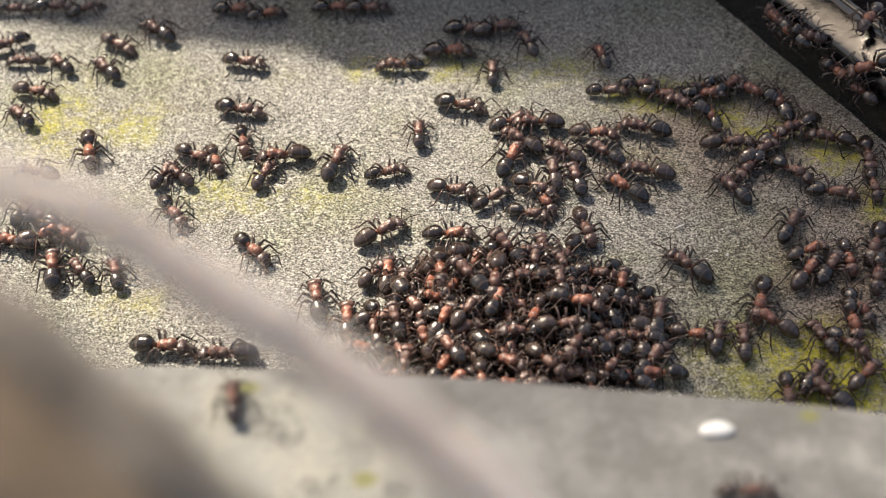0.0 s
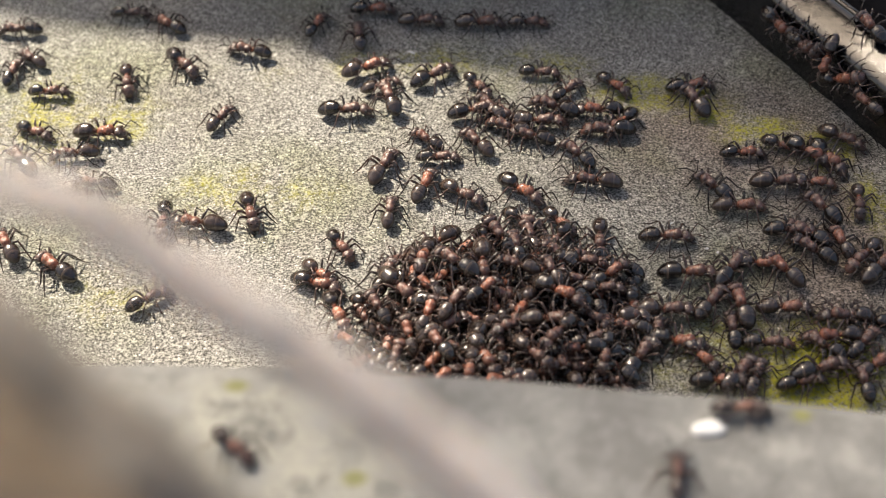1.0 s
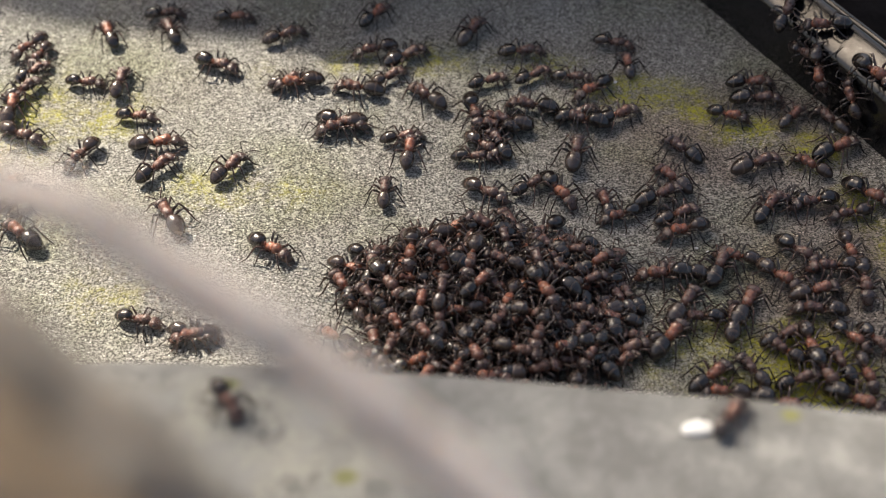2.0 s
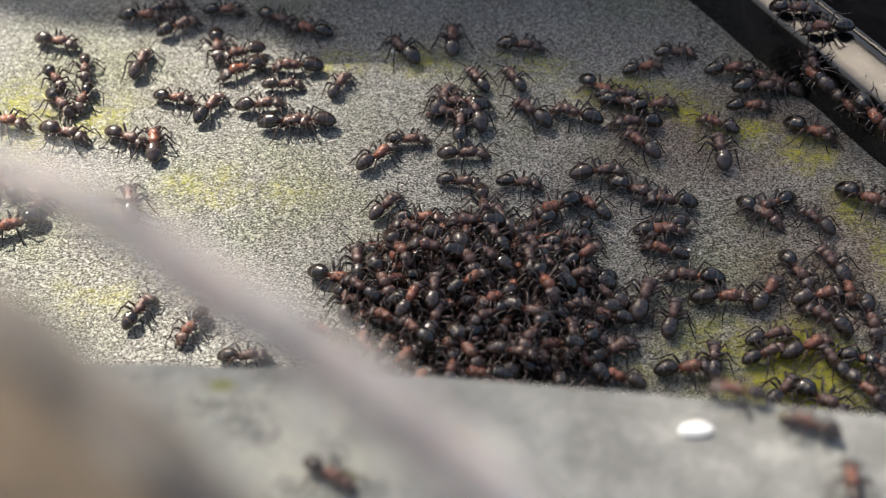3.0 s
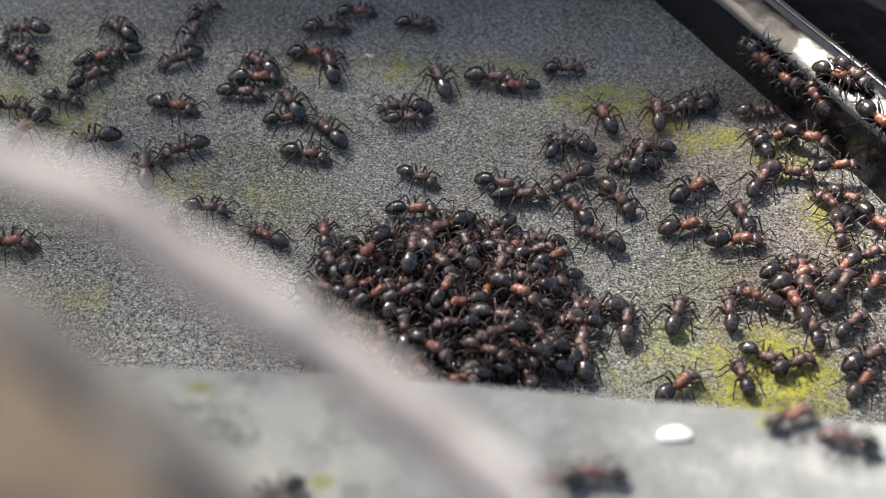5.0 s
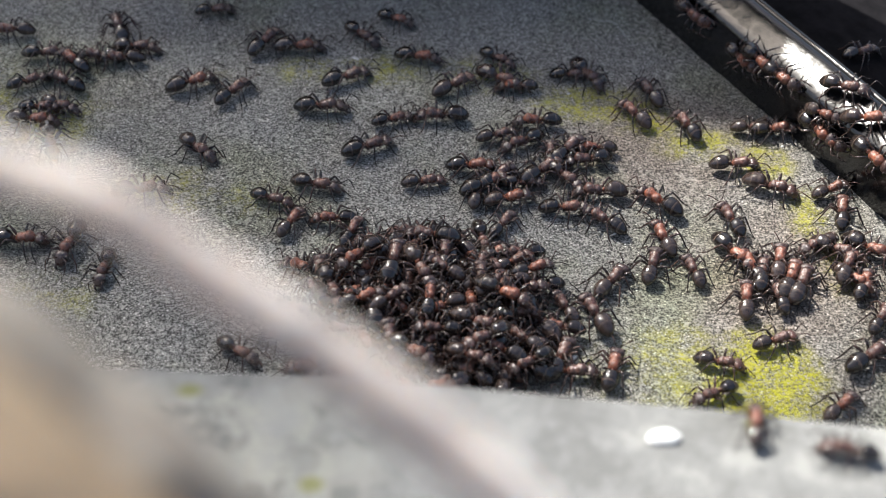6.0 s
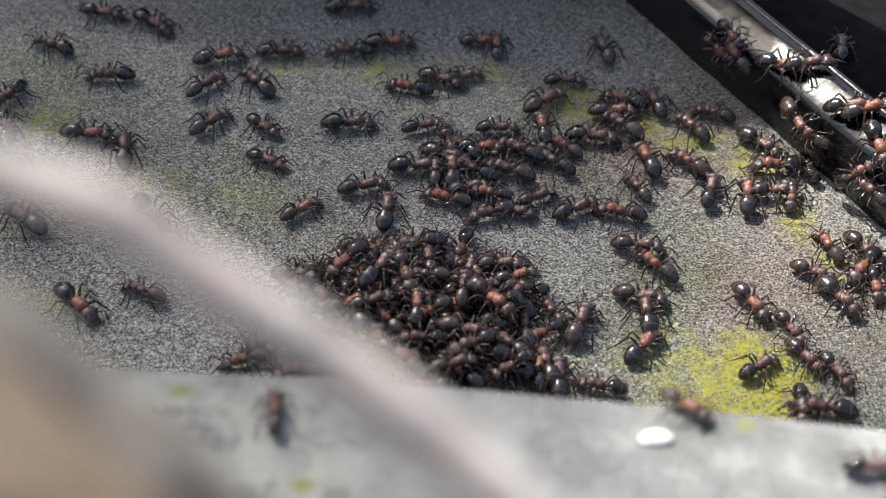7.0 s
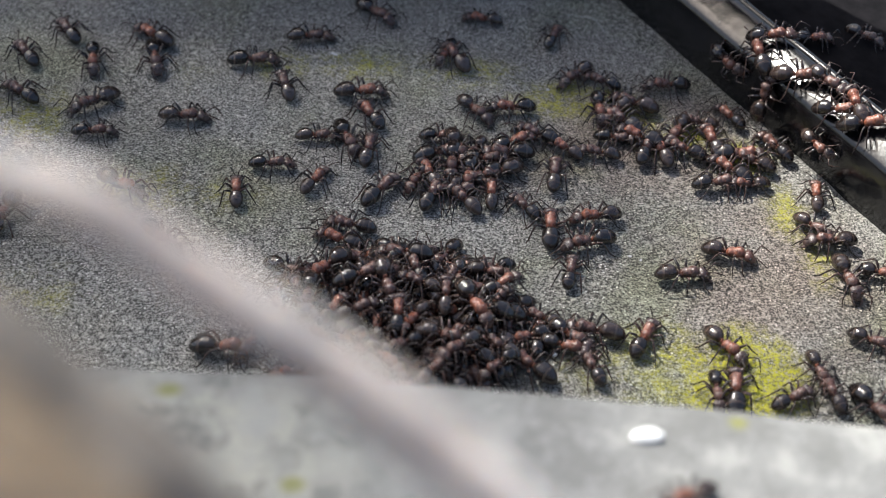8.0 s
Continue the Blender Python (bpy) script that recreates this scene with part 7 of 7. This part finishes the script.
    march(0, (0, 54.99, 41.15, -24), (0.5, 51.94, 46.58, -64), (1, 55.82, 39.45, -54), (1.25, 54.87, 41.31, 11), (1.5, 53.92, 43.24, 77), (2.25, 55.29, 43.13, 28), (3, 56.63, 43.21, -22), (3.5, 58.11, 41.83, -49), (4, 60.20, 38.92, -52), (4.5, 65.36, 31.50, -62), (6, 67.79, 25.13, -32), (6.25, 69.25, 25.62, 22), (6.5, 71.68, 28.50, 75), (6.75, 67.81, 28.53, 35), (7, 64.91, 30.92, -5), (7.5, 65.83, 29.14, -57), (8, 68.36, 25.30, -55))
    march(0, (0, 51.75, 46.92, 107), (0.5, 41.0, 78.7, 107), (1.33, 41.0, 78.7, 55), (2.17, 41.0, 78.7, 3), (3, 41.0, 78.7, -49), (3.5, 67.60, 47.71, -49), (3.75, 55.55, 67.97, -99), (4, 41.0, 78.7, -148), (4.25, 47.86, 60.12, -106), (4.5, 54.75, 41.41, -64), (6, 55.59, 39.88, -64), (6.5, 55.80, 39.50, -64), (6.75, 56.03, 39.16, 8), (7, 56.33, 38.71, 80), (7.25, 56.03, 39.16, 36), (7.5, 55.71, 39.64, -8), (8, 61.74, 37.20, -10))
    march(2, (0, 53.83, 43.09, 116), (0.5, 49.95, 50.25, 116), (0.67, 50.90, 48.49, 176), (0.83, 51.93, 46.63, 236), (1, 52.88, 44.86, 296), (1.17, 52.86, 44.91, 353), (1.33, 52.77, 45.05, 410), (1.5, 52.76, 45.10, 467), (2, 48.78, 56.03, 410), (2.5, 44.98, 67.64, 353), (3, 41.0, 78.7, 296), (3.17, 46.20, 65.20, 356), (3.33, 51.32, 51.02, 416), (3.5, 56.74, 37.77, 476), (4, 55.92, 39.26, 476), (4.17, 56.01, 39.12, 423), (4.33, 56.10, 38.97, 369), (4.5, 56.13, 38.88, 315), (6, 57.69, 36.44, 297), (6.25, 58.14, 35.36, 358), (6.5, 58.61, 34.36, 419), (6.75, 59.80, 32.78, 377), (7, 61.34, 32.34, 335), (7.5, 61.95, 31.26, 336), (7.75, 60.82, 32.91, 393), (8, 59.68, 34.55, 450))
    march(0, (0, 59.06, 33.49, -46), (0.25, 60.72, 30.78, -6), (0.5, 62.55, 28.51, 33), (0.75, 63.58, 32.24, 71), (1, 64.18, 35.02, 109), (1.5, 59.18, 37.99, 164), (3, 60.94, 37.11, 167), (3.5, 59.29, 33.06, 234), (4, 58.54, 34.45, 234), (4.25, 58.73, 34.12, 277), (4.5, 58.85, 33.88, 320), (6, 60.15, 32.01, 306), (6.5, 67.18, 21.28, 337), (7, 69.43, 20.79, 350), (7.25, 67.58, 21.78, 396), (7.5, 65.64, 22.62, 442), (7.75, 67.39, 21.18, 392), (8, 69.01, 19.68, 343))
    march(1, (0, 61.90, 28.28, 116), (0.5, 62.66, 26.88, 117), (1, 63.61, 25.14, 116), (1.5, 62.96, 26.36, 116), (2, 63.08, 26.10, 57), (2.5, 63.27, 25.77, -2), (3, 63.40, 25.53, -61), (3.25, 63.79, 24.92, -13), (3.5, 64.16, 24.35, 36), (3.75, 64.92, 25.01, 77), (4, 65.81, 26.28, 118), (4.5, 61.89, 28.49, 137), (5, 62.96, 26.57, 81), (5.5, 63.97, 24.74, 25), (6, 65.05, 22.92, -31), (6.25, 65.99, 20.97, 43), (6.5, 66.88, 19.13, 116), (7, 65.72, 21.26, 116), (7.5, 66.02, 20.74, 115), (7.67, 66.37, 20.05, 56), (7.83, 66.80, 19.27, -4), (8, 67.22, 18.49, -64))
    march(2, (0, 62.44, 28.89, 179), (0.5, 60.85, 30.22, 116), (0.75, 60.73, 30.46, 58), (1, 60.53, 30.79, 0), (1.5, 63.69, 29.10, -59), (3, 66.10, 20.83, -77), (3.17, 66.43, 20.14, -133), (3.33, 66.76, 19.44, -188), (3.5, 67.09, 18.74, -244), (4, 64.96, 22.68, -297), (4.25, 66.29, 20.92, -357), (4.5, 68.10, 20.49, -416), (6, 70.63, 12.76, -421), (6.25, 71.08, 13.33, -384), (6.5, 71.59, 14.24, -346), (6.75, 71.90, 13.54, -396), (7, 72.11, 12.85, -445), (7.17, 72.11, 11.44, -389), (7.33, 72.17, 10.17, -333), (7.5, 72.40, 9.33, -277), (7.75, 72.32, 12.36, -322), (8, 72.36, 15.65, -368))
    march(0, (0, 62.92, 37.96, -124), (0.5, 59.67, 33.80, -187), (1, 58.89, 33.97, -146), (1.5, 58.75, 34.07, -72), (2, 59.17, 33.30, -129), (2.5, 59.57, 32.58, -186), (3, 59.99, 31.81, -244), (3.17, 60.32, 31.18, -299), (3.33, 60.66, 30.55, -354), (3.5, 61.04, 29.88, -410), (4, 61.48, 29.31, -394), (4.5, 62.16, 31.77, -412), (6, 69.92, 18.37, -376), (6.5, 70.13, 19.57, -369), (7, 71.59, 19.30, -356), (7.5, 71.73, 18.00, -362), (7.75, 71.56, 18.86, -314), (8, 71.46, 19.73, -265))
    march(2, (0, 41.0, 78.7, -19), (4.5, 41.0, 78.7, -75), (6, 49.02, 51.96, -61), (6.5, 61.89, 40.98, -64), (7, 63.99, 24.47, -94), (7.17, 63.27, 25.77, -37), (7.33, 62.64, 26.93, 20), (7.5, 61.92, 28.24, 76), (7.75, 63.06, 27.44, 29), (8, 64.60, 28.00, -19))
    march(0, (0, 41.0, 78.7, -64), (6, 41.0, 78.7, -73), (6.5, 51.40, 47.58, -72), (7, 53.93, 42.90, -64), (7.5, 55.69, 39.69, -64), (8, 56.34, 38.49, -64))
    march(1, (0, 41.0, 78.7, 55), (3.25, 41.0, 78.7, -8), (6.5, 41.0, 78.7, -70), (7, 54.86, 42.11, -72), (7.25, 53.90, 43.37, -9), (7.5, 53.05, 44.69, 55), (8, 70.70, 43.00, -0))
    for p in PROTO:
        for o in (*p.children_recursive, p):
            bpy.data.objects.remove(o)


motions()
